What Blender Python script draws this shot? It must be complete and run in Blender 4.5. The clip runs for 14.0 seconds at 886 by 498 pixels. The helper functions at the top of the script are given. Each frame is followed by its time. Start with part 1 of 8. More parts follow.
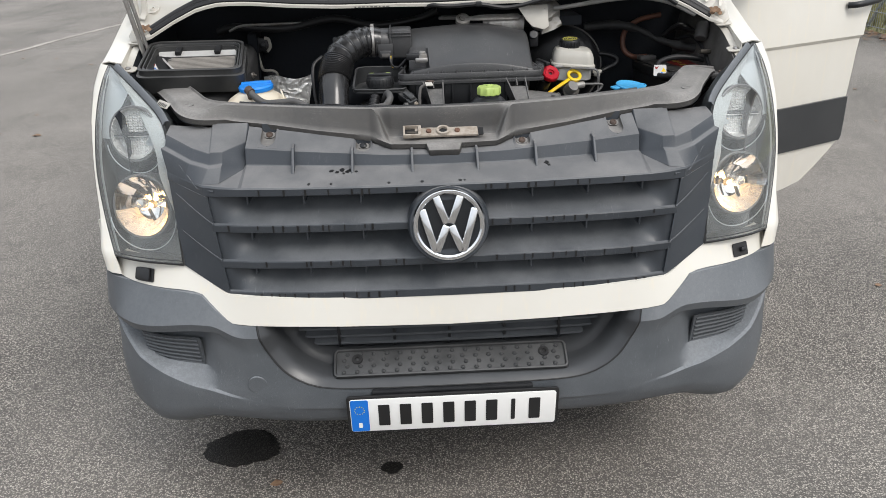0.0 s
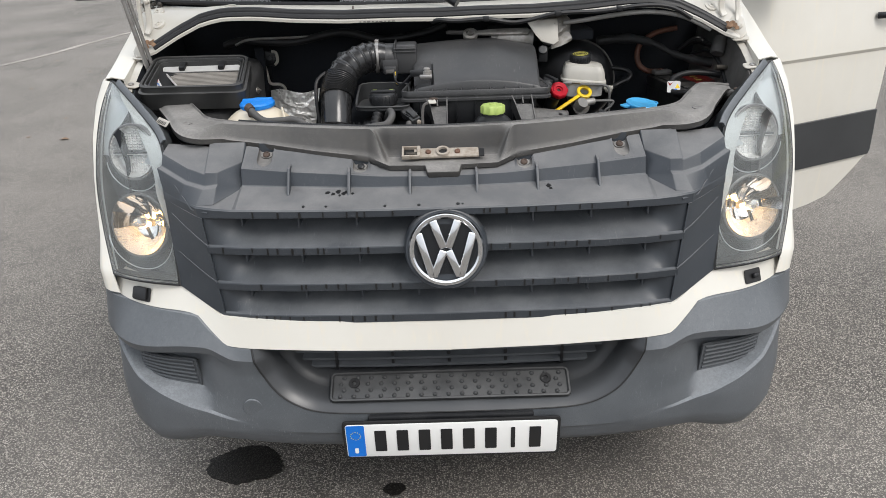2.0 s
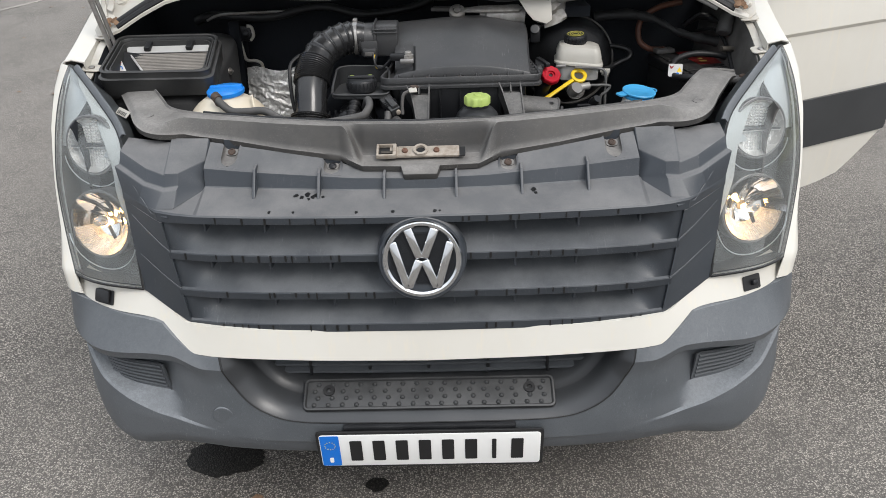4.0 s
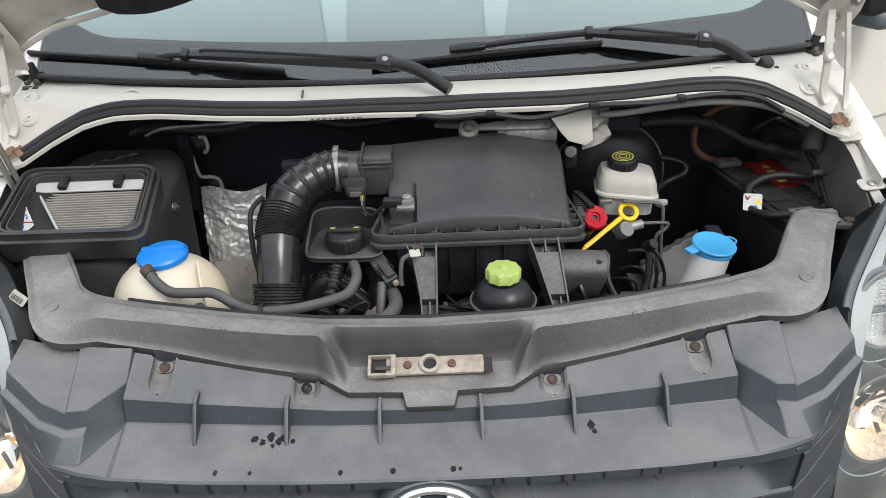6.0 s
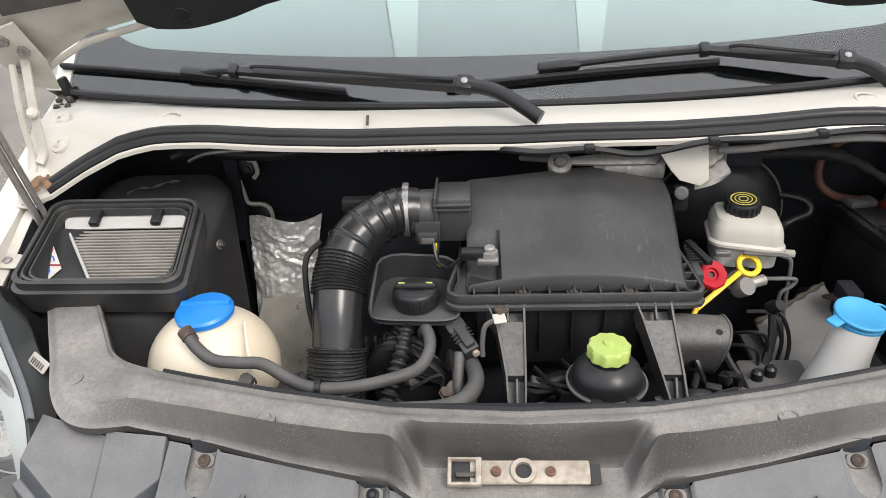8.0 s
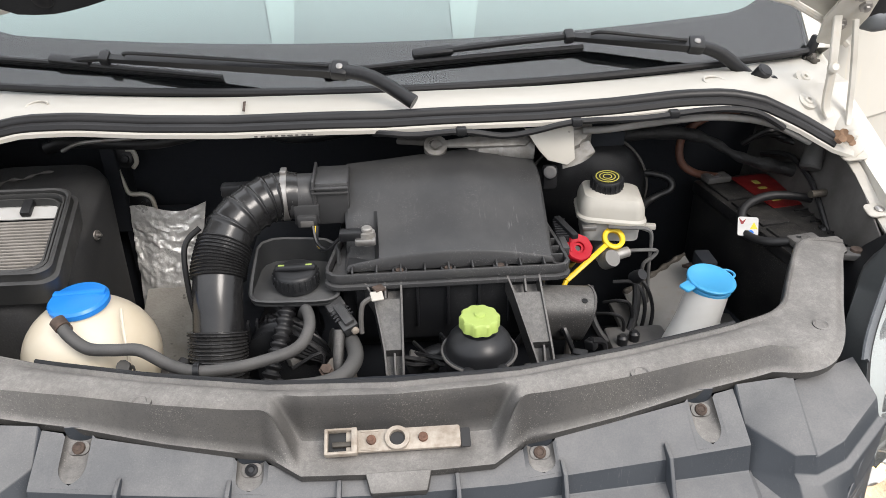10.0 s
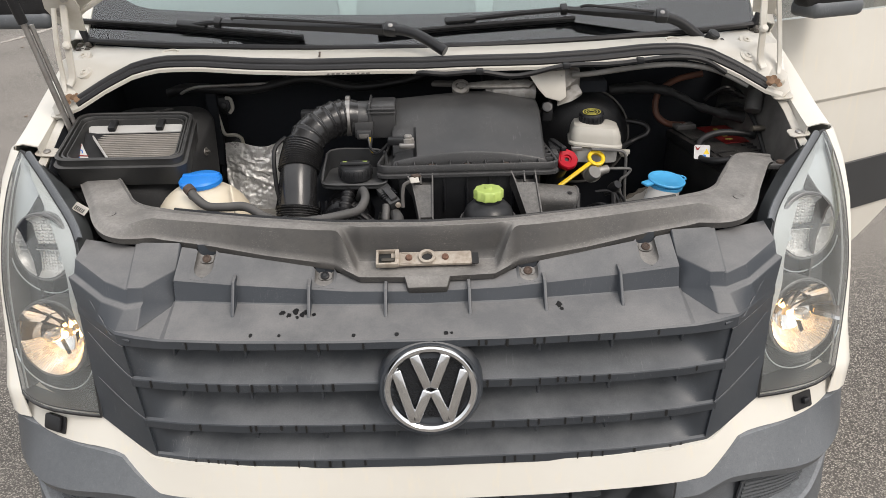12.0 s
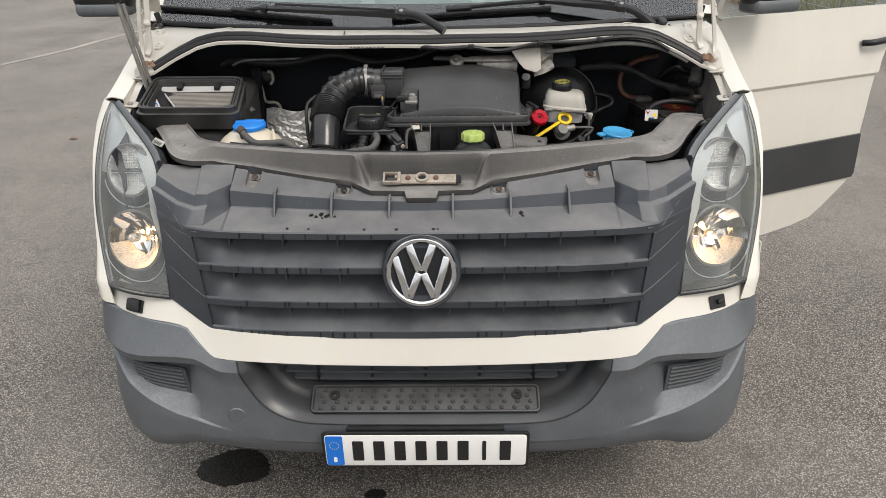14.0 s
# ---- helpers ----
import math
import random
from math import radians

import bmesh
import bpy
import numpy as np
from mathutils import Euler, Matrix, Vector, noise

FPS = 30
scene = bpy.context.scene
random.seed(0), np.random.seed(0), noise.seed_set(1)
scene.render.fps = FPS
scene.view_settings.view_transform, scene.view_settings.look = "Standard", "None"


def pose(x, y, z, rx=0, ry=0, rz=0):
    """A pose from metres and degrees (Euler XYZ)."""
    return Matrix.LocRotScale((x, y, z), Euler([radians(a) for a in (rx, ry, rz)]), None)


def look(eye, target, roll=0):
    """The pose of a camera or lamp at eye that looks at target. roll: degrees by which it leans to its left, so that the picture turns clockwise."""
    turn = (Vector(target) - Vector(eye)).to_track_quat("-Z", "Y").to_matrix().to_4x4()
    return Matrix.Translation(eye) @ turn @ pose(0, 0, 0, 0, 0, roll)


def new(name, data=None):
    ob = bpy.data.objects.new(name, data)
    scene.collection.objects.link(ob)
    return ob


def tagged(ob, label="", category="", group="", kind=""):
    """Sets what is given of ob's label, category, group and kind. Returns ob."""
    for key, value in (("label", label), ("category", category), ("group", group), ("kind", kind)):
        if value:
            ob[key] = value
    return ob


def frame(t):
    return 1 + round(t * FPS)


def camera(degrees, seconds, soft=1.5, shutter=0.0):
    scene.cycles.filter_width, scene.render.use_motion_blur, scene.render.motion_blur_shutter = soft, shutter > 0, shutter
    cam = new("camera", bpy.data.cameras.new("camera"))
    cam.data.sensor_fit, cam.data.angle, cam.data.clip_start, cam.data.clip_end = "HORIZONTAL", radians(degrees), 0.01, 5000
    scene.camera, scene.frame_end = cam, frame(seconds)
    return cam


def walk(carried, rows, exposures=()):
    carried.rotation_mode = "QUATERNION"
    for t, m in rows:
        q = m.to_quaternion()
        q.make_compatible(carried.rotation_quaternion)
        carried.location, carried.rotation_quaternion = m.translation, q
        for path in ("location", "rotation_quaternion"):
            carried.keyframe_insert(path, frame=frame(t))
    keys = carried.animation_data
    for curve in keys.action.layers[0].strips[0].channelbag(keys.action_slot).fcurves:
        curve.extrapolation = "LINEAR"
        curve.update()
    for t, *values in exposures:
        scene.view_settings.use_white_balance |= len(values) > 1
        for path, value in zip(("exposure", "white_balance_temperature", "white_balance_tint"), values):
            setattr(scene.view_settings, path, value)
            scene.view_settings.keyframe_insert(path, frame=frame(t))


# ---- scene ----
cam = camera(60.9, 14.0, soft=0.35)
PATH = [
    (0, (-0.071, -0.001, 1.543), (-0.005, 1.835, 0.753), -1.6),
    (0.5, (-0.053, 0.0, 1.57), (0.002, 1.838, 0.784), -1.5),
    (1, (-0.027, 0.022, 1.569), (0.008, 1.862, 0.784), -1.5),
    (1.5, (0.002, 0.051, 1.571), (0.012, 1.892, 0.788), -1.7),
    (2, (0.005, 0.061, 1.574), (-0.008, 1.9, 0.786), -1.9),
    (2.2, (0.0, 0.057, 1.575), (-0.019, 1.893, 0.782), -1.9),
    (4.3, (0.078, 0.29, 1.665), (0.04, 2.055, 0.724), -1.9),
    (4.5, (0.04, 0.346, 1.677), (0.007, 2.105, 0.726), -2.0),
    (5, (-0.028, 0.512, 1.748), (-0.036, 2.265, 0.785), -2.1),
    (5.5, (-0.008, 0.665, 1.777), (-0.007, 2.425, 0.827), -2.2),
    (6, (0.032, 0.812, 1.785), (0.024, 2.585, 0.859), -2.4),
    (6.5, (0.006, 0.946, 1.797), (-0.034, 2.725, 0.884), -2.5),
    (7, (-0.047, 1.053, 1.796), (-0.136, 2.829, 0.88), -2.5),
    (7.2, (-0.052, 1.069, 1.793), (-0.176, 2.84, 0.872), -2.8),
    (9.3, (-0.005, 1.018, 1.791), (-0.027, 2.752, 0.795), -2.1),
    (9.5, (-0.001, 1.013, 1.79), (0.024, 2.749, 0.797), -1.7),
    (10, (0.017, 1.015, 1.793), (0.128, 2.754, 0.811), -1.0),
    (10.5, (0.014, 1.013, 1.787), (0.149, 2.761, 0.825), -0.7),
    (11, (0.012, 0.91, 1.772), (0.116, 2.676, 0.839), -0.8),
    (11.5, (0.042, 0.725, 1.737), (0.098, 2.516, 0.849), -1.2),
    (12, (0.014, 0.491, 1.701), (0.037, 2.302, 0.854), -1.3),
    (12.5, (0.001, 0.29, 1.686), (0.011, 2.118, 0.875), -1.1),
    (13, (0.058, 0.122, 1.665), (0.063, 1.959, 0.875), -0.9),
    (13.5, (0.085, 0.02, 1.66), (0.069, 1.858, 0.872), -0.9),
    (14, (0.082, 0.001, 1.658), (0.047, 1.838, 0.869), -0.9),
]
EXPOSURES = [(0, 0.26, 6450, 10), (2, 0.23, 6450, 10), (5, 0.18, 6400, 10), (6.5, 0.43, 6450, 10), (7, 0.53, 6650, 11), (9.5, 0.58, 6700, 12), (10.5, 0.58, 6600, 11), (11.5, 0.38, 6800, 12), (12.5, 0.18, 6850, 12), (14, 0.16, 6800, 11)]
walk(cam, [(t, look(eye, target, roll)) for t, eye, target, roll in PATH], EXPOSURES)

# ---- light: a bright overcast day ----
world = bpy.data.worlds.new("overcast")
scene.world = world
world.use_nodes = True
wn, wl = world.node_tree.nodes, world.node_tree.links
wn.clear()
sky = wn.new("ShaderNodeTexSky")
sky.sky_type, sky.sun_disc = "NISHITA", False
sky.sun_elevation, sky.sun_rotation = radians(46), radians(143)
sky.air_density, sky.dust_density, sky.ozone_density = 1.0, 6.0, 1.0
veil = wn.new("ShaderNodeMix")
veil.data_type = "RGBA"
veil.inputs[0].default_value = 0.8
wl.new(sky.outputs[0], veil.inputs[6])
# cloud cover, three times as bright overhead as at the horizon
wco, wsep, wgrad = wn.new("ShaderNodeTexCoord"), wn.new("ShaderNodeSeparateXYZ"), wn.new("ShaderNodeMapRange")
wl.new(wco.outputs["Generated"], wsep.inputs[0])
wl.new(wsep.outputs[2], wgrad.inputs[0])
for wk, wv in zip((1, 2, 3, 4), (0.0, 1.0, 0.0, 1.0)):
    wgrad.inputs[wk].default_value = wv
cloud_mix = wn.new("ShaderNodeMix")
cloud_mix.data_type = "RGBA"
cloud_mix.inputs[6].default_value = (6.6, 6.8, 7.1, 1)
cloud_mix.inputs[7].default_value = (17.2, 18.1, 19.2, 1)
wl.new(wgrad.outputs[0], cloud_mix.inputs[0])
wl.new(cloud_mix.outputs[2], veil.inputs[7])
wbg = wn.new("ShaderNodeBackground")
wbg.inputs[1].default_value = 0.105
wl.new(veil.outputs[2], wbg.inputs[0])
wo = wn.new("ShaderNodeOutputWorld")
wl.new(wbg.outputs[0], wo.inputs[0])
sun_data = bpy.data.lights.new("sun", "SUN")
sun_data.energy, sun_data.angle, sun_data.color = 1.5, radians(22), (1.0, 0.96, 0.91)
sun = new("sun", sun_data)
sun.matrix_world = look((2.5, -1.7, 4.8), (0, 1.6, 0.5))


# ---- materials ----
def nodes_of(name):
    m = bpy.data.materials.new(name)
    m.use_nodes = True
    t = m.node_tree
    return m, t, t.nodes["Principled BSDF"]


def noise_node(t, scale, detail=4.0, rough=0.6, stretch=None):
    co = t.nodes.new("ShaderNodeTexCoord")
    n = t.nodes.new("ShaderNodeTexNoise")
    n.inputs["Scale"].default_value, n.inputs["Detail"].default_value = scale, detail
    n.inputs["Roughness"].default_value = rough
    if stretch:
        mp = t.nodes.new("ShaderNodeMapping")
        mp.inputs["Scale"].default_value = stretch
        t.links.new(co.outputs["Object"], mp.inputs["Vector"])
        t.links.new(mp.outputs[0], n.inputs["Vector"])
    else:
        t.links.new(co.outputs["Object"], n.inputs["Vector"])
    return n


def ramp(t, source, lo, hi, a=0.0, b=1.0):
    r = t.nodes.new("ShaderNodeMapRange")
    r.clamp = True
    for k, v in zip((1, 2, 3, 4), (lo, hi, a, b)):
        r.inputs[k].default_value = v
    t.links.new(source, r.inputs[0])
    return r.outputs[0]


def mix(t, fac, a, b, blend="MIX"):
    m = t.nodes.new("ShaderNodeMix")
    m.data_type, m.blend_type = "RGBA", blend
    for sock, v in ((m.inputs[0], fac), (m.inputs[6], a), (m.inputs[7], b)):
        if isinstance(v, (int, float)):
            sock.default_value = v
        elif isinstance(v, tuple):
            sock.default_value = (*v[:3], 1)
        else:
            t.links.new(v, sock)
    return m.outputs[2]


def times(t, a, b):
    m = t.nodes.new("ShaderNodeMath")
    m.operation = "MULTIPLY"
    for sock, v in zip(m.inputs, (a, b)):
        if isinstance(v, (int, float)):
            sock.default_value = v
        else:
            t.links.new(v, sock)
    return m.outputs[0]


def surface(name, base, second=None, rough=0.5, rough2=None, metal=0.0, coarse=6.0, fine=150.0, bump=0.15, depth=0.001,
            coat=0.0, dust=None, dust_amount=0.0, streak=None, spots=None, grain=0.12, spec=0.5, scuff=None, flecks=None, cloudy=0.25, blot=0.0, lies=(0.4, 0.98)):
    """A surface with broad stains, fine grain, and dust on what faces up, which also paints in top-lit contrast."""
    m, t, p = nodes_of(name)
    second = second or tuple(c * 0.75 for c in base)
    broad, small = noise_node(t, coarse), noise_node(t, fine, 3.0)
    col = mix(t, ramp(t, broad.outputs[0], 0.35, 0.68), base, second)
    dark = tuple(c * (1 - 2 * grain) for c in base)
    col = mix(t, ramp(t, small.outputs[0], 0.5, 0.75, 0, min(1, grain * 4)), col, dark)
    rsock = ramp(t, broad.outputs[0], 0.3, 0.7, rough, rough2 if rough2 is not None else min(1, rough * 1.25))
    if streak:
        sn = noise_node(t, 1.0, 3.0, 0.6, (60, 60, 3))
        col = mix(t, ramp(t, sn.outputs[0], 0.56, 0.75, 0, 0.5), col, streak)
    if spots:
        sp = noise_node(t, 45.0, 2.0)
        col = mix(t, ramp(t, sp.outputs[0], 0.66, 0.72, 0, 0.85), col, spots)
    if flecks:
        fl, fp = noise_node(t, 620.0, 2.0, 0.5), noise_node(t, 12.0, 3.0)
        col = mix(t, times(t, ramp(t, fl.outputs[0], 0.60, 0.70, 0, 0.5), ramp(t, fp.outputs[0], 0.42, 0.60)), col, flecks)
    if scuff:  # thin scratches and smears that run one way
        s1, s2 = noise_node(t, 1.0, 4.0, 0.7, (240, 14, 60)), noise_node(t, 7.0, 3.0)
        col = mix(t, times(t, ramp(t, s1.outputs[0], 0.60, 0.70), ramp(t, s2.outputs[0], 0.48, 0.64, 0, 0.7)), col, scuff)
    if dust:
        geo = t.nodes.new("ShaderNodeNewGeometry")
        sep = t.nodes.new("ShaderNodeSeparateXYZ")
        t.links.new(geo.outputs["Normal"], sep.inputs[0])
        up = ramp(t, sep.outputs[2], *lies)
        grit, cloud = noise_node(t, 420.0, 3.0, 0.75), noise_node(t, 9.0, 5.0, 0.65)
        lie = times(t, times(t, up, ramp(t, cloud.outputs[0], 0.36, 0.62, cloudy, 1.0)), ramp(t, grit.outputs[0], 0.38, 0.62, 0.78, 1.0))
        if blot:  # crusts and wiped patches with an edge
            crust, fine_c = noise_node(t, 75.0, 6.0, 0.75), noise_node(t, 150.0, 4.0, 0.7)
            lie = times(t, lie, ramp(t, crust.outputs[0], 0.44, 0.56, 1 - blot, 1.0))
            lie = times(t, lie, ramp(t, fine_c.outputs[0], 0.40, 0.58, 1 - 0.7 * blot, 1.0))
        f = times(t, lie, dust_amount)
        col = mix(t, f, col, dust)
        radd = t.nodes.new("ShaderNodeMath")
        radd.use_clamp = True
        t.links.new(rsock, radd.inputs[0])
        t.links.new(times(t, f, 0.5), radd.inputs[1])
        rsock = radd.outputs[0]
    t.links.new(col, p.inputs["Base Color"])
    t.links.new(rsock, p.inputs["Roughness"])
    p.inputs["Metallic"].default_value = metal
    p.inputs["Coat Weight"].default_value = coat
    p.inputs["Coat Roughness"].default_value = 0.06
    p.inputs["Specular IOR Level"].default_value = spec
    if bump:
        b = t.nodes.new("ShaderNodeBump")
        b.inputs["Strength"].default_value, b.inputs["Distance"].default_value = bump, depth
        t.links.new(small.outputs[0], b.inputs["Height"])
        t.links.new(b.outputs[0], p.inputs["Normal"])
    return m


def asphalt_material(name="asphalt", tone=1.0, rough=0.9):
    m, t, p = nodes_of(name)
    co = t.nodes.new("ShaderNodeTexCoord")
    v = t.nodes.new("ShaderNodeTexVoronoi")
    v.inputs["Scale"].default_value = 185
    t.links.new(co.outputs["Object"], v.inputs["Vector"])
    sep = t.nodes.new("ShaderNodeSeparateColor")
    t.links.new(v.outputs["Color"], sep.inputs[0])
    stone = mix(t, ramp(t, sep.outputs[0], 0.25, 1.0), (0.175, 0.161, 0.144), (0.53, 0.485, 0.427))
    gap = ramp(t, v.outputs["Distance"], 0.28, 0.62)
    col = mix(t, gap, stone, (0.072, 0.067, 0.061))
    pits = noise_node(t, 130.0, 3.0, 0.7)
    col = mix(t, ramp(t, pits.outputs[0], 0.34, 0.43, 0.75, 0.0), col, (0.038, 0.036, 0.034))
    broad, mid = noise_node(t, 0.55, 5.0), noise_node(t, 6.0, 5.0)
    col = mix(t, ramp(t, broad.outputs[0], 0.38, 0.66, 0, 0.55), col, mix(t, 0.65, col, (0.30, 0.275, 0.248)))
    col = mix(t, ramp(t, mid.outputs[0], 0.56, 0.74, 0, 0.30), col, (0.05, 0.048, 0.046))
    track = noise_node(t, 1.0, 3.0, 0.5, (1.6, 0.12, 1))
    col = mix(t, ramp(t, track.outputs[0], 0.56, 0.72, 0, 0.25), col, (0.06, 0.057, 0.054))
    if tone != 1.0:
        col = mix(t, 1.0, col, (tone, tone, tone), "MULTIPLY")
    t.links.new(col, p.inputs["Base Color"])
    p.inputs["Roughness"].default_value = rough
    p.inputs["Specular IOR Level"].default_value = 0.2
    b = t.nodes.new("ShaderNodeBump")
    b.inputs["Strength"].default_value, b.inputs["Distance"].default_value = 0.45, 0.003
    b.invert = True
    t.links.new(v.outputs["Distance"], b.inputs["Height"])
    t.links.new(b.outputs[0], p.inputs["Normal"])
    return m


def glass_material(name, tint, gloss, rough=0.02, haze=0.0):
    m, t, p = nodes_of(name)
    t.nodes.remove(p)
    clear, shine = t.nodes.new("ShaderNodeBsdfTransparent"), t.nodes.new("ShaderNodeBsdfGlossy")
    clear.inputs[0].default_value = (*tint, 1)
    shine.inputs["Roughness"].default_value = rough
    lw = t.nodes.new("ShaderNodeFresnel")
    lw.inputs[0].default_value = gloss
    ms = t.nodes.new("ShaderNodeMixShader")
    t.links.new(lw.outputs[0], ms.inputs[0])
    t.links.new(clear.outputs[0], ms.inputs[1])
    t.links.new(shine.outputs[0], ms.inputs[2])
    last = ms
    if haze:  # weathered plastic scatters a little light
        milk, m2 = t.nodes.new("ShaderNodeBsdfDiffuse"), t.nodes.new("ShaderNodeMixShader")
        milk.inputs[0].default_value = (0.62, 0.65, 0.64, 1)
        blotch = noise_node(t, 9.0, 4.0)
        t.links.new(ramp(t, blotch.outputs[0], 0.3, 0.7, haze * 0.6, haze * 1.4), m2.inputs[0])
        t.links.new(ms.outputs[0], m2.inputs[1])
        t.links.new(milk.outputs[0], m2.inputs[2])
        last = m2
    t.links.new(last.outputs[0], t.nodes["Material Output"].inputs[0])
    return m


def glow_material(name, colour, strength):
    m, t, p = nodes_of(name)
    p.inputs["Emission Color"].default_value = (*colour, 1)
    p.inputs["Emission Strength"].default_value = strength
    p.inputs["Base Color"].default_value = (*colour, 1)
    return m


DUST = (0.215, 0.211, 0.207)
ASPHALT = asphalt_material()
WORN_LINE = asphalt_material("worn_pale_line", 1.7)
WHITE = surface("cream_white_paint", (0.635, 0.615, 0.56), (0.60, 0.575, 0.515), 0.28, 0.38, coarse=3, fine=300, bump=0.02, coat=0.35, streak=(0.68, 0.62, 0.50), grain=0.02)
SEAT_WHITE = surface("dirty_white_paint", (0.58, 0.56, 0.51), (0.47, 0.44, 0.385), 0.35, 0.5, coarse=14, fine=300, bump=0.03, streak=(0.55, 0.48, 0.36), grain=0.04, dust=DUST, dust_amount=0.2)
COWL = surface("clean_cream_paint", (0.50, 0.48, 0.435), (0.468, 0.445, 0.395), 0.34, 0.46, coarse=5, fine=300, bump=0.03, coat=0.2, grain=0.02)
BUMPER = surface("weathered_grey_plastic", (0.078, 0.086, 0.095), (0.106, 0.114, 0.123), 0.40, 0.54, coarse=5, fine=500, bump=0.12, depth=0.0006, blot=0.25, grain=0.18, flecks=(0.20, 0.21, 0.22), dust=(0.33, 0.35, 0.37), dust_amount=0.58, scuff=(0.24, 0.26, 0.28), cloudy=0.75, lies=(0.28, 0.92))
BUMPER_DARK = surface("dark_grey_plastic", (0.030, 0.032, 0.035), (0.040, 0.042, 0.045), 0.28, 0.40, coarse=5, fine=500, bump=0.06, depth=0.0005, dust=(0.2, 0.2, 0.2), dust_amount=0.08)
BLANK = surface("worn_dark_blank_plastic", (0.052, 0.057, 0.063), (0.072, 0.078, 0.085), 0.4, 0.55, coarse=6, fine=500, bump=0.08, depth=0.0005, dust=(0.2, 0.21, 0.22), dust_amount=0.35)
# dust here also paints the light-to-dark gradient down each slat hollow
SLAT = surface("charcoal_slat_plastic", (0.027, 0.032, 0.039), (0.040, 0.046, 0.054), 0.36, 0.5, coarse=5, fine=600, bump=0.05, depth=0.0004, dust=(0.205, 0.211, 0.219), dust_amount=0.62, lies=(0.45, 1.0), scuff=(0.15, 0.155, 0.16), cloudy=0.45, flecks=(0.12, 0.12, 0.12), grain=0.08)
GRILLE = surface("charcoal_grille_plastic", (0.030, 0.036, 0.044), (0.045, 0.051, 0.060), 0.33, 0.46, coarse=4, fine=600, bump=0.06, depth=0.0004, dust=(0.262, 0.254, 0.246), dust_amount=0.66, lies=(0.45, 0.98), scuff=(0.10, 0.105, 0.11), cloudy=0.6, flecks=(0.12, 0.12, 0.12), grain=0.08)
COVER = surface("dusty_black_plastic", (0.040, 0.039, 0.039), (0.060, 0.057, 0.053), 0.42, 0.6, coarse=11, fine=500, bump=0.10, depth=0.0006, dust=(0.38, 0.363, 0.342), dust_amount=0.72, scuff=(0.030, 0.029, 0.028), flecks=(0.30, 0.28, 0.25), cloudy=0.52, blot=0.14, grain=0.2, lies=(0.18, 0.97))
BLACK = surface("black_plastic", (0.009, 0.0095, 0.011), (0.015, 0.0155, 0.017), 0.32, 0.46, coarse=12, fine=400, bump=0.1, depth=0.0005, dust=(0.17, 0.17, 0.175), dust_amount=0.10, flecks=(0.08, 0.08, 0.08), spec=0.4)
BOX = surface("satin_black_airbox_plastic", (0.034, 0.0345, 0.036), (0.040, 0.040, 0.041), 0.38, 0.44, coarse=9, fine=700, bump=0.25, depth=0.0004, dust=DUST, dust_amount=0.13, scuff=(0.19, 0.19, 0.19), flecks=(0.24, 0.235, 0.23))
HOSE = surface("glossy_hose_rubber", (0.014, 0.014, 0.015), (0.022, 0.022, 0.022), 0.17, 0.28, coarse=14, fine=500, bump=0.06, depth=0.0005, dust=DUST, dust_amount=0.12, scuff=(0.06, 0.058, 0.055))
RUBBER = surface("black_rubber", (0.009, 0.009, 0.010), (0.015, 0.015, 0.016), 0.36, 0.52, coarse=10, fine=300, bump=0.1, dust=(0.17, 0.17, 0.175), dust_amount=0.10, spec=0.4)
LEG_BLACK = surface("dusty_support_plastic", (0.028, 0.028, 0.029), (0.046, 0.044, 0.042), 0.36, 0.55, coarse=16, fine=400, bump=0.1, blot=0.25, cloudy=0.6, lies=(0.1, 0.85), dust=(0.33, 0.32, 0.305), dust_amount=0.46, flecks=(0.3, 0.28, 0.26))
HOSE_GREY = surface("grey_rubber_hose", (0.055, 0.054, 0.053), (0.078, 0.075, 0.072), 0.55, 0.7, coarse=20, fine=400, bump=0.15, dust=DUST, dust_amount=0.3)
# bluish near-black that puts deep shade into the colour
VOID = surface("shaded_bay_black", (0.0075, 0.0098, 0.0145), (0.013, 0.0155, 0.021), 0.8, 0.95, coarse=7, fine=60, bump=0.2, depth=0.004)
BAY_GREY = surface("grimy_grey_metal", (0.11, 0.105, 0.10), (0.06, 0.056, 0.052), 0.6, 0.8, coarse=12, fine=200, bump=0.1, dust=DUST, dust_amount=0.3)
BAY_PAINT = surface("dusty_grey_panel_paint", (0.22, 0.215, 0.205), (0.15, 0.145, 0.135), 0.5, 0.65, coarse=9, fine=300, bump=0.05, streak=(0.16, 0.13, 0.10), dust=DUST, dust_amount=0.3)
DUSTY = surface("thickly_dusty_panel", (0.36, 0.345, 0.315), (0.25, 0.235, 0.21), 0.85, 0.95, coarse=14, fine=220, bump=0.5, depth=0.002, spots=(0.12, 0.11, 0.10))
TAPE = surface("wrinkled_black_tape", (0.012, 0.012, 0.013), (0.022, 0.022, 0.022), 0.5, 0.7, coarse=40, fine=60, bump=0.9, depth=0.004)
CHROME = surface("chrome", (0.74, 0.75, 0.765), (0.68, 0.69, 0.70), 0.07, 0.14, metal=1.0, coarse=30, fine=300, bump=0.0, grain=0.03)
MIRROR = surface("reflector_chrome", (0.90, 0.90, 0.89), (0.86, 0.86, 0.85), 0.16, 0.26, metal=1.0, coarse=20, bump=0.0, grain=0.02)
STEEL = surface("dull_steel", (0.42, 0.41, 0.40), (0.28, 0.26, 0.24), 0.35, 0.6, metal=0.9, coarse=30, fine=300, bump=0.1)
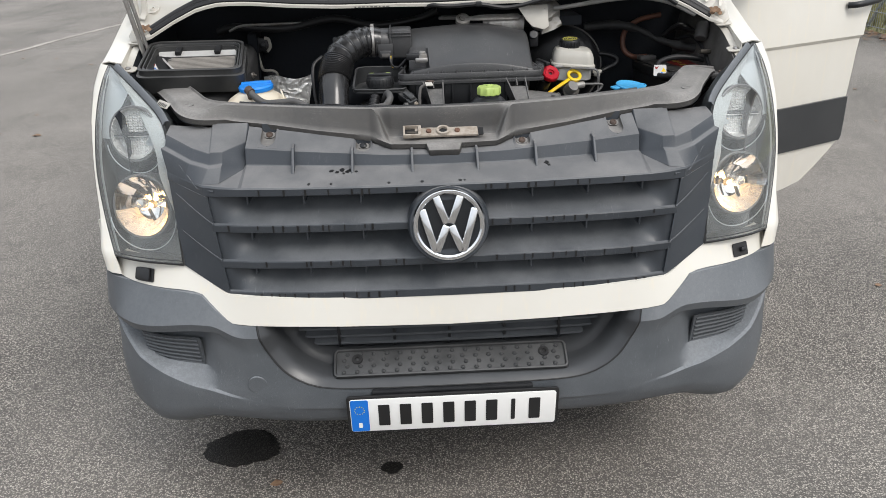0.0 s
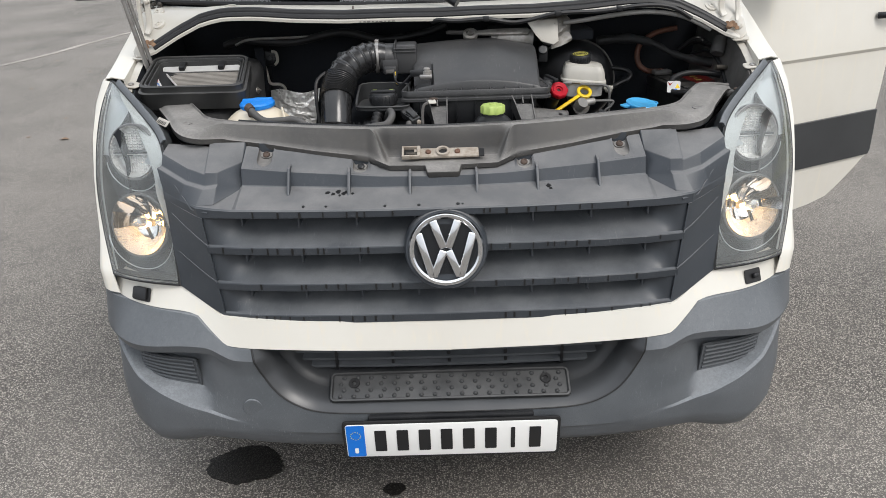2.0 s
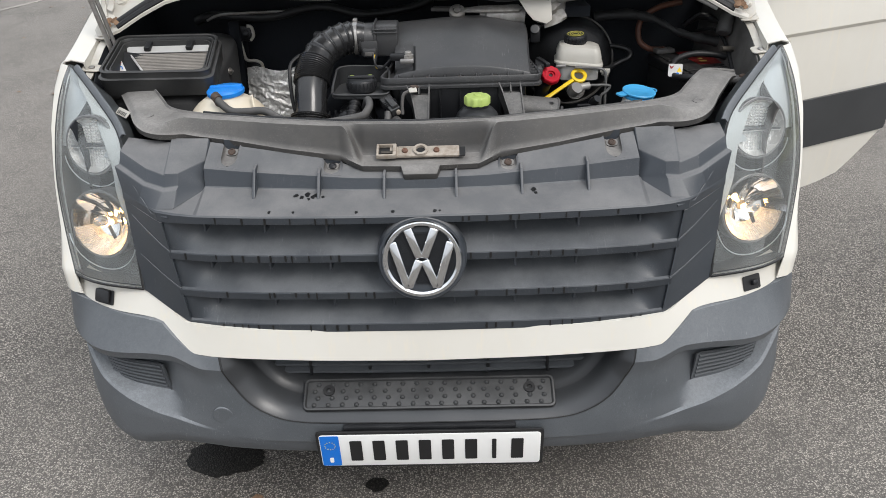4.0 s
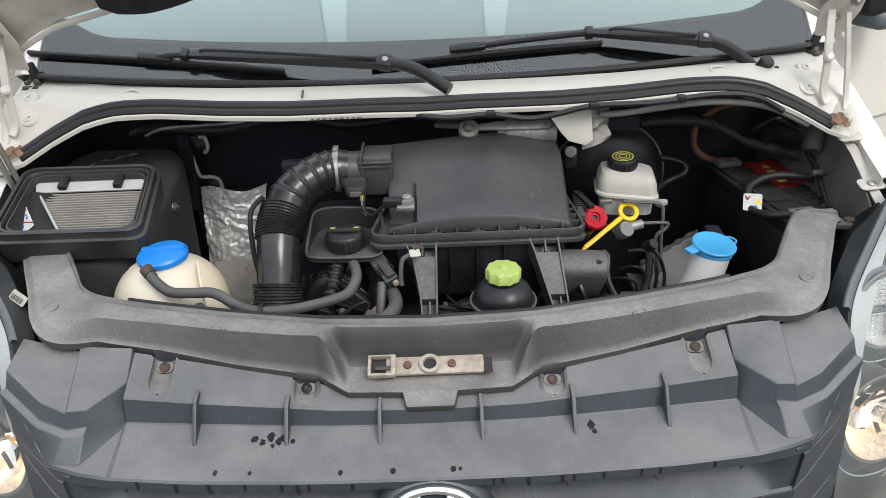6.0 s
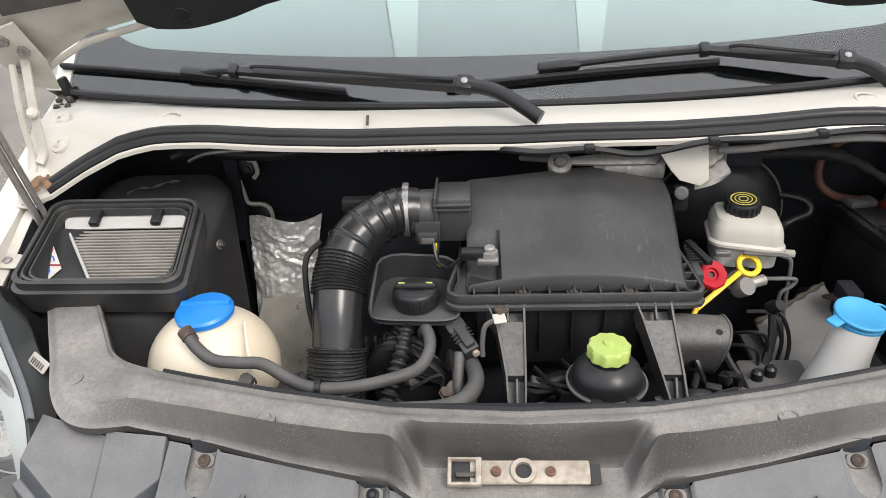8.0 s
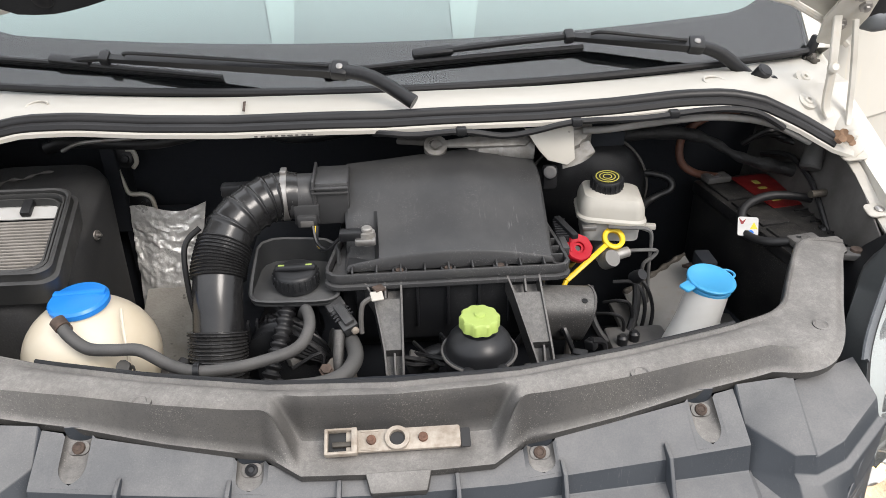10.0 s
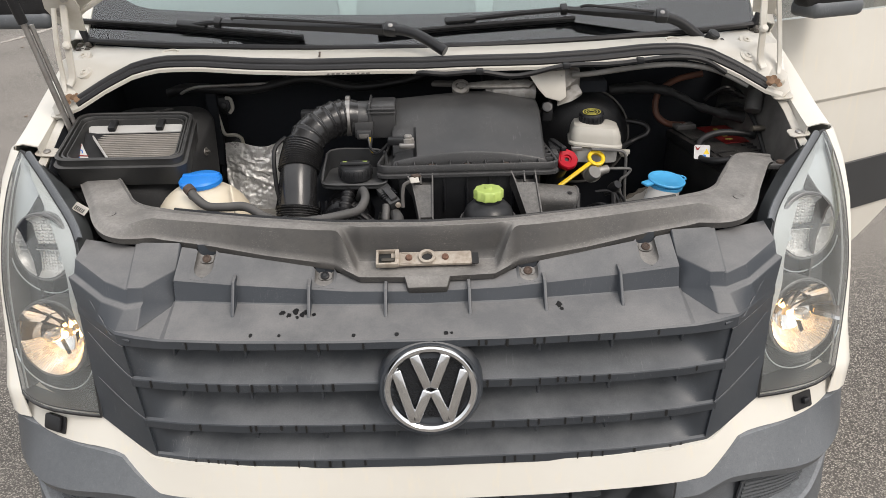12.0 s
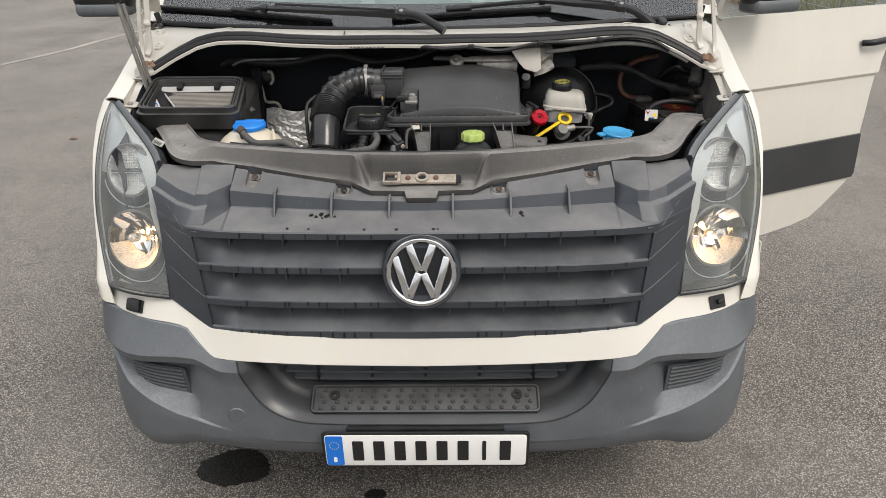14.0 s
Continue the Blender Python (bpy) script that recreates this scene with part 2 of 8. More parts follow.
ALU = surface("cast_aluminium", (0.40, 0.39, 0.375), (0.24, 0.225, 0.20), 0.5, 0.7, metal=0.6, coarse=25, fine=180, bump=0.4, depth=0.001)
CASING = surface("matt_black_felted_casing", (0.016, 0.0165, 0.018), (0.028, 0.028, 0.028), 0.75, 0.9, coarse=22, fine=260, bump=0.4, depth=0.001, dust=DUST, dust_amount=0.09, flecks=(0.10, 0.10, 0.10))
RIM = surface("dull_rim_rubber", (0.022, 0.0225, 0.023), (0.036, 0.036, 0.035), 0.4, 0.6, coarse=16, fine=320, bump=0.15, dust=DUST, dust_amount=0.25)
FOIL = surface("crumpled_foil", (0.80, 0.795, 0.78), (0.54, 0.535, 0.52), 0.22, 0.42, metal=0.35, coarse=14, fine=160, bump=0.6, depth=0.003, dust=DUST, dust_amount=0.1)
LATCH = surface("worn_latch_steel", (0.42, 0.375, 0.32), (0.28, 0.235, 0.19), 0.5, 0.75, metal=0.2, coarse=70, fine=400, bump=0.15)
GRIMY_BOLT = surface("grimy_bolt_steel", (0.085, 0.075, 0.062), (0.045, 0.040, 0.034), 0.45, 0.7, metal=0.3, coarse=60, fine=400, bump=0.2)
FRESH_RUST = surface("orange_rust", (0.165, 0.082, 0.052), (0.075, 0.043, 0.031), 0.7, 0.9, coarse=60, fine=400, bump=0.3)
RUST = surface("rusty_steel", (0.098, 0.066, 0.050), (0.045, 0.033, 0.027), 0.7, 0.9, coarse=60, fine=400, bump=0.3)
BLUE = surface("blue_cap_plastic", (0.012, 0.20, 0.66), (0.014, 0.23, 0.70), 0.32, 0.42, coarse=20, fine=400, bump=0.05, grain=0.03)
SKYBLUE = surface("light_blue_cap_plastic", (0.055, 0.32, 0.60), (0.06, 0.35, 0.63), 0.32, 0.42, coarse=20, fine=400, bump=0.05, grain=0.03)
LIME = surface("lime_green_plastic", (0.40, 0.52, 0.14), (0.36, 0.46, 0.12), 0.4, 0.5, coarse=25, fine=300, bump=0.05, grain=0.04)
RED = surface("red_plastic", (0.42, 0.005, 0.018), (0.36, 0.005, 0.016), 0.5, 0.6, coarse=25, fine=300, bump=0.04, grain=0.03, spec=0.25)
YELLOW = surface("yellow_plastic", (0.80, 0.55, 0.012), (0.72, 0.47, 0.012), 0.35, 0.45, coarse=25, fine=300, bump=0.04, grain=0.03)
TANK = surface("aged_cream_tank_plastic", (0.66, 0.60, 0.485), (0.60, 0.51, 0.375), 0.38, 0.5, coarse=7, fine=200, bump=0.04, grain=0.03)
TANK_WHITE = surface("milky_white_tank_plastic", (0.48, 0.462, 0.415), (0.39, 0.373, 0.33), 0.4, 0.5, coarse=10, fine=200, bump=0.03, grain=0.03)
NECK = surface("frosted_filler_plastic", (0.46, 0.46, 0.45), (0.40, 0.39, 0.37), 0.45, 0.55, coarse=10, fine=200, bump=0.03, grain=0.03)
PAPER = surface("pleated_filter_paper", (0.28, 0.26, 0.235), (0.22, 0.205, 0.185), 0.9, 0.95, coarse=14, fine=300, bump=0.1)
FELT = surface("black_insulation_felt", (0.010, 0.011, 0.013), (0.018, 0.019, 0.021), 0.9, 0.98, coarse=20, fine=250, bump=0.4, depth=0.002)
PLATE_WHITE = surface("white_plate_film", (0.80, 0.80, 0.78), (0.77, 0.77, 0.75), 0.35, 0.45, coarse=15, bump=0.0, grain=0.02)
PLATE_BLUE = surface("blue_plate_film", (0.006, 0.16, 0.62), (0.006, 0.15, 0.58), 0.35, 0.45, coarse=15, bump=0.0, grain=0.02)
INK = surface("black_ink", (0.010, 0.010, 0.011), (0.014, 0.014, 0.014), 0.45, 0.55, coarse=20, bump=0.0, grain=0.03)
STAR = surface("yellow_star_ink", (0.55, 0.50, 0.12), (0.5, 0.45, 0.1), 0.4, 0.5, coarse=20, bump=0.0, grain=0.02)
SILVER = surface("satin_silver_reflector", (0.82, 0.82, 0.81), (0.70, 0.70, 0.69), 0.22, 0.34, metal=0.35, coarse=40, bump=0.0)
STEP = surface("black_step_plastic", (0.018, 0.019, 0.020), (0.027, 0.028, 0.029), 0.34, 0.5, coarse=9, fine=400, bump=0.1, depth=0.0005, dust=(0.19, 0.19, 0.19), dust_amount=0.40, cloudy=0.5)
LENS_GREY = surface("smoked_lamp_bezel", (0.040, 0.044, 0.046), (0.052, 0.056, 0.058), 0.35, 0.5, coarse=6, fine=400, bump=0.04)
LENS_RIM = surface("frosted_lens_rim", (0.50, 0.53, 0.535), (0.44, 0.47, 0.475), 0.3, 0.45, coarse=9, fine=300, bump=0.04)
POD_RING = surface("dull_pod_ring", (0.17, 0.175, 0.175), (0.12, 0.125, 0.125), 0.3, 0.45, coarse=9, fine=300, bump=0.03)
LENS = glass_material("clear_lamp_lens", (0.93, 0.94, 0.93), 1.5, 0.06, haze=0.125)
FACET = surface("mirror_bright_facet", (0.90, 0.91, 0.92), (0.84, 0.85, 0.86), 0.05, 0.10, metal=1.0, coarse=30, bump=0.0, grain=0.02)
LENS_SILVER = surface("satin_silver_lamp_housing", (0.52, 0.56, 0.58), (0.45, 0.49, 0.51), 0.30, 0.42, metal=0.1, coarse=7, fine=300, bump=0.03)
SCREEN = glass_material("windscreen_glass", (0.90, 0.96, 0.95), 1.95, 0.01)
FRIT = surface("black_glass_border", (0.012, 0.013, 0.015), (0.014, 0.015, 0.017), 0.06, 0.1, coarse=5, fine=300, bump=0.0, grain=0.02, spec=0.8)
# two colours that stand for what the windscreen mirrors
SKY_SHEET = surface("pale_glass_reflection", (0.36, 0.455, 0.465), (0.34, 0.43, 0.44), 0.5, 0.6, coarse=3, fine=200, bump=0.05, grain=0.02)
STRIP = surface("paler_glass_reflection", (0.52, 0.64, 0.64), (0.49, 0.61, 0.61), 0.5, 0.6, coarse=3, fine=200, bump=0.05, grain=0.02)
DASH = surface("pale_cab_lining", (0.50, 0.56, 0.55), (0.44, 0.50, 0.49), 0.7, 0.8, coarse=4, bump=0.1)
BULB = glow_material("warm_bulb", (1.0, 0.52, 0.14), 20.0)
WET = asphalt_material("spilt_oil_on_asphalt", 0.11, 0.5)
DRIP = surface("wet_dark_drip", (0.007, 0.007, 0.008), (0.010, 0.010, 0.010), 0.3, 0.5, coarse=60, bump=0.0)
LEAF = surface("dry_leaf", (0.25, 0.15, 0.085), (0.13, 0.075, 0.045), 0.7, 0.85, coarse=60, fine=300, bump=0.2)
CONCRETE = surface("weathered_concrete", (0.40, 0.385, 0.35), (0.30, 0.285, 0.25), 0.85, 0.95, coarse=5, fine=80, bump=0.4, depth=0.004)
PIPE = surface("coated_grey_pipe", (0.13, 0.13, 0.127), (0.085, 0.083, 0.08), 0.4, 0.55, coarse=40, fine=300, bump=0.05)
GALV = surface("galvanised_wire", (0.34, 0.36, 0.36), (0.26, 0.275, 0.275), 0.45, 0.6, metal=0.5, coarse=20, bump=0.1)
DRY_GRASS = surface("dry_grass", (0.26, 0.24, 0.11), (0.17, 0.18, 0.07), 0.85, 0.95, coarse=1.5, fine=40, bump=0.2)
TYRE = surface("tyre_rubber", (0.018, 0.018, 0.018), (0.03, 0.029, 0.028), 0.75, 0.9, coarse=10, fine=200, bump=0.3)
BATT = surface("dusty_battery_case", (0.009, 0.009, 0.010), (0.016, 0.016, 0.016), 0.3, 0.45, coarse=25, fine=250, bump=0.15, dust=(0.24, 0.22, 0.20), dust_amount=0.20, blot=0.6, flecks=(0.3, 0.28, 0.25), spec=0.4)
STICKER_RED = surface("red_battery_sticker", (0.27, 0.018, 0.018), (0.19, 0.016, 0.016), 0.4, 0.55, coarse=40, bump=0.0)
STICKER_WHITE = surface("white_warning_sticker", (0.58, 0.575, 0.56), (0.50, 0.495, 0.48), 0.5, 0.6, coarse=40, bump=0.0)
COPPER = surface("brown_cable", (0.16, 0.065, 0.038), (0.10, 0.045, 0.03), 0.5, 0.6, coarse=20, bump=0.0)


# ---- geometry helpers ----
ORIGIN = {}


def thing(name, at, label, category, group="", kind=""):
    ob = new(name)
    ob.location = at
    ob.empty_display_size = 0.05
    ORIGIN[ob] = Vector(at)
    return tagged(ob, label, category, group, kind)


def part(name, bm, material, parent=None, label="", at=None, sharp=38, solid=0.0, bevel=0.0):
    """Links a bmesh, given in world metres, as one mesh object under a thing or part."""
    o = ORIGIN.get(parent, Vector(at or (0, 0, 0)))
    if solid:
        # face the sheet away from the van's middle, then thicken it inwards
        out = sum(f.normal.dot(f.calc_center_median() - Vector((0, 2.45, 0.85))) * f.calc_area() for f in bm.faces if not f.normal_update())
        if out < 0:
            bmesh.ops.reverse_faces(bm, faces=bm.faces)
        for f in bm.faces:
            f.normal_update()
        bm.normal_update()
        bmesh.ops.solidify(bm, geom=bm.faces[:], thickness=solid)
    bm.transform(Matrix.Translation(-o))
    bmesh.ops.recalc_face_normals(bm, faces=bm.faces)
    lim = radians(sharp)
    for f in bm.faces:
        f.smooth = True
    for e in bm.edges:
        if len(e.link_faces) == 2:
            e.smooth = e.calc_face_angle(0) < lim
    me = bpy.data.meshes.new(name)
    bm.to_mesh(me)
    bm.free()
    me.materials.append(material)
    ob = new(name, me)
    if parent:
        ob.parent = parent
    else:
        ob.location = o
    ORIGIN[ob] = o
    if bevel:
        md = ob.modifiers.new("bevel", "BEVEL")
        md.width, md.segments, md.limit_method = bevel, 2, "ANGLE"
    if label:
        ob["label"] = label
    return ob


def spline(pts, n=8):
    """Catmull-Rom through the points, n steps a span."""
    p = [Vector(q) for q in pts]
    out = []
    for i in range(len(p) - 1):
        a, b, c, d = p[max(i - 1, 0)], p[i], p[i + 1], p[min(i + 2, len(p) - 1)]
        for k in range(n):
            t = k / n
            out.append(0.5 * ((2 * b) + (c - a) * t + (2 * a - 5 * b + 4 * c - d) * t * t + (3 * b - a - 3 * c + d) * t ** 3))
    return out + [p[-1]]


def lattice(rows, bm=None, closed=False, flip=False):
    """A sheet through rows of points."""
    bm = bm or bmesh.new()
    vs = [[bm.verts.new(p) for p in r] for r in rows]
    for a, b in zip(vs, vs[1:]):
        k = len(a)
        for i in range(k if closed else k - 1):
            j = (i + 1) % k
            q = (a[i], a[j], b[j], b[i])
            bm.faces.new(q[::-1] if flip else q)
    return bm


def tube(pts, r, n=10, bm=None, smooth=6, caps=True):
    """A round bar along a smooth line; r a number or a function of 0..1."""
    bm = bm or bmesh.new()
    line = spline(pts, smooth) if smooth else [Vector(p) for p in pts]
    rings, side = [], None
    for i, p in enumerate(line):
        d = (line[min(i + 1, len(line) - 1)] - line[max(i - 1, 0)]).normalized()
        if side is None:
            side = d.cross(Vector((0, 0, 1)) if abs(d.z) < 0.9 else Vector((1, 0, 0))).normalized()
        side = (side - d * side.dot(d)).normalized()
        up = d.cross(side)
        rad = r(i / (len(line) - 1)) if callable(r) else r
        rings.append([p + (side * math.cos(a) + up * math.sin(a)) * rad for a in (2 * math.pi * k / n for k in range(n))])
    first = len(bm.verts)
    lattice(rings, bm, closed=True)
    bm.verts.ensure_lookup_table()
    if caps:
        bm.faces.new(bm.verts[first:first + n])
        bm.faces.new(bm.verts[len(bm.verts) - n:])
    return bm


def flat_bar(pts, w, thick, face=(0, -0.85, 0.5), n=5):
    """A flat strip along a smooth line, its broad side towards face."""
    line = spline(pts, n)
    rows = []
    for i, p in enumerate(line):
        d = (line[min(i + 1, len(line) - 1)] - line[max(i - 1, 0)]).normalized()
        side = d.cross(Vector(face)).normalized()
        up = side.cross(d)
        rows.append([p + side * w / 2 + up * thick * 0.2, p + side * w * 0.4 + up * thick / 2, p - side * w * 0.4 + up * thick / 2, p - side * w / 2 + up * thick * 0.2, p - side * w / 2 - up * thick / 2, p + side * w / 2 - up * thick / 2])
    return lattice(rows, closed=True)


def box(c, s, bevel=0.0, m=None, bm=None, seg=2):
    """A box of centre c and size s, its edges rounded, turned by m about its centre."""
    t = bmesh.new()
    bmesh.ops.create_cube(t, size=1.0)
    for v in t.verts:
        v.co = Vector((v.co.x * s[0], v.co.y * s[1], v.co.z * s[2]))
    if bevel:
        bmesh.ops.bevel(t, geom=t.edges[:], offset=bevel, segments=seg, profile=0.5, affect="EDGES")
    t.transform(Matrix.Translation(c) @ (m or Matrix.Identity(4)))
    return join(bm, t)


def join(bm, t):
    if bm is None:
        return t
    vs = {v: bm.verts.new(v.co) for v in t.verts}
    for f in t.faces:
        bm.faces.new([vs[v] for v in f.verts])
    t.free()
    return bm


def turned(profile, c, n=28, m=None, bm=None, ring=False):
    """A turned shape: (radius, height) pairs about z, at c, tilted by m."""
    t = bmesh.new()
    rows = [[Vector((r * math.cos(2 * math.pi * k / n), r * math.sin(2 * math.pi * k / n), h)) for k in range(n)] for r, h in profile]
    lattice(rows, t, closed=True)
    t.verts.ensure_lookup_table()
    if profile[0][0] > 1e-5 and not ring:
        t.faces.new(t.verts[:n])
    if profile[-1][0] > 1e-5 and not ring:
        t.faces.new(t.verts[len(t.verts) - n:])
    bmesh.ops.remove_doubles(t, verts=t.verts, dist=1e-6)
    t.transform(Matrix.Translation(c) @ (m or Matrix.Identity(4)))
    return join(bm, t)


def slab(outline, thick, m, bevel=0.0, bm=None):
    """A flat outline (x, y) of some thickness downwards in z, placed by m, its edges rounded."""
    t = bmesh.new()
    f = t.faces.new([t.verts.new((x, y, 0)) for x, y in outline])
    ex = bmesh.ops.extrude_face_region(t, geom=[f])
    for v in ex["geom"]:
        if isinstance(v, bmesh.types.BMVert):
            v.co.z -= thick
    bmesh.ops.recalc_face_normals(t, faces=t.faces)
    if bevel:
        bmesh.ops.bevel(t, geom=t.edges[:], offset=bevel, segments=2, profile=0.5, affect="EDGES")
    t.transform(m)
    return join(bm, t)


def ellipse(rx, ry, n=24):
    return [(rx * math.cos(2 * math.pi * k / n), ry * math.sin(2 * math.pi * k / n)) for k in range(n)]


def rounded(w, h, r, n=5):
    """A rounded rectangle's outline about the origin."""
    out = []
    for cx, cy, a0 in ((w / 2 - r, h / 2 - r, 0), (-w / 2 + r, h / 2 - r, 90), (-w / 2 + r, -h / 2 + r, 180), (w / 2 - r, -h / 2 + r, 270)):
        for k in range(n + 1):
            a = radians(a0 + 90 * k / n)
            out.append((cx + r * math.cos(a), cy + r * math.sin(a)))
    return out


def smooth(lo, hi, v):
    k = min(1.0, max(0.0, (v - lo) / (hi - lo)))
    return k * k * (3 - 2 * k)


def curve(x, pts):
    """Piecewise value at x."""
    return float(np.interp(x, [p[0] for p in pts], [p[1] for p in pts]))


def basis(o, z, x=(1, 0, 0)):
    """A pose at o whose z points along z and whose x lies near x."""
    z = Vector(z).normalized()
    x = Vector(x)
    x = (x - z * x.dot(z)).normalized()
    y = z.cross(x)
    m = Matrix((x, y, z)).transposed().to_4x4()
    m.translation = o
    return m


# ---- ground ----
bm = bmesh.new()
for a, b in ((-1, -1), (1, -1), (1, 1), (-1, 1)):
    bm.verts.new((a * 600, b * 600 + 2, 0))
bm.faces.new(bm.verts[:])
tagged(part("ground", bm, ASPHALT), "worn grey asphalt parking surface with pale aggregate", "ground", kind="structure")

# ---- the van: body shell ----
van = thing("van", (0, 2.8, 0), "cream white panel van with grey plastic bumper and opened bonnet", "van")

CREST = spline([(0, 1.577, 0), (0.25, 1.579, 0), (0.45, 1.588, 0), (0.59, 1.612, 0), (0.73, 1.653, 0), (0.823, 1.716, 0),
                (0.895, 1.82, 0), (0.935, 1.97, 0), (0.945, 2.2, 0), (0.945, 2.42, 0)], 10)
FRONT = [(p.x, p.y) for p in CREST if p.y < 2.0]


def front(x):
    """How far back the bumper's crest lies at x."""
    return curve(abs(x), FRONT)


WHITE_LOW = [(0, 0.664), (0.25, 0.668), (0.5, 0.675), (0.527, 0.679), (0.606, 0.742), (0.65, 0.745), (0.87, 0.745), (0.95, 0.745)]
WHITE_TOP = [(0, 0.737), (0.3, 0.738), (0.533, 0.745), (0.64, 0.803), (0.75, 0.801), (0.84, 0.797), (0.95, 0.797)]
PROFILE = [(0.345, 0.14), (0.355, 0.10), (0.37, 0.062), (0.395, 0.030), (0.43, 0.012), (0.48, 0.006), (0.52, 0.010), (0.60, 0.014), (0.625, 0.007), (0.645, 0.0), (0.70, 0.028), (0.76, 0.058)]
OUTER = [(0.464, 0.674), (0.458, 0.640), (0.443, 0.600), (0.412, 0.553), (0.368, 0.521), (0.31, 0.503), (0.20, 0.498), (0.0, 0.497)]
INNER = [(0.385, 0.674), (0.378, 0.645), (0.360, 0.612), (0.328, 0.578), (0.292, 0.561), (0.25, 0.556), (0.16, 0.555), (0.0, 0.555)]
OUTER_LINE = spline([(x, 0, z) for x, z in OUTER], 6)


def crest_rise(ax):
    return (0.008 + 0.022 * (1 - smooth(0.6, 0.8, ax))) * smooth(0.5, 0.58, ax)


def bumper_base(ax, z):
    """Inset of the plain bumper face behind its crest."""
    fall = 0.045 * smooth(0.6, 0.8, ax) * (1 - smooth(0.38, 0.5, z))
    d = curve(z + fall - crest_rise(ax) * smooth(0.56, 0.62, z), PROFILE)
    if z > 0.645:
        d *= 1 - 0.75 * smooth(0.80, 0.90, ax)
    if ax < 0.5:  # the centre stands upright
        d = d * (0.25 + 0.75 * smooth(0.25, 0.62, ax)) if z > 0.44 else d * (0.8 + 0.2 * smooth(0.3, 0.6, ax))
    return d


def bumper_keys(ax):
    """Heights and extra insets of the feature lines at one place across."""
    lip = curve(ax, [(0, 0.445), (0.45, 0.450), (0.55, 0.470), (0.60, 0.484), (0.654, 0.493), (0.73, 0.516), (0.809, 0.545), (0.867, 0.592), (0.90, 0.617), (0.95, 0.622)])
    edge = 0.624 + crest_rise(ax)
    deep = 0.031 * smooth(0.575, 0.640, ax) * (1 - smooth(0.82, 0.893, ax))
    floor = min(max(lip + 0.006, 0.531 + 0.05 * smooth(0.785, 0.90, ax)), edge - 0.012)
    step = 0.007 * smooth(0.46, 0.62, ax) * (1 - smooth(0.86, 0.92, ax))
    # a shallow scoop that leads into the hollow from the middle
    lead = 0.012 * smooth(0.52, 0.60, ax) * (1 - smooth(0.80, 0.893, ax))
    return [(0.345 - 0.045 * smooth(0.6, 0.8, ax), 0.0), (lip, 0.0), (lip + 0.005, step), (floor, deep + step + lead * 0.4), (edge - 0.008, deep + lead), (edge, 0.0), (0.645 + crest_rise(ax), 0.0), (0.9, 0.0)]


def bumper_inset(x, z):
    ax = abs(x)
    keys = bumper_keys(ax)
    return bumper_base(ax, z) + curve(z, keys)


def bumper_top(ax):
    white = curve(ax, WHITE_LOW) - 0.002
    if ax < 0.464:
        return float(np.interp(ax, [p.x for p in reversed(OUTER_LINE)], [p.z for p in reversed(OUTER_LINE)]))
    return white


dense = []
for a, b in zip(CREST, CREST[1:]):
    k = max(1, int((b - a).length / 0.009))
    dense += [a.lerp(b, i / k) for i in range(k)]
dense.append(CREST[-1])
for p in OUTER_LINE:
    if 0.30 < p.x < 0.4639:
        dense.append(Vector((p.x, curve(p.x, FRONT), 0)))
dense.append(Vector((0.464, curve(0.464, FRONT), 0)))
dense = sorted((p for p in dense if p.x < 0.9449), key=lambda p: (p.x, p.y)) + [p for p in dense if p.x >= 0.9449]
kept = dense[:1]
for p in dense[1:]:
    if (p - kept[-1]).length > 0.0025:
        kept.append(p)
dense = kept
rows = []
line = [(-p.x, p.y, -1, i) for i, p in reversed(list(enumerate(dense)))][:-1] + [(p.x, p.y, 1, i) for i, p in enumerate(dense)]
for x, y, s, i in line:
    a, b = dense[max(i - 1, 0)], dense[min(i + 1, len(dense) - 1)]
    tan = (b - a).normalized() if (b - a).length > 1e-6 else Vector((1, 0, 0))
    nin = Vector((-tan.y * s, tan.x, 0))
    if i == 0:
        nin = Vector((0, 1, 0))
    ax, top = abs(x), bumper_top(abs(x))
    keys = bumper_keys(ax)
    keys[-1] = (max(top, keys[-2][0] + 0.002), 0.0)
    r = []
    for (z0, e0), (z1, e1), n in zip(keys, keys[1:], (14, 2, 5, 6, 4, 4, 7)):
        for k in range(n):
            z = min(z0 + (z1 - z0) * k / n, top)
            r.append(Vector((x, y, z)) + nin * (bumper_base(ax, z) + e0 + (e1 - e0) * k / n if z < top else bumper_inset(x, top)))
    r.append(Vector((x, y, top)) + nin * bumper_inset(x, top))
    if ax > 0.47:  # ledge running in under the white panel
        r.append(Vector((x, y, top - 0.001)) + nin * (bumper_inset(x, top) + 0.05))
    else:
        r.append(r[-1] + Vector((0, 0.006, -0.001)))
    r = [Vector((x, y, keys[0][0] + 0.015)) + nin * 0.2] + r
    rows.append(r)
shell = lattice(rows)
bmesh.ops.remove_doubles(shell, verts=shell.verts, dist=4e-4)
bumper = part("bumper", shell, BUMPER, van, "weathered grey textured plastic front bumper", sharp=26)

# inset panel round the lower intake, darker and smoother

def both_sides(pts):
    line = spline([(x, 0, z) for x, z in pts], 6)
    return [Vector((-p.x, 0, p.z)) for p in line] + [p for p in reversed(line[:-1])]


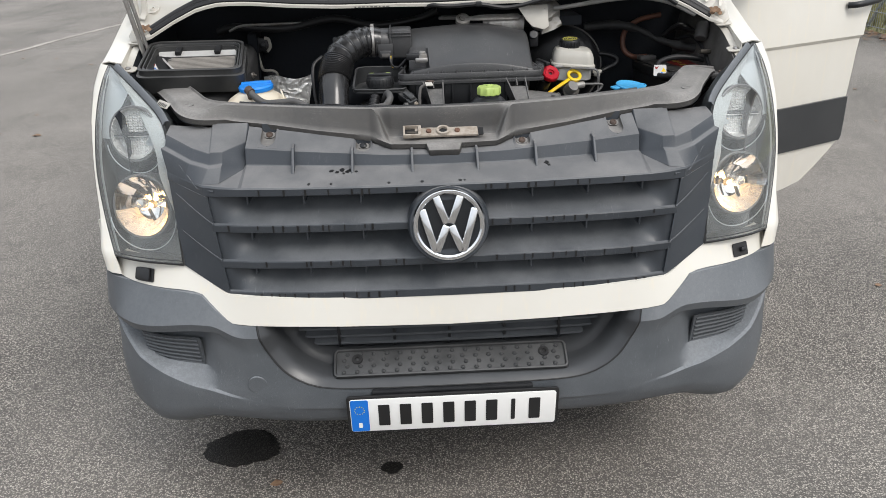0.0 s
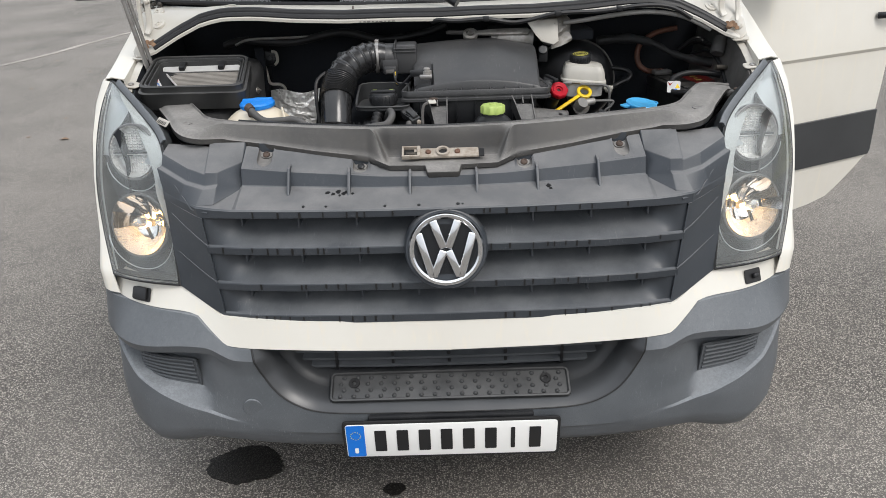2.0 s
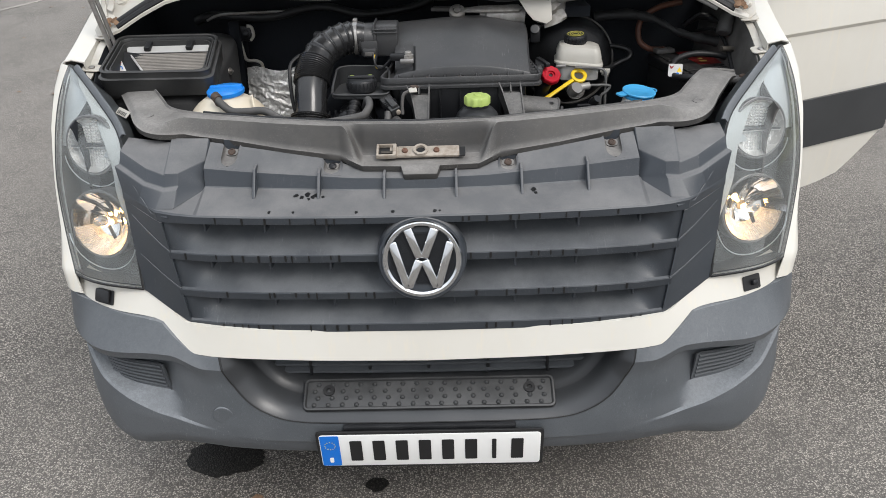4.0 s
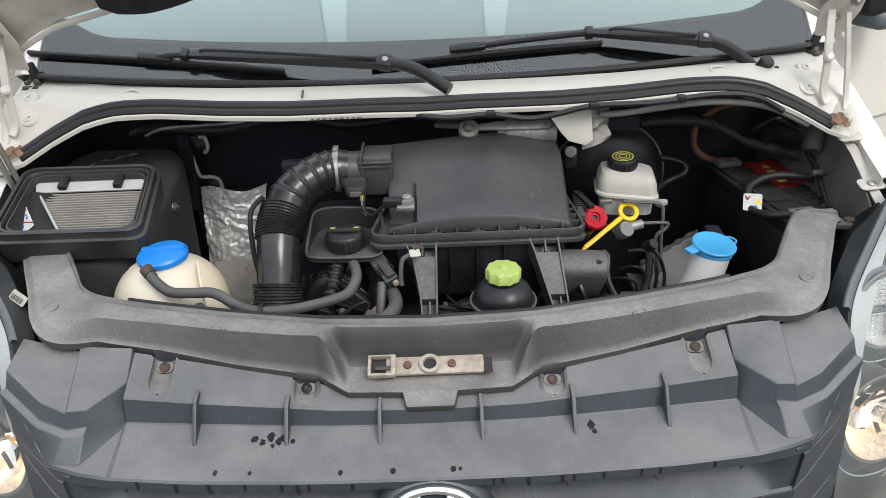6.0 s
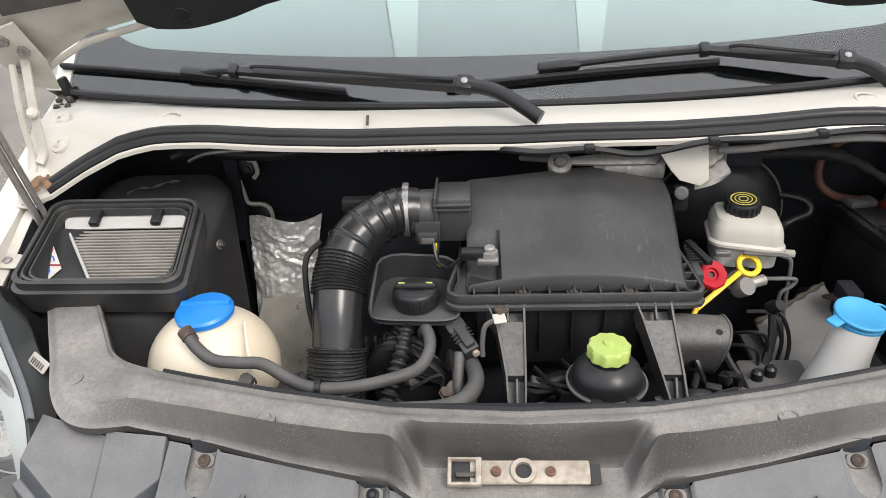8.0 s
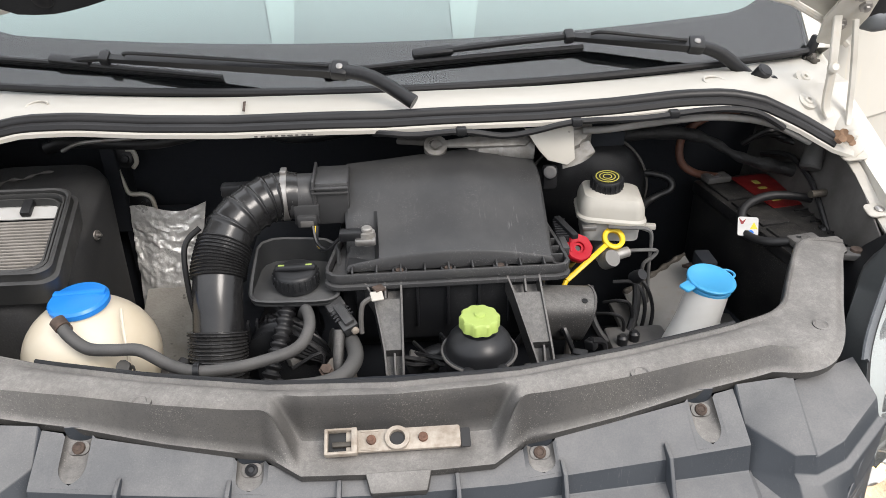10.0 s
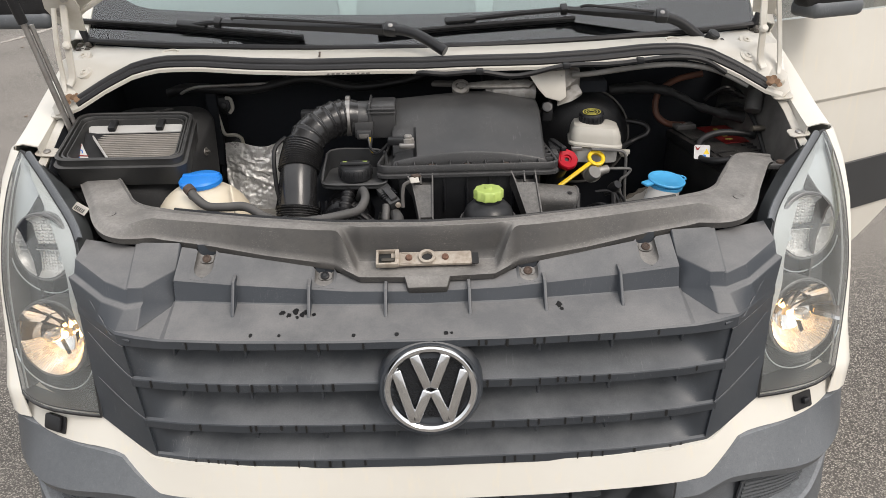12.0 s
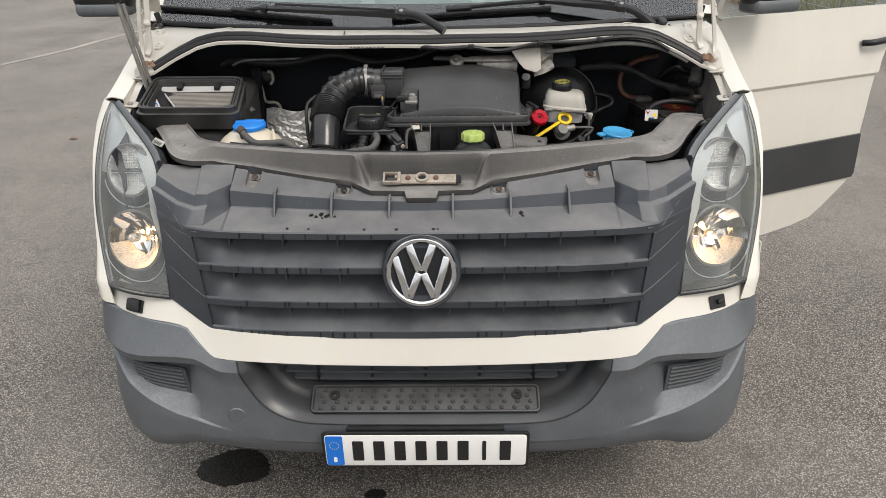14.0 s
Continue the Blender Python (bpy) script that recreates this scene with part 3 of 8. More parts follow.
rows = []
for a, b in zip(both_sides(OUTER), both_sides(INNER)):
    ya = front(a.x) + bumper_inset(a.x, a.z)
    r = [Vector((a.x, ya + 0.012, a.z))]
    for v, back in ((0.005, 0.006), (0.02, 0.001), (0.05, 0.0), (0.16, 0.006), (0.30, 0.018), (0.42, 0.034), (0.48, 0.046), (0.50, 0.060), (0.53, 0.066), (0.66, 0.074), (0.82, 0.090), (0.94, 0.112), (1.0, 0.135)):
        p = a.lerp(b, v)
        p.y = ya - 0.003 + back
        r.append(p)
    r.append(Vector((b.x * 0.985, 1.745, b.z + 0.004)))
    rows.append(r)
part("intake_surround", lattice(rows), BUMPER_DARK, bumper, "smooth dark plastic surround of the lower intake", solid=0.003, sharp=40)

gap = [Vector((p.x, front(p.x) + bumper_inset(p.x, p.z) - 0.0005, p.z)) for p in both_sides(OUTER)]
part("surround_gap", tube(gap, 0.0022, 6, smooth=0), INK, bumper, "dark joint round the intake surround")

# step plate with a raised rim and studs
sm = basis((0, 1.6285, 0.541), (0, -0.5, 0.86))
step = part("step_plate", slab(rounded(0.586, 0.078, 0.010), 0.026, sm, 0.003), STEP, van, "studded dark plastic step in the bumper")
rim = [sm @ Vector((x, y, 0.001)) for x, y in rounded(0.579, 0.071, 0.010)]
part("step_rim", tube(rim + rim[:1], 0.0042, 6, smooth=0, caps=False), STEP, step)
stud = bmesh.new()
turned([(0.0064, 0), (0.0044, 0.0022), (0.0018, 0.0038), (0.0, 0.004)], (0, 0, 0), 6, bm=stud)
stud_mesh = bpy.data.meshes.new("stud")
stud.to_mesh(stud_mesh)
stud.free()
stud_mesh.materials.append(STEP)
for r in range(4):
    for k in range(17):
        o = new("stud", stud_mesh)
        o.parent = step
        o.matrix_basis = Matrix.Translation(-ORIGIN[van]) @ sm @ Matrix.Translation((-0.264 + 0.033 * k + (0.004 if r % 2 else -0.004), -0.025 + 0.0165 * r, 0))
for sx in (-1, 1):
    part("step_bolt", turned([(0.014, -0.001), (0.013, 0.0035), (0.006, 0.0035), (0.005, 0.0005)], (0, 0, 0), 16, sm @ Matrix.Translation((sx * 0.235, 0.010, 0))), INK, step)

# lower intake slats
for k in range(5):
    z = 0.572 + 0.021 * k
    rows = [[(x, 1.688 + 0.06 * x * x, z + 0.010), (x, 1.672 + 0.06 * x * x, z + 0.003), (x, 1.672 + 0.06 * x * x, z - 0.003), (x, 1.69 + 0.06 * x * x, z - 0.006)] for x in np.linspace(-0.40, 0.40, 21)]
    part("intake_slat", lattice(rows), BLANK, van, solid=0.003)
for k in range(5):
    part("intake_rib", box((-0.28 + 0.14 * k, 1.682, 0.612), (0.008, 0.012, 0.10), 0.002), BLACK, van)
# added sheet; its near-black is the shade behind the intake slats
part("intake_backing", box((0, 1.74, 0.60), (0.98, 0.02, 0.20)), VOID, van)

# towing-eye cap and small marks in the bumper
m = basis((-0.48, front(0.48) + bumper_inset(-0.48, 0.51) - 0.0006, 0.51), (-0.06, -1, -0.05))
part("towing_cap", turned([(0.0245, -0.004), (0.0245, 0.0006), (0.0235, 0.0014), (0.0, 0.0016)], (0, 0, 0), 28, m), BUMPER, bumper, "round grey towing-eye cap")

# fog-lamp blanks with ribs
for sx in (-1, 1):
    rows = []
    for k in range(13):
        x = 0.622 + (0.788 - 0.622) * k / 12
        low, top = 0.531 + 0.02 * (x - 0.622), 0.614 - 0.05 * (x - 0.622)
        rows.append([(sx * x, front(x) + bumper_inset(x, 0.57) - 0.013 + 0.016 * (1 - j / 6), low + (top - low) * j / 6) for j in range(7)])
    blank = part("fog_lamp_blank", lattice(rows), BLANK, van, solid=0.004, label="ribbed dark plastic fog lamp blank")
    for j in range(6):
        pts = []
        for k in range(7):
            x = 0.630 + (0.782 - 0.630) * k / 6
            low, top = 0.531 + 0.02 * (x - 0.622), 0.614 - 0.05 * (x - 0.622)
            f = (j + 0.7) / 6.3
            pts.append((sx * x, front(x) + bumper_inset(x, 0.57) - 0.013 + 0.016 * (1 - f) - 0.001, low + (top - low) * f))
        part("rib", tube(pts, 0.0033, 6, smooth=2), BLANK, blank)


def white_y(x, z):
    ax = abs(x)
    k = 0.22 + 0.26 * smooth(0.45, 0.64, ax)
    return front(min(ax, 0.93)) + 0.010 + k * max(0, z - 0.668) * (1 + 0.25 * smooth(0.66, 0.85, ax))


# white front panel under the grille and headlamps
rows = []
xs = sorted(set([round(v, 4) for v in np.linspace(-0.51, 0.51, 35)] + [s * round(v, 4) for s in (-1, 1) for v in np.linspace(0.51, 0.845, 26)]))
for x in xs:
    lo, hi = curve(abs(x), WHITE_LOW), curve(abs(x), WHITE_TOP)
    rows.append([(x, white_y(x, lo) + 0.016, lo - 0.004)] + [(x, white_y(x, lo + (hi - lo) * j / 8), lo + (hi - lo) * j / 8) for j in range(9)] + [(x, white_y(x, hi) + 0.02, hi + 0.002)])
apron = part("front_panel", lattice(rows), WHITE, van, "cream white painted panel below grille", solid=0.003)
for sx in (-1, 1):
    c = Vector((sx * 0.745, white_y(0.745, 0.765), 0.767))
    nrm = Vector((sx * 0.44, -0.80, 0.36))
    m = basis(c - nrm.normalized() * 0.010, nrm, (1, 0.4 * sx, 0))
    cup = slab(rounded(0.052, 0.034, 0.004), 0.002, m @ Matrix.Translation((0, 0, 0.0125)), 0)
    part("washer_socket", cup, INK, apron, "black headlamp washer cover recess")
    if sx < 0:
        part("washer_cover", slab(rounded(0.046, 0.032, 0.006), 0.006, m @ Matrix.Translation((-0.006, 0.001, 0.019)), 0.002), BLACK, apron, "black washer cover ajar")
    else:
        part("washer_nozzle", box((0, 0, 0), (0.016, 0.012, 0.012), 0.003, m @ Matrix.Translation((0.004, 0, 0.016))), BLACK, apron)

# headlamps
LAMP_IN = [(0.640, 1.690, 0.803), (0.646, 1.716, 0.90), (0.652, 1.745, 1.0), (0.660, 1.785, 1.075), (0.690, 1.85, 1.125), (0.765, 1.945, 1.172), (0.862, 2.062, 1.222)]
LAMP_OUT = [(0.838, 1.785, 0.797), (0.870, 1.85, 0.88), (0.892, 1.91, 0.98), (0.898, 1.965, 1.07), (0.894, 2.01, 1.14), (0.884, 2.045, 1.19), (0.870, 2.066, 1.224)]
IN, OUT = spline(LAMP_IN, 7), spline(LAMP_OUT, 7)


def lamp_point(sx, i, u, deep=0.0):
    a, b = IN[i], OUT[i]
    p = a.lerp(b, u)
    bulge = 0.030 * math.sin(math.pi * u) * min(1, (b - a).length / 0.12)
    n = Vector((0.45, -0.85, 0.30)).normalized()
    p = p + n * (bulge - deep)
    return Vector((sx * p.x, p.y, p.z))


def lamp_near(sx, x, z):
    """The point of the lens surface nearest to a given x and z."""
    best = min(((abs(abs(q.x) - x) + abs(q.z - z), q) for i in range(len(IN)) for u in np.linspace(0, 1, 25) for q in [lamp_point(sx, i, u)]), key=lambda k: k[0])
    return best[1]


for sx in (-1, 1):
    rows = [[lamp_point(sx, i, u, 0.085 * math.sin(math.pi * min(1, max(0, u * 1.0))) ** 0.3 * min(1, (IN[i] - OUT[i]).length / 0.16)) for u in np.linspace(0, 1, 15)] for i in range(len(IN))]
    lamp = part("headlight", lattice(rows), LENS_GREY, van, "tall clear-lensed headlamp with two round reflectors", solid=0.004)
    floor_rows = [[lamp_point(sx, 0, u, d * max(0.03, math.sin(math.pi * u)) ** 0.3) + Vector((0, 0, 0.008)) for u in np.linspace(0.01, 0.99, 15)] for d in (0.002, 0.03, 0.06, 0.09)]
    part("lamp_floor", lattice(floor_rows), LENS_GREY, lamp, "smoked lower bezel", solid=0.002)
    lens = part("lens", lattice([[lamp_point(sx, i, u) for u in np.linspace(0, 1, 15)] for i in range(len(IN))]), LENS, lamp, "hazy clear plastic lens")
    lens.visible_shadow = False
    edge = [lamp_point(sx, i, 0.0, 0.002) for i in range(len(IN))] + [lamp_point(sx, i, 1.0, 0.002) for i in reversed(range(len(IN)))] + [lamp_point(sx, 0, 1 - u, 0.002) for u in np.linspace(0, 1, 8)]
    part("seal", tube(edge, 0.0035, 6, smooth=0), INK, lamp)
    # silver housing round the upper reflector, and the frosted band along the grille side
    rows = [[lamp_point(sx, i, u, 0.052 * math.sin(math.pi * u) ** 0.5 * min(1, (IN[i] - OUT[i]).length / 0.16) + 0.003) for u in np.linspace(0.04, 0.97, 13)] for i in range(20, len(IN) - 1)]
    part("upper_housing", lattice(rows), LENS_SILVER, lamp, "satin silver lamp housing", solid=0.002)
    rows = []
    for i in range(7, len(IN)):
        w = 0.035 + 0.12 * smooth(6, 16, i) + 0.12 * smooth(16, 30, i)
        rows.append([lamp_point(sx, i, u, 0.005 + 0.010 * u / w) for u in np.linspace(0.02, w, 6)])
    part("inner_rim", lattice(rows), LENS_RIM, lamp, "pale frosted rim inside the lens", solid=0.002)
    rows = [[lamp_point(sx, i, u, 0.010) for u in np.linspace(0.945, 0.985, 4)] for i in range(0, len(IN) - 3)]
    part("outer_rim", lattice(rows), LENS_RIM, lamp, solid=0.002)
    for kind, x, z, rad in (("main_reflector", 0.756, 0.925, 0.075), ("upper_reflector", 0.775, 1.088, 0.064)):
        c = lamp_near(sx, x, z)
        ax = Vector((sx * 0.26, -0.94, 0.22)).normalized()
        m = basis(c - ax * 0.030, ax)

        def bowl(a, f):
            return Vector((math.cos(a) * rad * f, math.sin(a) * rad * f, -0.055 * (1 - f * f)))

        # dark wider hood that the bowl sits in
        hoodm = m @ Matrix.Translation((0, -0.020, -0.012))
        part("bezel_line", tube([hoodm @ Vector((1.22 * rad * math.cos(a), 1.22 * rad * math.sin(a), 0.012 * math.cos(a) ** 2)) for a in np.linspace(math.pi * 1.02, math.pi * 1.98, 30)], 0.0014, 6, smooth=0), LENS_SILVER, lamp, "faint moulded line round the bowl")
        pod = part(kind, turned([(rad + 0.005, -0.05), (rad + 0.005, 0.0), (rad, 0.0015), (rad * 0.99, -0.002), (rad * 0.97, -0.06), (0.0, -0.062)], (0, 0, 0), 40, m), POD_RING, lamp, "round reflector pod")
        part("pod_ring", turned([(rad + 0.006, -0.006), (rad + 0.006, 0.0005), (rad + 0.0035, 0.0018), (rad + 0.001, 0.0008)], (0, 0, 0), 48, m, ring=True), POD_RING, lamp)
        if kind == "main_reflector":
            # stepped mirror facets above, each turned a little its own way
            cuts = [-8, 18, 40, 66, 92, 122, 150, 188]
            for k, (a0, a1) in enumerate(zip(cuts, cuts[1:])):
                for f0, f1, q in ((0.16, 0.60, 0), (0.62, 0.985, 1)):
                    tip, lean = ((0.010, -0.006, 0.004, 0.013, -0.003, 0.008, -0.008)[k] * (1 if q else -0.7)), ((-0.4, 0.3, 0.5, -0.2, 0.35, -0.5, 0.2)[k])
                    rows = []
                    for f in np.linspace(f0, f1, 5):
                        rows.append([m @ (bowl(radians(a), f) + Vector((0, 0, 0.010 + tip * (f - f0) / (f1 - f0) + 0.008 * lean * ((a - a0) / (a1 - a0) - 0.5)))) for a in np.linspace(a0 + 0.5, a1 - 0.5, 6)])
                    part("reflector_facet", lattice(rows), FACET, pod, "mirror facet")
            # plain cone below the bulb, and the fluted rim under it
            rows = [[m @ (bowl(radians(a), f) + Vector((0, 0, 0.004))) for a in np.linspace(188, 352, 26)] for f in np.linspace(0.14, 0.5, 7)]
            part("reflector_cone", lattice(rows), FACET, pod, "smooth lower reflector")
            rows = []
            for k in range(81):
                a = radians(186 + 168 * k / 80)
                rows.append([m @ (bowl(a, f) + Vector((0, 0, 0.0025 + 0.0022 * (k % 2)))) for f in np.linspace(0.5, 0.99, 6)])
            part("flute_band", lattice(rows), SILVER, pod, "finely fluted rim", sharp=10)
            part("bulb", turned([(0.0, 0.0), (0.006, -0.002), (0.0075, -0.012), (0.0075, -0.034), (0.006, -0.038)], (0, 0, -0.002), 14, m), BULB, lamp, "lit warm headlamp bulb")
            part("bulb_shield", turned([(0.0, 0.012), (0.011, 0.010), (0.0135, -0.002), (0.0125, -0.012)], (0, 0, 0), 18, m @ Matrix.Translation((0, 0.007, 0.0))), MIRROR, lamp)
            part("shield_stalk", box((0, 0, 0), (0.008, 0.034, 0.004), 0.001, m @ Matrix.Translation((0.012, -0.022, -0.020)) @ Matrix.Rotation(radians(25), 4, "Z")), LENS_GREY, lamp)
        else:
            # upper pane of small prisms, lower half of upright flutes, parted by a bar
            back = [[m @ (bowl(a, f) + Vector((0, 0, 0.004))) for a in np.linspace(0, 2 * math.pi, 33)] for f in np.linspace(0.1, 0.99, 6)]
            part("reflector_bowl", lattice(back), SILVER, pod, "silver bowl")
            g = 0.0068
            pane = bmesh.new()
            for iy in range(-8, 9):
                for ix in range(-9, 10):
                    x0, y0 = ix * g, iy * g
                    if math.hypot(x0, y0) > rad * 0.93 or abs(y0 + 0.002) < 0.006:
                        continue
                    h = 0.0035 if y0 > 0 else 0.0016
                    q = [pane.verts.new(m @ Vector((x0 + dx * g * 0.46, y0 + dy * g * (0.46 if y0 > 0 else 0.5), -0.014))) for dx, dy in ((-1, -1), (1, -1), (1, 1), (-1, 1))]
                    p = pane.verts.new(m @ Vector((x0, y0 + (0.002 if ix % 2 else -0.001), -0.014 + h)))
                    for a, b in zip(q, q[1:] + q[:1]):
                        pane.faces.new((a, b, p))
            part("prism_pane", pane, SILVER, pod, "prismatic inner glass", sharp=8)
            part("divider", box((0, 0, 0), (rad * 1.9, 0.005, 0.006), 0.001, m @ Matrix.Translation((0, -0.003, -0.006))), LENS_GREY, lamp)
            part("divider_edge", box((0, 0, 0), (rad * 1.88, 0.0016, 0.002), 0.0005, m @ Matrix.Translation((0, -0.0065, -0.003))), SILVER, lamp)
    # ribbed strip along the top of the lamp
    rows = []
    for i in range(26, len(IN) - 1):
        a = lamp_point(sx, i, 0.0)
        n = Vector((sx * -0.62, -0.30, 0.45)).normalized() * 0.022
        rows.append([a + Vector((0, 0, 0.002)), a + n * 0.5 + Vector((0, 0, 0.006)), a + n + Vector((0, 0, 0.002))])
    part("top_rail", lattice(rows), BUMPER, lamp, "grey plastic rail along the lamp top", solid=0.004)

# wings (fenders): front rim, top and side
for sx in (-1, 1):
    rows = []
    for i in [-3, -2, -1, *range(len(OUT))]:
        f = max(0, i) / (len(OUT) - 1)
        a = lamp_point(sx, max(i, 0), 1.0, -0.001)
        if i < 0:
            a += Vector((sx * 0.005 * i, 0.006 * i, 0.0155 * i))
        x_out = 0.004 * min(i, 0) + curve(f, [(0, 0.888), (0.3, 0.908), (0.55, 0.925), (0.75, 0.922), (1, 0.905)])
        b = Vector((sx * (x_out - 0.010), a.y + 0.020, a.z + 0.004))
        c = Vector((sx * (x_out + 0.004), a.y + 0.055, a.z + 0.002 - 0.004 * f))
        d = Vector((sx * 0.945, a.y + 0.20, a.z - 0.02 * f))
        e = Vector((sx * 0.962, a.y + 0.42, a.z - 0.05 * f))
        rows.append([a, a.lerp(b, 0.5) + Vector((sx * 0.004, -0.003, 0)), b, c, d, e])
    part("wing", lattice(rows), WHITE, van, "cream white painted front wing", solid=0.003)
    # upper ridge back to the pillar
    back = [(0.902, 2.11, 1.2245), (0.906, 2.20, 1.252), (0.916, 2.32, 1.288), (0.932, 2.48, 1.330), (0.950, 2.70, 1.385)]
    rows = []
    for q in spline(back, 5):
        inner = Vector((q.x - 0.050 + 0.012 * smooth(2.3, 2.5, q.y), q.y, q.z - 0.004))
        rows.append([Vector((sx * (inner.x - 0.004), q.y, q.z - 0.045)), Vector((sx * inner.x, q.y, inner.z)), Vector((sx * (q.x - 0.018), q.y, q.z + 0.003)), Vector((sx * q.x, q.y, q.z)),
                     Vector((sx * (q.x + 0.020), q.y, q.z - 0.06)), Vector((sx * (q.x + 0.032), q.y, q.z - 0.22)), Vector((sx * 0.968, q.y, 0.80)), Vector((sx * 0.965, q.y, 0.45))])
    part("wing_top", lattice(rows), WHITE, van, "cream white wing edge beside the engine bay", solid=0.003)
    rows = [[(sx * (0.947 + 0.018 * smooth(1.9, 2.5, y)), y, z) for z in (0.40, 0.60, 0.745, 0.82)] for y in (1.98, 2.1, 2.25, 2.45, 2.7, 2.8)]
    part("wing_side", lattice(rows), WHITE, van, solid=0.003)
    # bolt tabs on the inner wing edge
    for y, z in ((2.123, 1.204), (2.232, 1.262)):
        tab = part("bolt_tab", slab(rounded(0.046, 0.034, 0.010), 0.003, basis((sx * 0.842, y, z), (sx * -0.1, -0.25, 1), (1, 0, 0.0)), 0.0008), SEAT_WHITE, van)
        part("bolt", turned([(0.008, 0), (0.008, 0.002), (0.005, 0.004), (0.0, 0.004)], (0, 0, 0), 12, basis((sx * 0.842, y, z), (0, -0.25, 1))), STEEL, tab)

# ---- grille ----
SECTIONS = [
    (0.00, [(1.604, 0.993), (1.598, 0.996), (1.597, 1.010), (1.600, 1.013), (1.690, 1.030), (1.692, 1.032), (1.699, 1.052), (1.703, 1.054), (1.735, 1.064)]),
    (0.145, [(1.605, 0.993), (1.599, 0.996), (1.598, 1.010), (1.601, 1.013), (1.692, 1.031), (1.694, 1.033), (1.701, 1.055), (1.704, 1.057), (1.742, 1.066)]),
    (0.20, [(1.607, 0.993), (1.601, 0.996), (1.600, 1.010), (1.603, 1.013), (1.694, 1.032), (1.696, 1.034), (1.704, 1.059), (1.708, 1.062), (1.748, 1.082)]),
    (0.35, [(1.615, 0.992), (1.609, 0.995), (1.608, 1.010), (1.611, 1.013), (1.702, 1.036), (1.704, 1.038), (1.713, 1.068), (1.717, 1.071), (1.772, 1.100)]),
    (0.462, [(1.629, 0.990), (1.623, 0.993), (1.622, 1.009), (1.625, 1.012), (1.708, 1.040), (1.710, 1.042), (1.719, 1.078), (1.723, 1.081), (1.792, 1.112)]),
    (0.470, [(1.630, 0.990), (1.624, 0.993), (1.623, 1.009), (1.626, 1.012), (1.718, 1.034), (1.726, 1.030), (1.738, 1.022), (1.748, 1.014), (1.768, 1.004)]),
    (0.515, [(1.641, 0.988), (1.635, 0.991), (1.634, 1.009), (1.637, 1.013), (1.648, 1.018), (1.656, 1.014), (1.668, 1.006), (1.678, 0.998), (1.698, 0.988)]),
    (0.556, [(1.656, 0.985), (1.650, 0.988), (1.649, 1.010), (1.652, 1.014), (1.656, 1.016), (1.664, 1.012), (1.676, 1.004), (1.686, 0.996), (1.706, 0.986)]),
    (0.656, [(1.735, 1.004), (1.734, 1.008), (1.736, 1.020), (1.738, 1.024), (1.742, 1.027), (1.750, 1.023), (1.762, 1.015), (1.772, 1.007), (1.792, 0.997)]),
]


def section(x):
    ax = abs(x)
    for (x0, a), (x1, b) in zip(SECTIONS, SECTIONS[1:]):
        if ax <= x1 + 1e-9:
            k = (ax - x0) / (x1 - x0)
            return [(x, p[0] + (q[0] - p[0]) * k, p[1] + (q[1] - p[1]) * k) for p, q in zip(a, b)]


POCKETS = (-0.413, -0.19, 0.187, 0.413)
base_x = [*np.linspace(0, 0.462, 24), 0.470, 0.48, 0.495, 0.515, 0.535, 0.556, 0.58, 0.605, 0.63, 0.656]
xs = sorted({round(s * v, 4) for s in (-1, 1) for v in base_x if all(abs(s * v - p) > 0.024 for p in POCKETS)} | {round(p + d, 4) for p in POCKETS for d in (-0.021, 0.021)})
shell = lattice([section(x) for x in xs])
cut = [f for f in shell.faces if any(abs(f.calc_center_median().x - p) < 0.019 for p in POCKETS) and f.calc_center_median().z > section(f.calc_center_median().x)[7][2] + 0.004]
bmesh.ops.delete(shell, geom=cut, context="FACES")
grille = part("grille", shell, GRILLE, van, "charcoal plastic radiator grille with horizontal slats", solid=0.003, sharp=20)
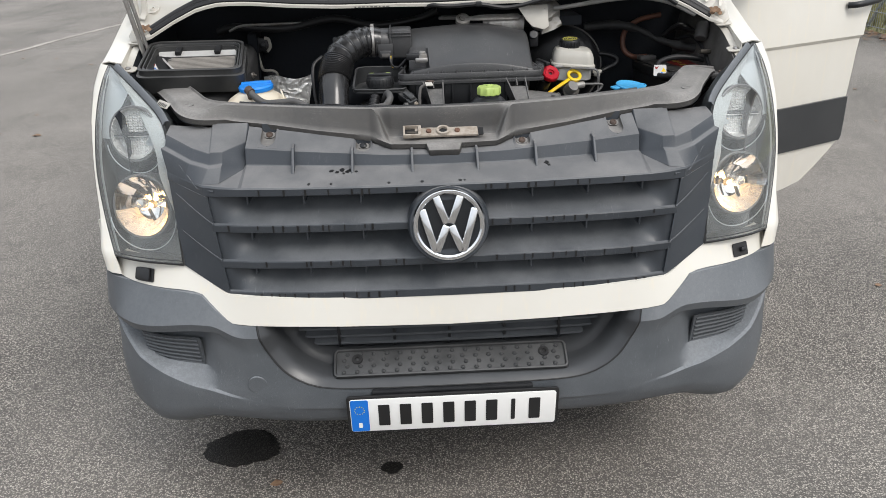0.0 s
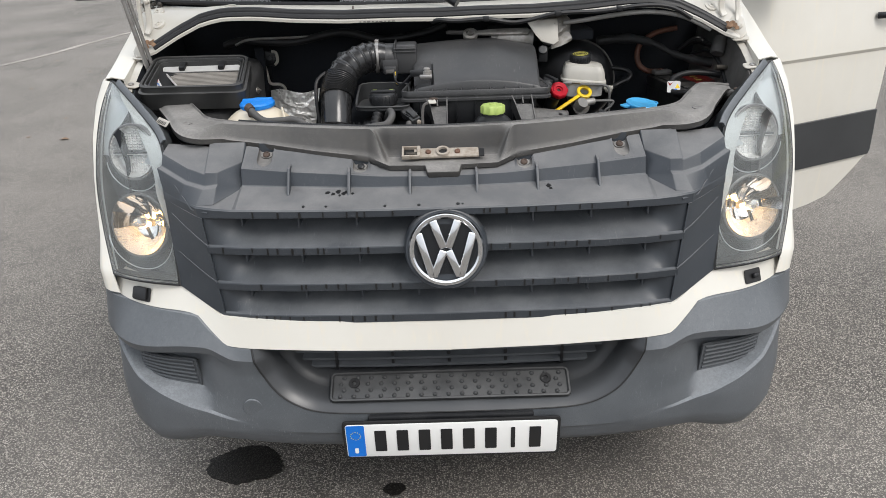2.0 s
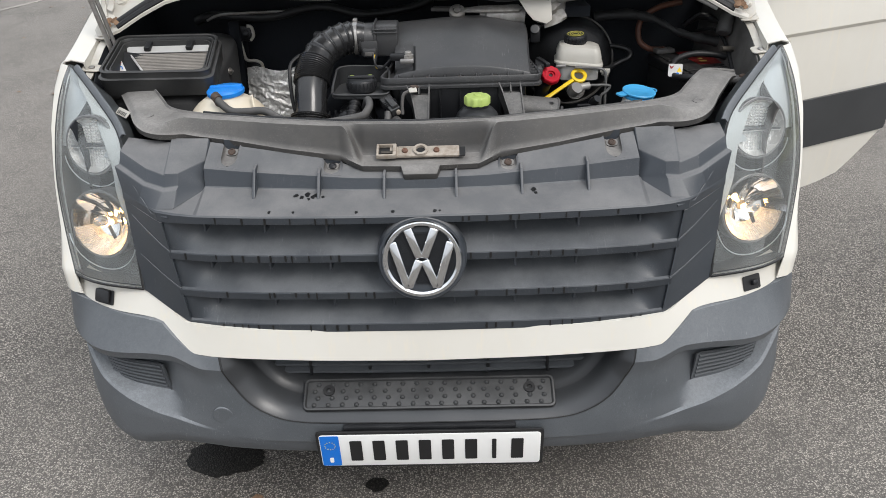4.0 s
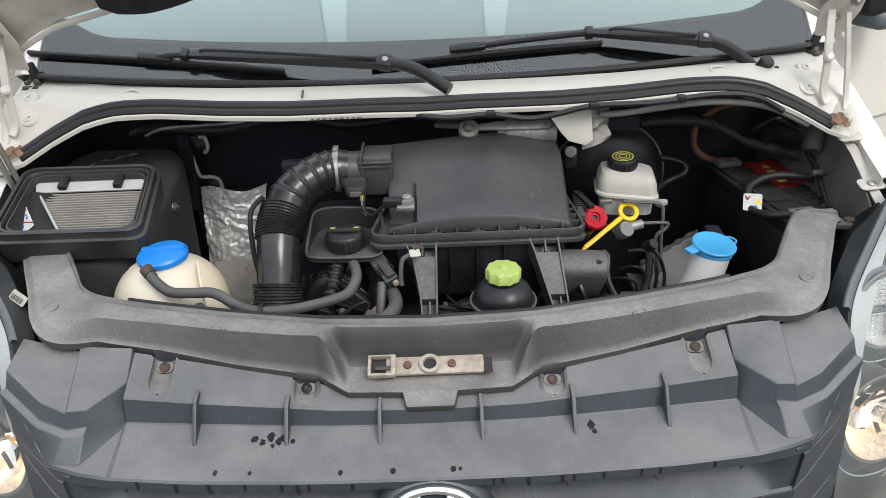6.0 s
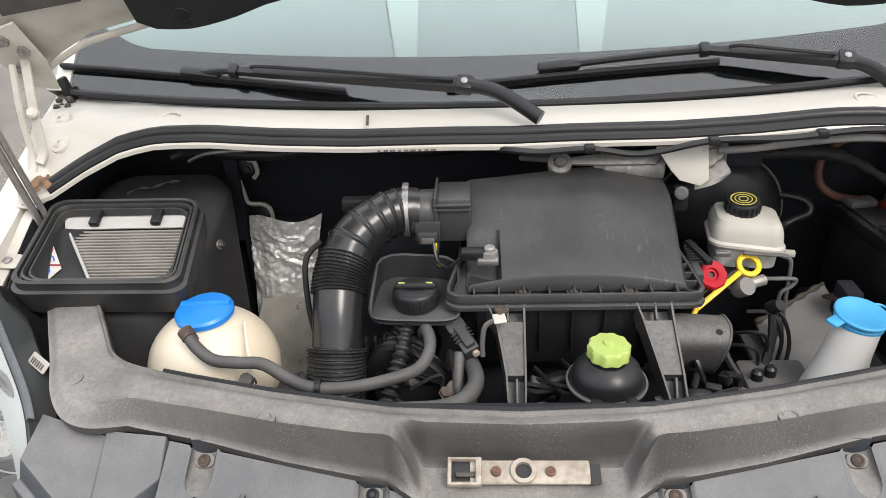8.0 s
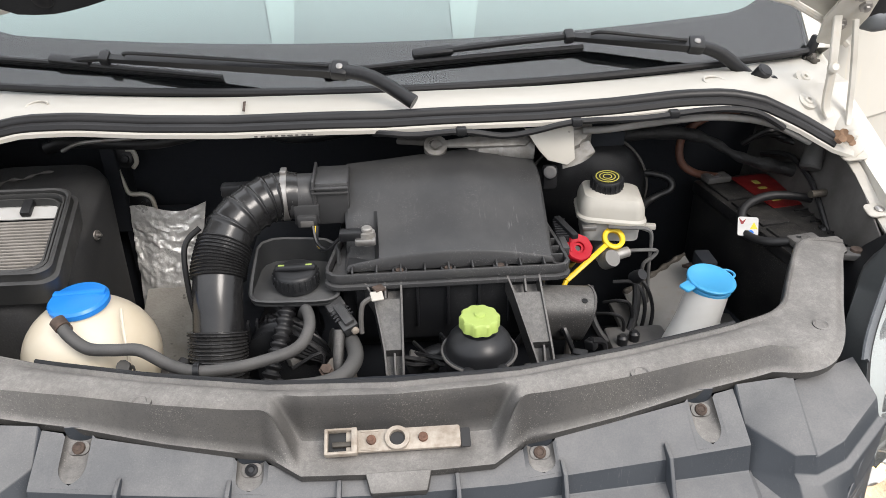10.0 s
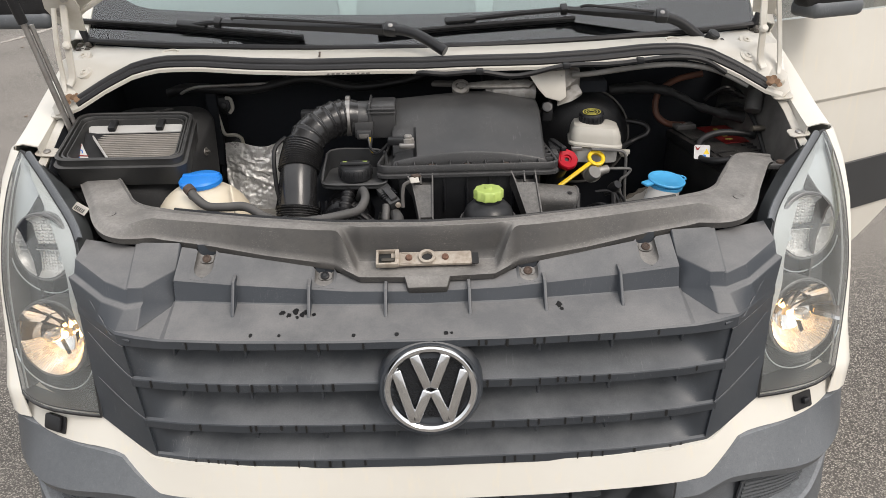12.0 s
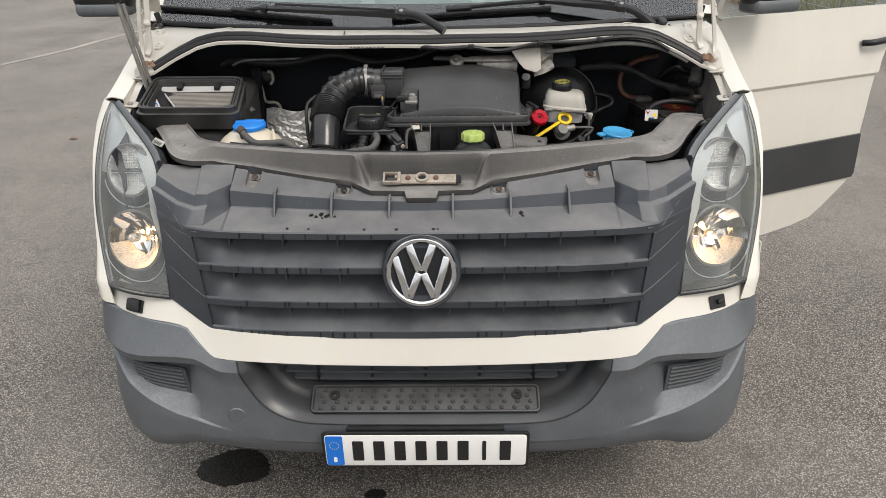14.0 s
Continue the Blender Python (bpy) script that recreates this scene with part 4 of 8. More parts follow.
for p in POCKETS:
    q7, q8 = section(p)[7], section(p)[8]
    y0, y1 = q7[1], q8[1]

    def tab_z(y):
        return q7[2] + (q8[2] - q7[2]) * (y - y0) / (y1 - y0)

    yf = y0 + 0.10 * (y1 - y0)
    out = [(0.0175, y1 + 0.004), (0.0175, y0 + 0.45 * (y1 - y0))] + [(0.0175 * math.cos(a), y0 + 0.45 * (y1 - y0) - (0.45 * (y1 - y0) - (yf - y0)) * math.sin(a)) for a in np.linspace(0.15, math.pi - 0.15, 11)] + [(-0.0175, y0 + 0.45 * (y1 - y0)), (-0.0175, y1 + 0.004)]
    rows = []
    for v in np.linspace(0, 1, 17) ** 1.9:
        y = yf + (y1 + 0.004 - yf) * v
        w = 0.0178 * math.sqrt(max(0.0, 1 - (1 - min(1.0, v / 0.42)) ** 2)) + 0.0002
        deep = 0.011 * smooth(0.0, 0.6, v)
        rows.append([(p + w * u, y + 0.006 * math.sqrt(1 - u * u) * smooth(0, 0.5, v), tab_z(min(y, y1)) - 0.0006 - deep * math.sqrt(max(0.0, 1 - u * u)) ** 0.8) for u in (-1, -0.92, -0.75, -0.5, -0.25, 0, 0.25, 0.5, 0.75, 0.92, 1)])
    part("screw_pocket", lattice(rows), COVER, grille, "dusty scooped screw pocket", sharp=50)
    # panel left and right of the hollow's mouth
    for sx in (-1, 1):
        e7, e8 = section(p + sx * 0.0222)[7], section(p + sx * 0.0222)[8]
        rows = [[(p + sx * 0.0222, e7[1] + (e8[1] - e7[1]) * (y - y0) / (y1 - y0), e7[2] + (e8[2] - e7[2]) * (y - y0) / (y1 - y0) + 0.0003), (p + sx * (0.0175 if y > y0 + 0.45 * (y1 - y0) else 0.0175 * math.sqrt(max(0.0, 1 - ((y0 + 0.45 * (y1 - y0) - y) / (0.45 * (y1 - y0) - (yf - y0))) ** 2)) if y > yf else 0.0), y, tab_z(y))] for y in np.linspace(y0, y1, 16)]
        part("pocket_rim", lattice(rows), GRILLE, grille)
    ym = yf + (y1 - yf) * 0.84
    seat_at = Vector((p, ym, tab_z(ym) - 0.0085))
    pm_ = basis(seat_at, (0, -0.55, 0.84))
    part("pocket_shade", slab(rounded(0.027, 0.018, 0.008), 0.010, pm_, 0.001), COVER, grille)
    part("pocket_back", box((p, y1 + 0.006, q8[2] - 0.002), (0.036, 0.003, 0.026)), GRILLE, grille)
    part("screw", turned([(0.0085, 0), (0.0080, 0.003), (0.005, 0.005), (0.0035, 0.0035), (0.0, 0.0035)], (0, 0, 0), 14, pm_), BLACK if p == -0.19 else RUST, grille, "grimy screw head")


# corner blocks beside the shelf: raised tab, lower outer top, front band and ledge
CORNER = {"t1": (0.463, 1.790, 1.121), "t2": (0.551, 1.803, 1.119), "f1": (0.466, 1.753, 1.084), "f2": (0.511, 1.697, 1.0775), "f3": (0.538, 1.694, 1.078),
          "d2": (0.553, 1.803, 1.110), "d3": (0.540, 1.694, 1.0755), "o1": (0.582, 1.709, 1.087), "o2": (0.652, 1.764, 1.107), "o3": (0.666, 1.85, 1.108),
          "n0": (0.511, 1.690, 1.052), "n1": (0.541, 1.686, 1.050), "n2": (0.584, 1.700, 1.059), "n3": (0.656, 1.755, 1.081),
          "l0": (0.513, 1.677, 1.047), "l1": (0.542, 1.675, 1.045), "l2": (0.588, 1.690, 1.055), "l3": (0.665, 1.748, 1.078),
          "b0": (0.516, 1.646, 1.0185), "b1": (0.556, 1.653, 1.0145), "b2": (0.604, 1.690, 1.019), "b3": (0.656, 1.738, 1.024), "c1": (0.457, 1.724, 1.034), "w1": (0.460, 1.800, 1.050)}
CORNER_FACES = ("t1 f1 f2 f3 t2", "t2 f3 d3 d2", "d2 d3 o1 o2 o3", "d3 f3 f2 n0 n1", "d3 n1 n2 o1", "o1 n2 n3 o2", "n0 l0 l1 n1", "n1 l1 l2 n2", "n2 l2 l3 n3",
                "l0 b0 b1 l1", "l1 b1 b2 l2", "l2 b2 b3 l3", "f1 c1 b0 l0 n0 f2", "t1 w1 c1 f1")
for sx in (-1, 1):
    cb_ = bmesh.new()
    vs = {k: cb_.verts.new((sx * v[0], v[1], v[2])) for k, v in CORNER.items()}
    for names in CORNER_FACES:
        cb_.faces.new([vs[k] for k in names.split()])
    bmesh.ops.recalc_face_normals(cb_, faces=cb_.faces)
    bmesh.ops.bevel(cb_, geom=[e for e in cb_.edges if len(e.link_faces) == 2], offset=0.0022, segments=2, profile=0.5, affect="EDGES")
    part("grille_corner", cb_, GRILLE, grille, "faceted corner of the grille shelf", sharp=32)
    # upright lip behind the outer top
    part("corner_lip", tube([(sx * 0.552, 1.806, 1.117), (sx * 0.580, 1.815, 1.116), (sx * 0.612, 1.828, 1.118), (sx * 0.640, 1.852, 1.124), (sx * 0.660, 1.885, 1.136)], 0.0035, 8), GRILLE, grille)


def slat_y(x):
    return curve(abs(x), [(0, 1.598), (0.2, 1.601), (0.35, 1.609), (0.46, 1.623), (0.56, 1.645)])


for zt, end, last in ((0.9255, 0.543, 0), (0.8355, 0.536, 0), (0.7555, 0.529, 1)):
    rows = []
    for x in [*np.linspace(-end, -0.36, 26), *np.linspace(-0.345, 0.345, 24), *np.linspace(0.36, end, 26)]:
        y, fall = slat_y(x), 0.004 * (abs(x) / 0.5) ** 2
        z = zt - fall
        k = min(1.0, max(0.0, (end - 0.012 - abs(x)) / 0.105))
        d = 0.55 * k + 0.45 * smooth(0, 1, k)
        hollow = [(0.078, 0.073), (0.0795, 0.060), (0.076, 0.047), (0.068, 0.036), (0.056, 0.027), (0.043, 0.019), (0.028, 0.012), (0.015, 0.0065)]
        r = [(x, y + 0.006 + (q - 0.006) * d, z + h + 0.004 * (1 - d) * (h > 0.07)) for q, h in hollow]
        rows.append(r + [(x, y + 0.006, z + 0.0028), (x, y + 0.0012, z), (x, y, z - 0.0022), (x, y + 0.001, z - 0.0175 - 0.003 * last), (x, y + 0.005, z - 0.0198 - 0.003 * last), (x, y + 0.05, z - 0.020)])
    part("slat", lattice(rows), SLAT, grille, "charcoal slat with water marks", solid=0.002, sharp=30)
# added sheet that paints the dark between the slats
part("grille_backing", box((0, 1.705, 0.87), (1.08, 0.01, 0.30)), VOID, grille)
# short upright webs behind the slats
for zc in (0.972, 0.884, 0.796):
    for k in range(8):
        x = -0.455 + 0.13 * k
        part("web", box((x, slat_y(x) + 0.040, zc + 0.006), (0.0042, 0.044, 0.022), 0.001), GRILLE, grille)
# cheeks between slat ends and headlamps
def cheek_at(sx, f, u):
    a = Vector((0.523 + 0.022 * f, 0, 0.742 + 0.246 * f))
    a.y = slat_y(a.x) + 0.0005
    c = Vector((0.640 + 0.014 * f, 1.693 + 0.040 * f, 0.802 + 0.204 * f))
    q = a.lerp(c, u) - Vector((0, 0.005 * math.sin(math.pi * u) ** 0.7 * (1 - u), 0))
    return Vector((sx * q.x, q.y, q.z))


for sx in (-1, 1):
    rows = [[cheek_at(sx, f, 0) + Vector((0, 0.03, 0))] + [cheek_at(sx, f, u) for u in (0, 0.06, 0.16, 0.30, 0.5, 0.75, 1)] for f in np.linspace(0, 1, 17)]
    part("grille_cheek", lattice(rows), GRILLE, grille, solid=0.004, sharp=24)
    for zt in (0.9235, 0.8335):
        pts = []
        for u in np.linspace(0, 0.86, 9):
            z = zt + 0.056 * u / 0.86 - 0.002
            f = (z - 0.742 - 0.060 * u) / (0.246 - 0.042 * u)
            pts.append(cheek_at(sx, min(1, f), u) - Vector((0, 0.0004, 0)))
        part("cheek_line", tube(pts, lambda f: 0.0021 - 0.0013 * f, 6, smooth=0), GRILLE, grille)
    pts = [(sx * 0.528, slat_y(0.525) + 0.0015, 1.002), (sx * 0.570, slat_y(0.535) + 0.021, 1.004), (sx * 0.628, 1.723, 1.056)]
    part("cheek_line", tube(pts, lambda f: 0.0024 - 0.0014 * f, 6, smooth=0), GRILLE, grille)
# ribs on the shelf
for x in (-0.351, -0.214, -0.076, 0.075, 0.212, 0.351):
    s = section(x)
    y0, y1 = s[4][1], s[7][1]
    out = [(y0 - 0.036, s[4][2] - 0.012), (y0 - 0.032, s[4][2] - 0.006), (y1 - 0.012, s[7][2] + 0.008), (y1 + 0.012, s[7][2] + 0.012), (y1 + 0.012, s[4][2] - 0.02)]
    part("shelf_rib", slab(out, 0.006, Matrix(((0, 0, 1, x + 0.003), (1, 0, 0, 0), (0, 1, 0, 0), (0, 0, 0, 1))), 0.0015), GRILLE, grille)
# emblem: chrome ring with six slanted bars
em = basis((0.001, 1.583, 0.921), (0, -0.988, 0.155))
emblem = part("emblem", turned([(0.094, -0.03), (0.0915, -0.004), (0.088, 0.002), (0.084, 0.002), (0.080, -0.003), (0.0, -0.003)], (0, 0, 0), 48, em), GRILLE, van, "round chrome badge on a dark base")
part("badge_ring", turned([(0.0700, 0.000), (0.0705, 0.006), (0.0745, 0.0095), (0.0795, 0.0095), (0.0835, 0.005), (0.084, -0.001)], (0, 0, 0), 56, em, ring=True), CHROME, emblem, "bright chrome ring")


def strip(a, b, w0, w1):
    d = Vector((b[0] - a[0], b[1] - a[1]))
    n = Vector((-d.y, d.x)).normalized()
    return [(a[0] + n.x * w0 / 2, a[1] + n.y * w0 / 2), (a[0] - n.x * w0 / 2, a[1] - n.y * w0 / 2), (b[0] - n.x * w1 / 2, b[1] - n.y * w1 / 2), (b[0] + n.x * w1 / 2, b[1] + n.y * w1 / 2)]


for sx in (-1, 1):
    for a, b in (((0.028, 0.067), (0.005, 0.003)), ((0.060, 0.038), (0.031, -0.064)), ((0.005, -0.001), (0.029, -0.062))):
        q = strip((a[0] * sx, a[1]), (b[0] * sx, b[1]), 0.0190, 0.0170)
        lift = 0.0003 * (sx > 0)
        t = slab(q, 0.0085, em @ Matrix.Translation((0, 0, 0.0075 + lift)), 0.0035)
        part("badge_bar", t, CHROME, emblem, "slanted chrome bar", sharp=60)
hexm = bpy.data.meshes.new("mesh_cell")
hb = bmesh.new()
turned([(0.0030, 0), (0.0030, 0.0022), (0.0022, 0.0022), (0.0021, 0.0)], (0, 0, 0), 6, bm=hb, ring=True)
hb.to_mesh(hexm)
hb.free()
hexm.materials.append(BLACK)
for r in range(-10, 11):
    for k in range(-11, 12):
        x, y = k * 0.0062 + (0.0031 if r % 2 else 0), r * 0.0054
        if x * x + y * y < 0.068 ** 2 and abs(y) < 0.068:
            o = new("mesh_cell", hexm)
            o.parent = emblem
            o.matrix_basis = Matrix.Translation(-ORIGIN[van]) @ em @ Matrix.Translation((x, y, -0.003))
# water and oil drips on the slat lips
rnd = random.Random(4)
for zt in (1.008, 0.924, 0.834, 0.752):
    for k in range(44):
        x = -0.50 + 1.0 * k / 43 + rnd.uniform(-0.009, 0.009)
        if (abs(x) < 0.10 and zt < 0.99) or rnd.random() < (0.36 if abs(x) < 0.36 else 0.55):
            continue
        h, w = rnd.uniform(0.009, 0.0165), rnd.uniform(0.7, 1.25)
        fall = 0.004 * (abs(x) / 0.5) ** 2 if zt < 0.99 else 0.0
        y = slat_y(x) if zt < 0.99 else section(x)[2][1]
        o = slab([(-0.0020 * w, 0.002), (0.0020 * w, 0.002), (0.0023 * w, -h * 0.7), (0.0, -h), (-0.0021 * w, -h * 0.7)], 0.001, basis((x, y - 0.0008, zt - 0.001 - fall), (0, -1, 0)))
        part("drip", o, DRIP, grille)


def splash(x, f, w, k):
    """A flat wet mark on the sloping shelf, f of the way up."""
    s = section(x)
    p, q = Vector(s[3]), Vector(s[4])
    n = Vector((0, -(q.z - p.z), q.y - p.y)).normalized()
    out = [(w * math.cos(a) * rnd.uniform(1 - k, 1.1), 1.3 * w * math.sin(a) * rnd.uniform(1 - k, 1.1)) for a in np.linspace(0, 5.9, 12)]
    part("drip", slab(out, 0.0006, basis(p.lerp(q, f) + n * 0.0007, n)), DRIP, grille)


for x, w in ((-0.31, 0.0036), (-0.13, 0.0036), (-0.055, 0.0040), (0.03, 0.0042), (-0.26, 0.0030), (0.04, 0.0026)):
    splash(x, 0.14, w, 0.2)
for x, f, w in ((-0.262, 0.76, 0.006), (-0.250, 0.70, 0.005), (-0.238, 0.80, 0.008), (-0.226, 0.72, 0.006), (-0.234, 0.64, 0.004), (-0.220, 0.80, 0.007), (-0.205, 0.74, 0.004), (0.236, 0.80, 0.007), (0.240, 0.68, 0.004)):
    splash(x, f, w, 0.5)

# number plate, lettering as plain bars
plate = part("number_plate", slab(rounded(0.527, 0.119, 0.010), 0.006, basis((0, 1.5635, 0.4295), (0, -0.993, -0.115)), 0.002), INK, van, "white plate with blue band in a black frame")
pm = basis((0, 1.5635, 0.4295), (0, -0.993, -0.115))
part("plate_sheet", slab(rounded(0.512, 0.103, 0.008), 0.002, pm @ Matrix.Translation((0, 0, 0.0018)), 0.0008), PLATE_WHITE, plate, "white reflective plate sheet")
part("blue_band", slab(rounded(0.044, 0.099, 0.004), 0.001, pm @ Matrix.Translation((-0.232, 0, 0.0026))), PLATE_BLUE, plate, "blue band with a ring of small stars")
for k in range(12):
    a = radians(30 * k)
    part("star", slab(ellipse(0.0014, 0.0014, 5), 0.0006, pm @ Matrix.Translation((-0.232 + 0.012 * math.cos(a), 0.018 + 0.012 * math.sin(a), 0.0034))), STAR, plate)
part("country_bar", slab(rounded(0.009, 0.016, 0.002), 0.0006, pm @ Matrix.Translation((-0.232, -0.030, 0.0034))), PLATE_WHITE, plate)
for k in range(8):
    part("character_bar", slab(rounded(0.028 if k != 6 else 0.010, 0.066, 0.003), 0.0008, pm @ Matrix.Translation((-0.172 + 0.0535 * k, 0, 0.0032))), INK, plate, "plain black bar in place of a character")
part("plate_holder", box((0, 1.583, 0.483), (0.40, 0.03, 0.022), 0.005), BLACK, van, "black plastic plate holder")


# ---- cover over the radiator support ----
REAR = [(0, 1.816, 1.136), (0.17, 1.824, 1.137), (0.335, 1.853, 1.140), (0.46, 1.882, 1.143), (0.54, 1.902, 1.146), (0.60, 1.93, 1.15)]
FORE = [(0, 1.714, 1.074), (0.124, 1.718, 1.076), (0.172, 1.746, 1.088), (0.205, 1.747, 1.094), (0.30, 1.762, 1.103), (0.42, 1.788, 1.117), (0.50, 1.801, 1.124), (0.60, 1.810, 1.128)]


def edge_at(x, pts):
    ax = abs(x)
    return Vector((x, float(np.interp(ax, [p[0] for p in pts], [p[1] for p in pts])), float(np.interp(ax, [p[0] for p in pts], [p[2] for p in pts]))))


def cover_row(a, b, dip=0.0, flat=0.0):
    """One strip of the cover from its lip beside the bay to its outer edge."""
    d = b - a
    d.z = 0
    d.normalize()
    r = [a - d * 0.004 + Vector((0, 0, -0.035)), a - d * 0.002, a + d * 0.001 + Vector((0, 0, 0.004)), a + d * 0.004 + Vector((0, 0, 0.0045)), a + d * 0.008]
    for f in (0.14, 0.24, 0.29, 0.315, 0.34, 0.365, 0.39, 0.42, 0.52, 0.62, 0.72, 0.80, 0.87, 0.93, 0.97, 1.0):
        p = a.lerp(b, f)
        p.z = a.z - 0.004 * f - (a.z - 0.004 - b.z) * smooth(0.78, 1.0, f)
        pocket = dip * smooth(0.29, 0.41, f)
        p.z = p.z * (1 - pocket) + max(1.083 - 0.012 * f, b.z - 0.001) * pocket
        p.z += 0.008 * (1 - pocket) * (1 - flat) * smooth(0.05, 0.26, f) * (1 - smooth(0.84, 1.0, f))
        p.z += (1 - dip) * (1 - flat) * (0.010 * math.exp(-((f - 0.80) / 0.07) ** 2) - 0.006 * math.exp(-((f - 0.62) / 0.09) ** 2))
        r.append(p)
    return r + [b - d * 0.002 + Vector((0, 0, -0.012)), b - d * 0.02 + Vector((0, 0, -0.02))]


HORN = [((0.52, 1.898, 1.146), (0.52, 1.803, 1.128)),
        ((0.56, 1.912, 1.148), (0.572, 1.796, 1.13)),
        ((0.592, 1.936, 1.151), (0.614, 1.812, 1.134)),
        ((0.616, 1.975, 1.155), (0.65, 1.856, 1.14)),
        ((0.646, 2.025, 1.16), (0.684, 1.925, 1.146)),
        ((0.674, 2.07, 1.163), (0.72, 1.992, 1.15)),
        ((0.696, 2.096, 1.163), (0.748, 2.045, 1.152)),
        ((0.732, 2.108, 1.16), (0.764, 2.07, 1.152)),
        ((0.776, 2.104, 1.156), (0.774, 2.078, 1.15))]
horn = list(zip(spline([h[0] for h in HORN], 4), spline([h[1] for h in HORN], 4)))
rows = []
for x in sorted({round(s * v, 4) for s in (-1, 1) for v in [*np.linspace(0, 0.12, 13), *np.linspace(0.124, 0.174, 13), *np.linspace(0.18, 0.50, 22)]}):
    rows.append(cover_row(edge_at(x, REAR), edge_at(x, FORE), 1 - smooth(0.126, 0.166, abs(x))))
flipx = Vector((-1, 1, 1))
flat = [smooth(0, 6, k) for k in range(len(horn))]
rows = [cover_row(a * flipx, b * flipx, 0, k) for (a, b), k in reversed(list(zip(horn, flat)))] + rows + [cover_row(a.copy(), b, 0, k) for (a, b), k in zip(horn, flat)]
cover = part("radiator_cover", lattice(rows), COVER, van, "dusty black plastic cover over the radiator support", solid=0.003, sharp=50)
for sx in (-1, 1):
    part("cover_clip", turned([(0.013, 0), (0.0125, 0.0022), (0.009, 0.003), (0.007, 0.0018), (0.0, 0.0018)], (0, 0, 0), 18, basis((sx * 0.622, 1.875, 1.1490), (0, -0.12, 1))), COVER, cover)
    part("cover_clip", turned([(0.016, 0), (0.0150, 0.003), (0.010, 0.004), (0.008, 0.002), (0.0, 0.002)], (0, 0, 0), 18, basis((sx * 0.333, 1.800, 1.1400), (0, -0.05, 1))), COVER, cover)
    # bracket that holds the wing to the body
    part("wing_bracket", box((sx * 0.785, 2.085, 1.140), (0.085, 0.032, 0.012), 0.003, Matrix.Rotation(radians(-14 * sx), 4, "Z")), BAY_GREY, van)
    part("wing_bolt", turned([(0.011, 0), (0.010, 0.004), (0.006, 0.006), (0.0, 0.006)], (0, 0, 0), 12, basis((sx * 0.795, 2.085, 1.146), (0, 0, 1))), RUST, van)
part("cover_lip", tube([edge_at(x, REAR) + Vector((0, 0.002, 0.004)) for x in np.linspace(-0.50, 0.50, 41)], 0.0034, 6, smooth=0), BLACK, cover, "black rolled rear lip")
part("lamp_label", slab(rounded(0.040, 0.018, 0.002), 0.001, basis((-0.697, 1.918, 1.146), (-0.25, -0.62, 0.75), (0.75, -0.7, 0.0))), TANK_WHITE, van, "white printed label behind the lamp")
for k in range(6):
    part("label_bar", slab(rounded(0.0025 + 0.0012 * (k % 2), 0.009, 0.0005), 0.0005, basis((-0.697, 1.918, 1.146), (-0.25, -0.62, 0.75), (0.75, -0.7, 0.0)) @ Matrix.Translation((-0.014 + 0.005 * k, -0.002, 0.0006))), BAY_GREY, van)
# bonnet latch plate
lm = basis((0.0, 1.7585, 1.0885), (0, -0.42, 0.91))
latch = part("latch_plate", slab(rounded(0.150, 0.030, 0.003), 0.006, lm @ Matrix.Translation((0.008, 0, 0.004)), 0.001), LATCH, van, "worn steel bonnet latch plate with rusty bolts")
for dx, dy, w, h in ((-0.0925, 0, 0.005, 0.036), (-0.0560, 0, 0.008, 0.036), (-0.0745, 0.0160, 0.040, 0.0035), (-0.0745, -0.0160, 0.040, 0.0045)):
    part("latch_window_frame", box((0, 0, 0), (w, h, 0.012), 0.002, lm @ Matrix.Translation((dx, dy - 0.001, 0.006))), LATCH, latch)
part("latch_slot", slab(rounded(0.036, 0.030, 0.002), 0.002, lm @ Matrix.Translation((-0.0745, 0, 0.0012))), INK, latch)
part("latch_tongue", box((0, 0, 0), (0.026, 0.007, 0.006), 0.0015, lm @ Matrix.Translation((-0.072, -0.004, 0.0045))), GRIMY_BOLT, latch)
for dx, dy in ((-0.024, 0.0125), (-0.024, -0.0125)):
    part("latch_pressing", box((0, 0, 0), (0.024, 0.0022, 0.0016), 0.0006, lm @ Matrix.Translation((dx - 0.012, dy, 0.0046))), LATCH, latch)
part("latch_ring", turned([(0.0165, 0.0), (0.0160, 0.006), (0.0105, 0.006), (0.0100, -0.001)], (0, 0, 0), 28, lm @ Matrix.Translation((0, 0, 0.004))), LATCH, latch, "bright steel catch ring")
part("latch_hole", slab(ellipse(0.0098, 0.0098, 20), 0.001, lm @ Matrix.Translation((0, 0, 0.0046))), INK, latch)
for sx in (-1, 1):
    part("latch_bolt", turned([(0.0066, 0), (0.0062, 0.004), (0.0036, 0.005), (0.0, 0.003)], (0, 0, 0), 12, lm @ Matrix.Translation((sx * 0.034, 0, 0.004))), FRESH_RUST, latch)
part("latch_slot_end", slab(rounded(0.012, 0.026, 0.002), 0.002, lm @ Matrix.Translation((0.090, -0.003, 0.0036))), INK, latch)
part("latch_nose", slab([(-0.043, 0.014), (0.043, 0.014), (0.036, -0.014), (-0.036, -0.014)][::-1], 0.024, basis((0.0, 1.703, 1.071), (0, -0.45, 0.89)), 0.004), COVER, cover)
# near-black block fills the shaded space under the cover
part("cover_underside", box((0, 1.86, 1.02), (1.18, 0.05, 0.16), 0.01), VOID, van)

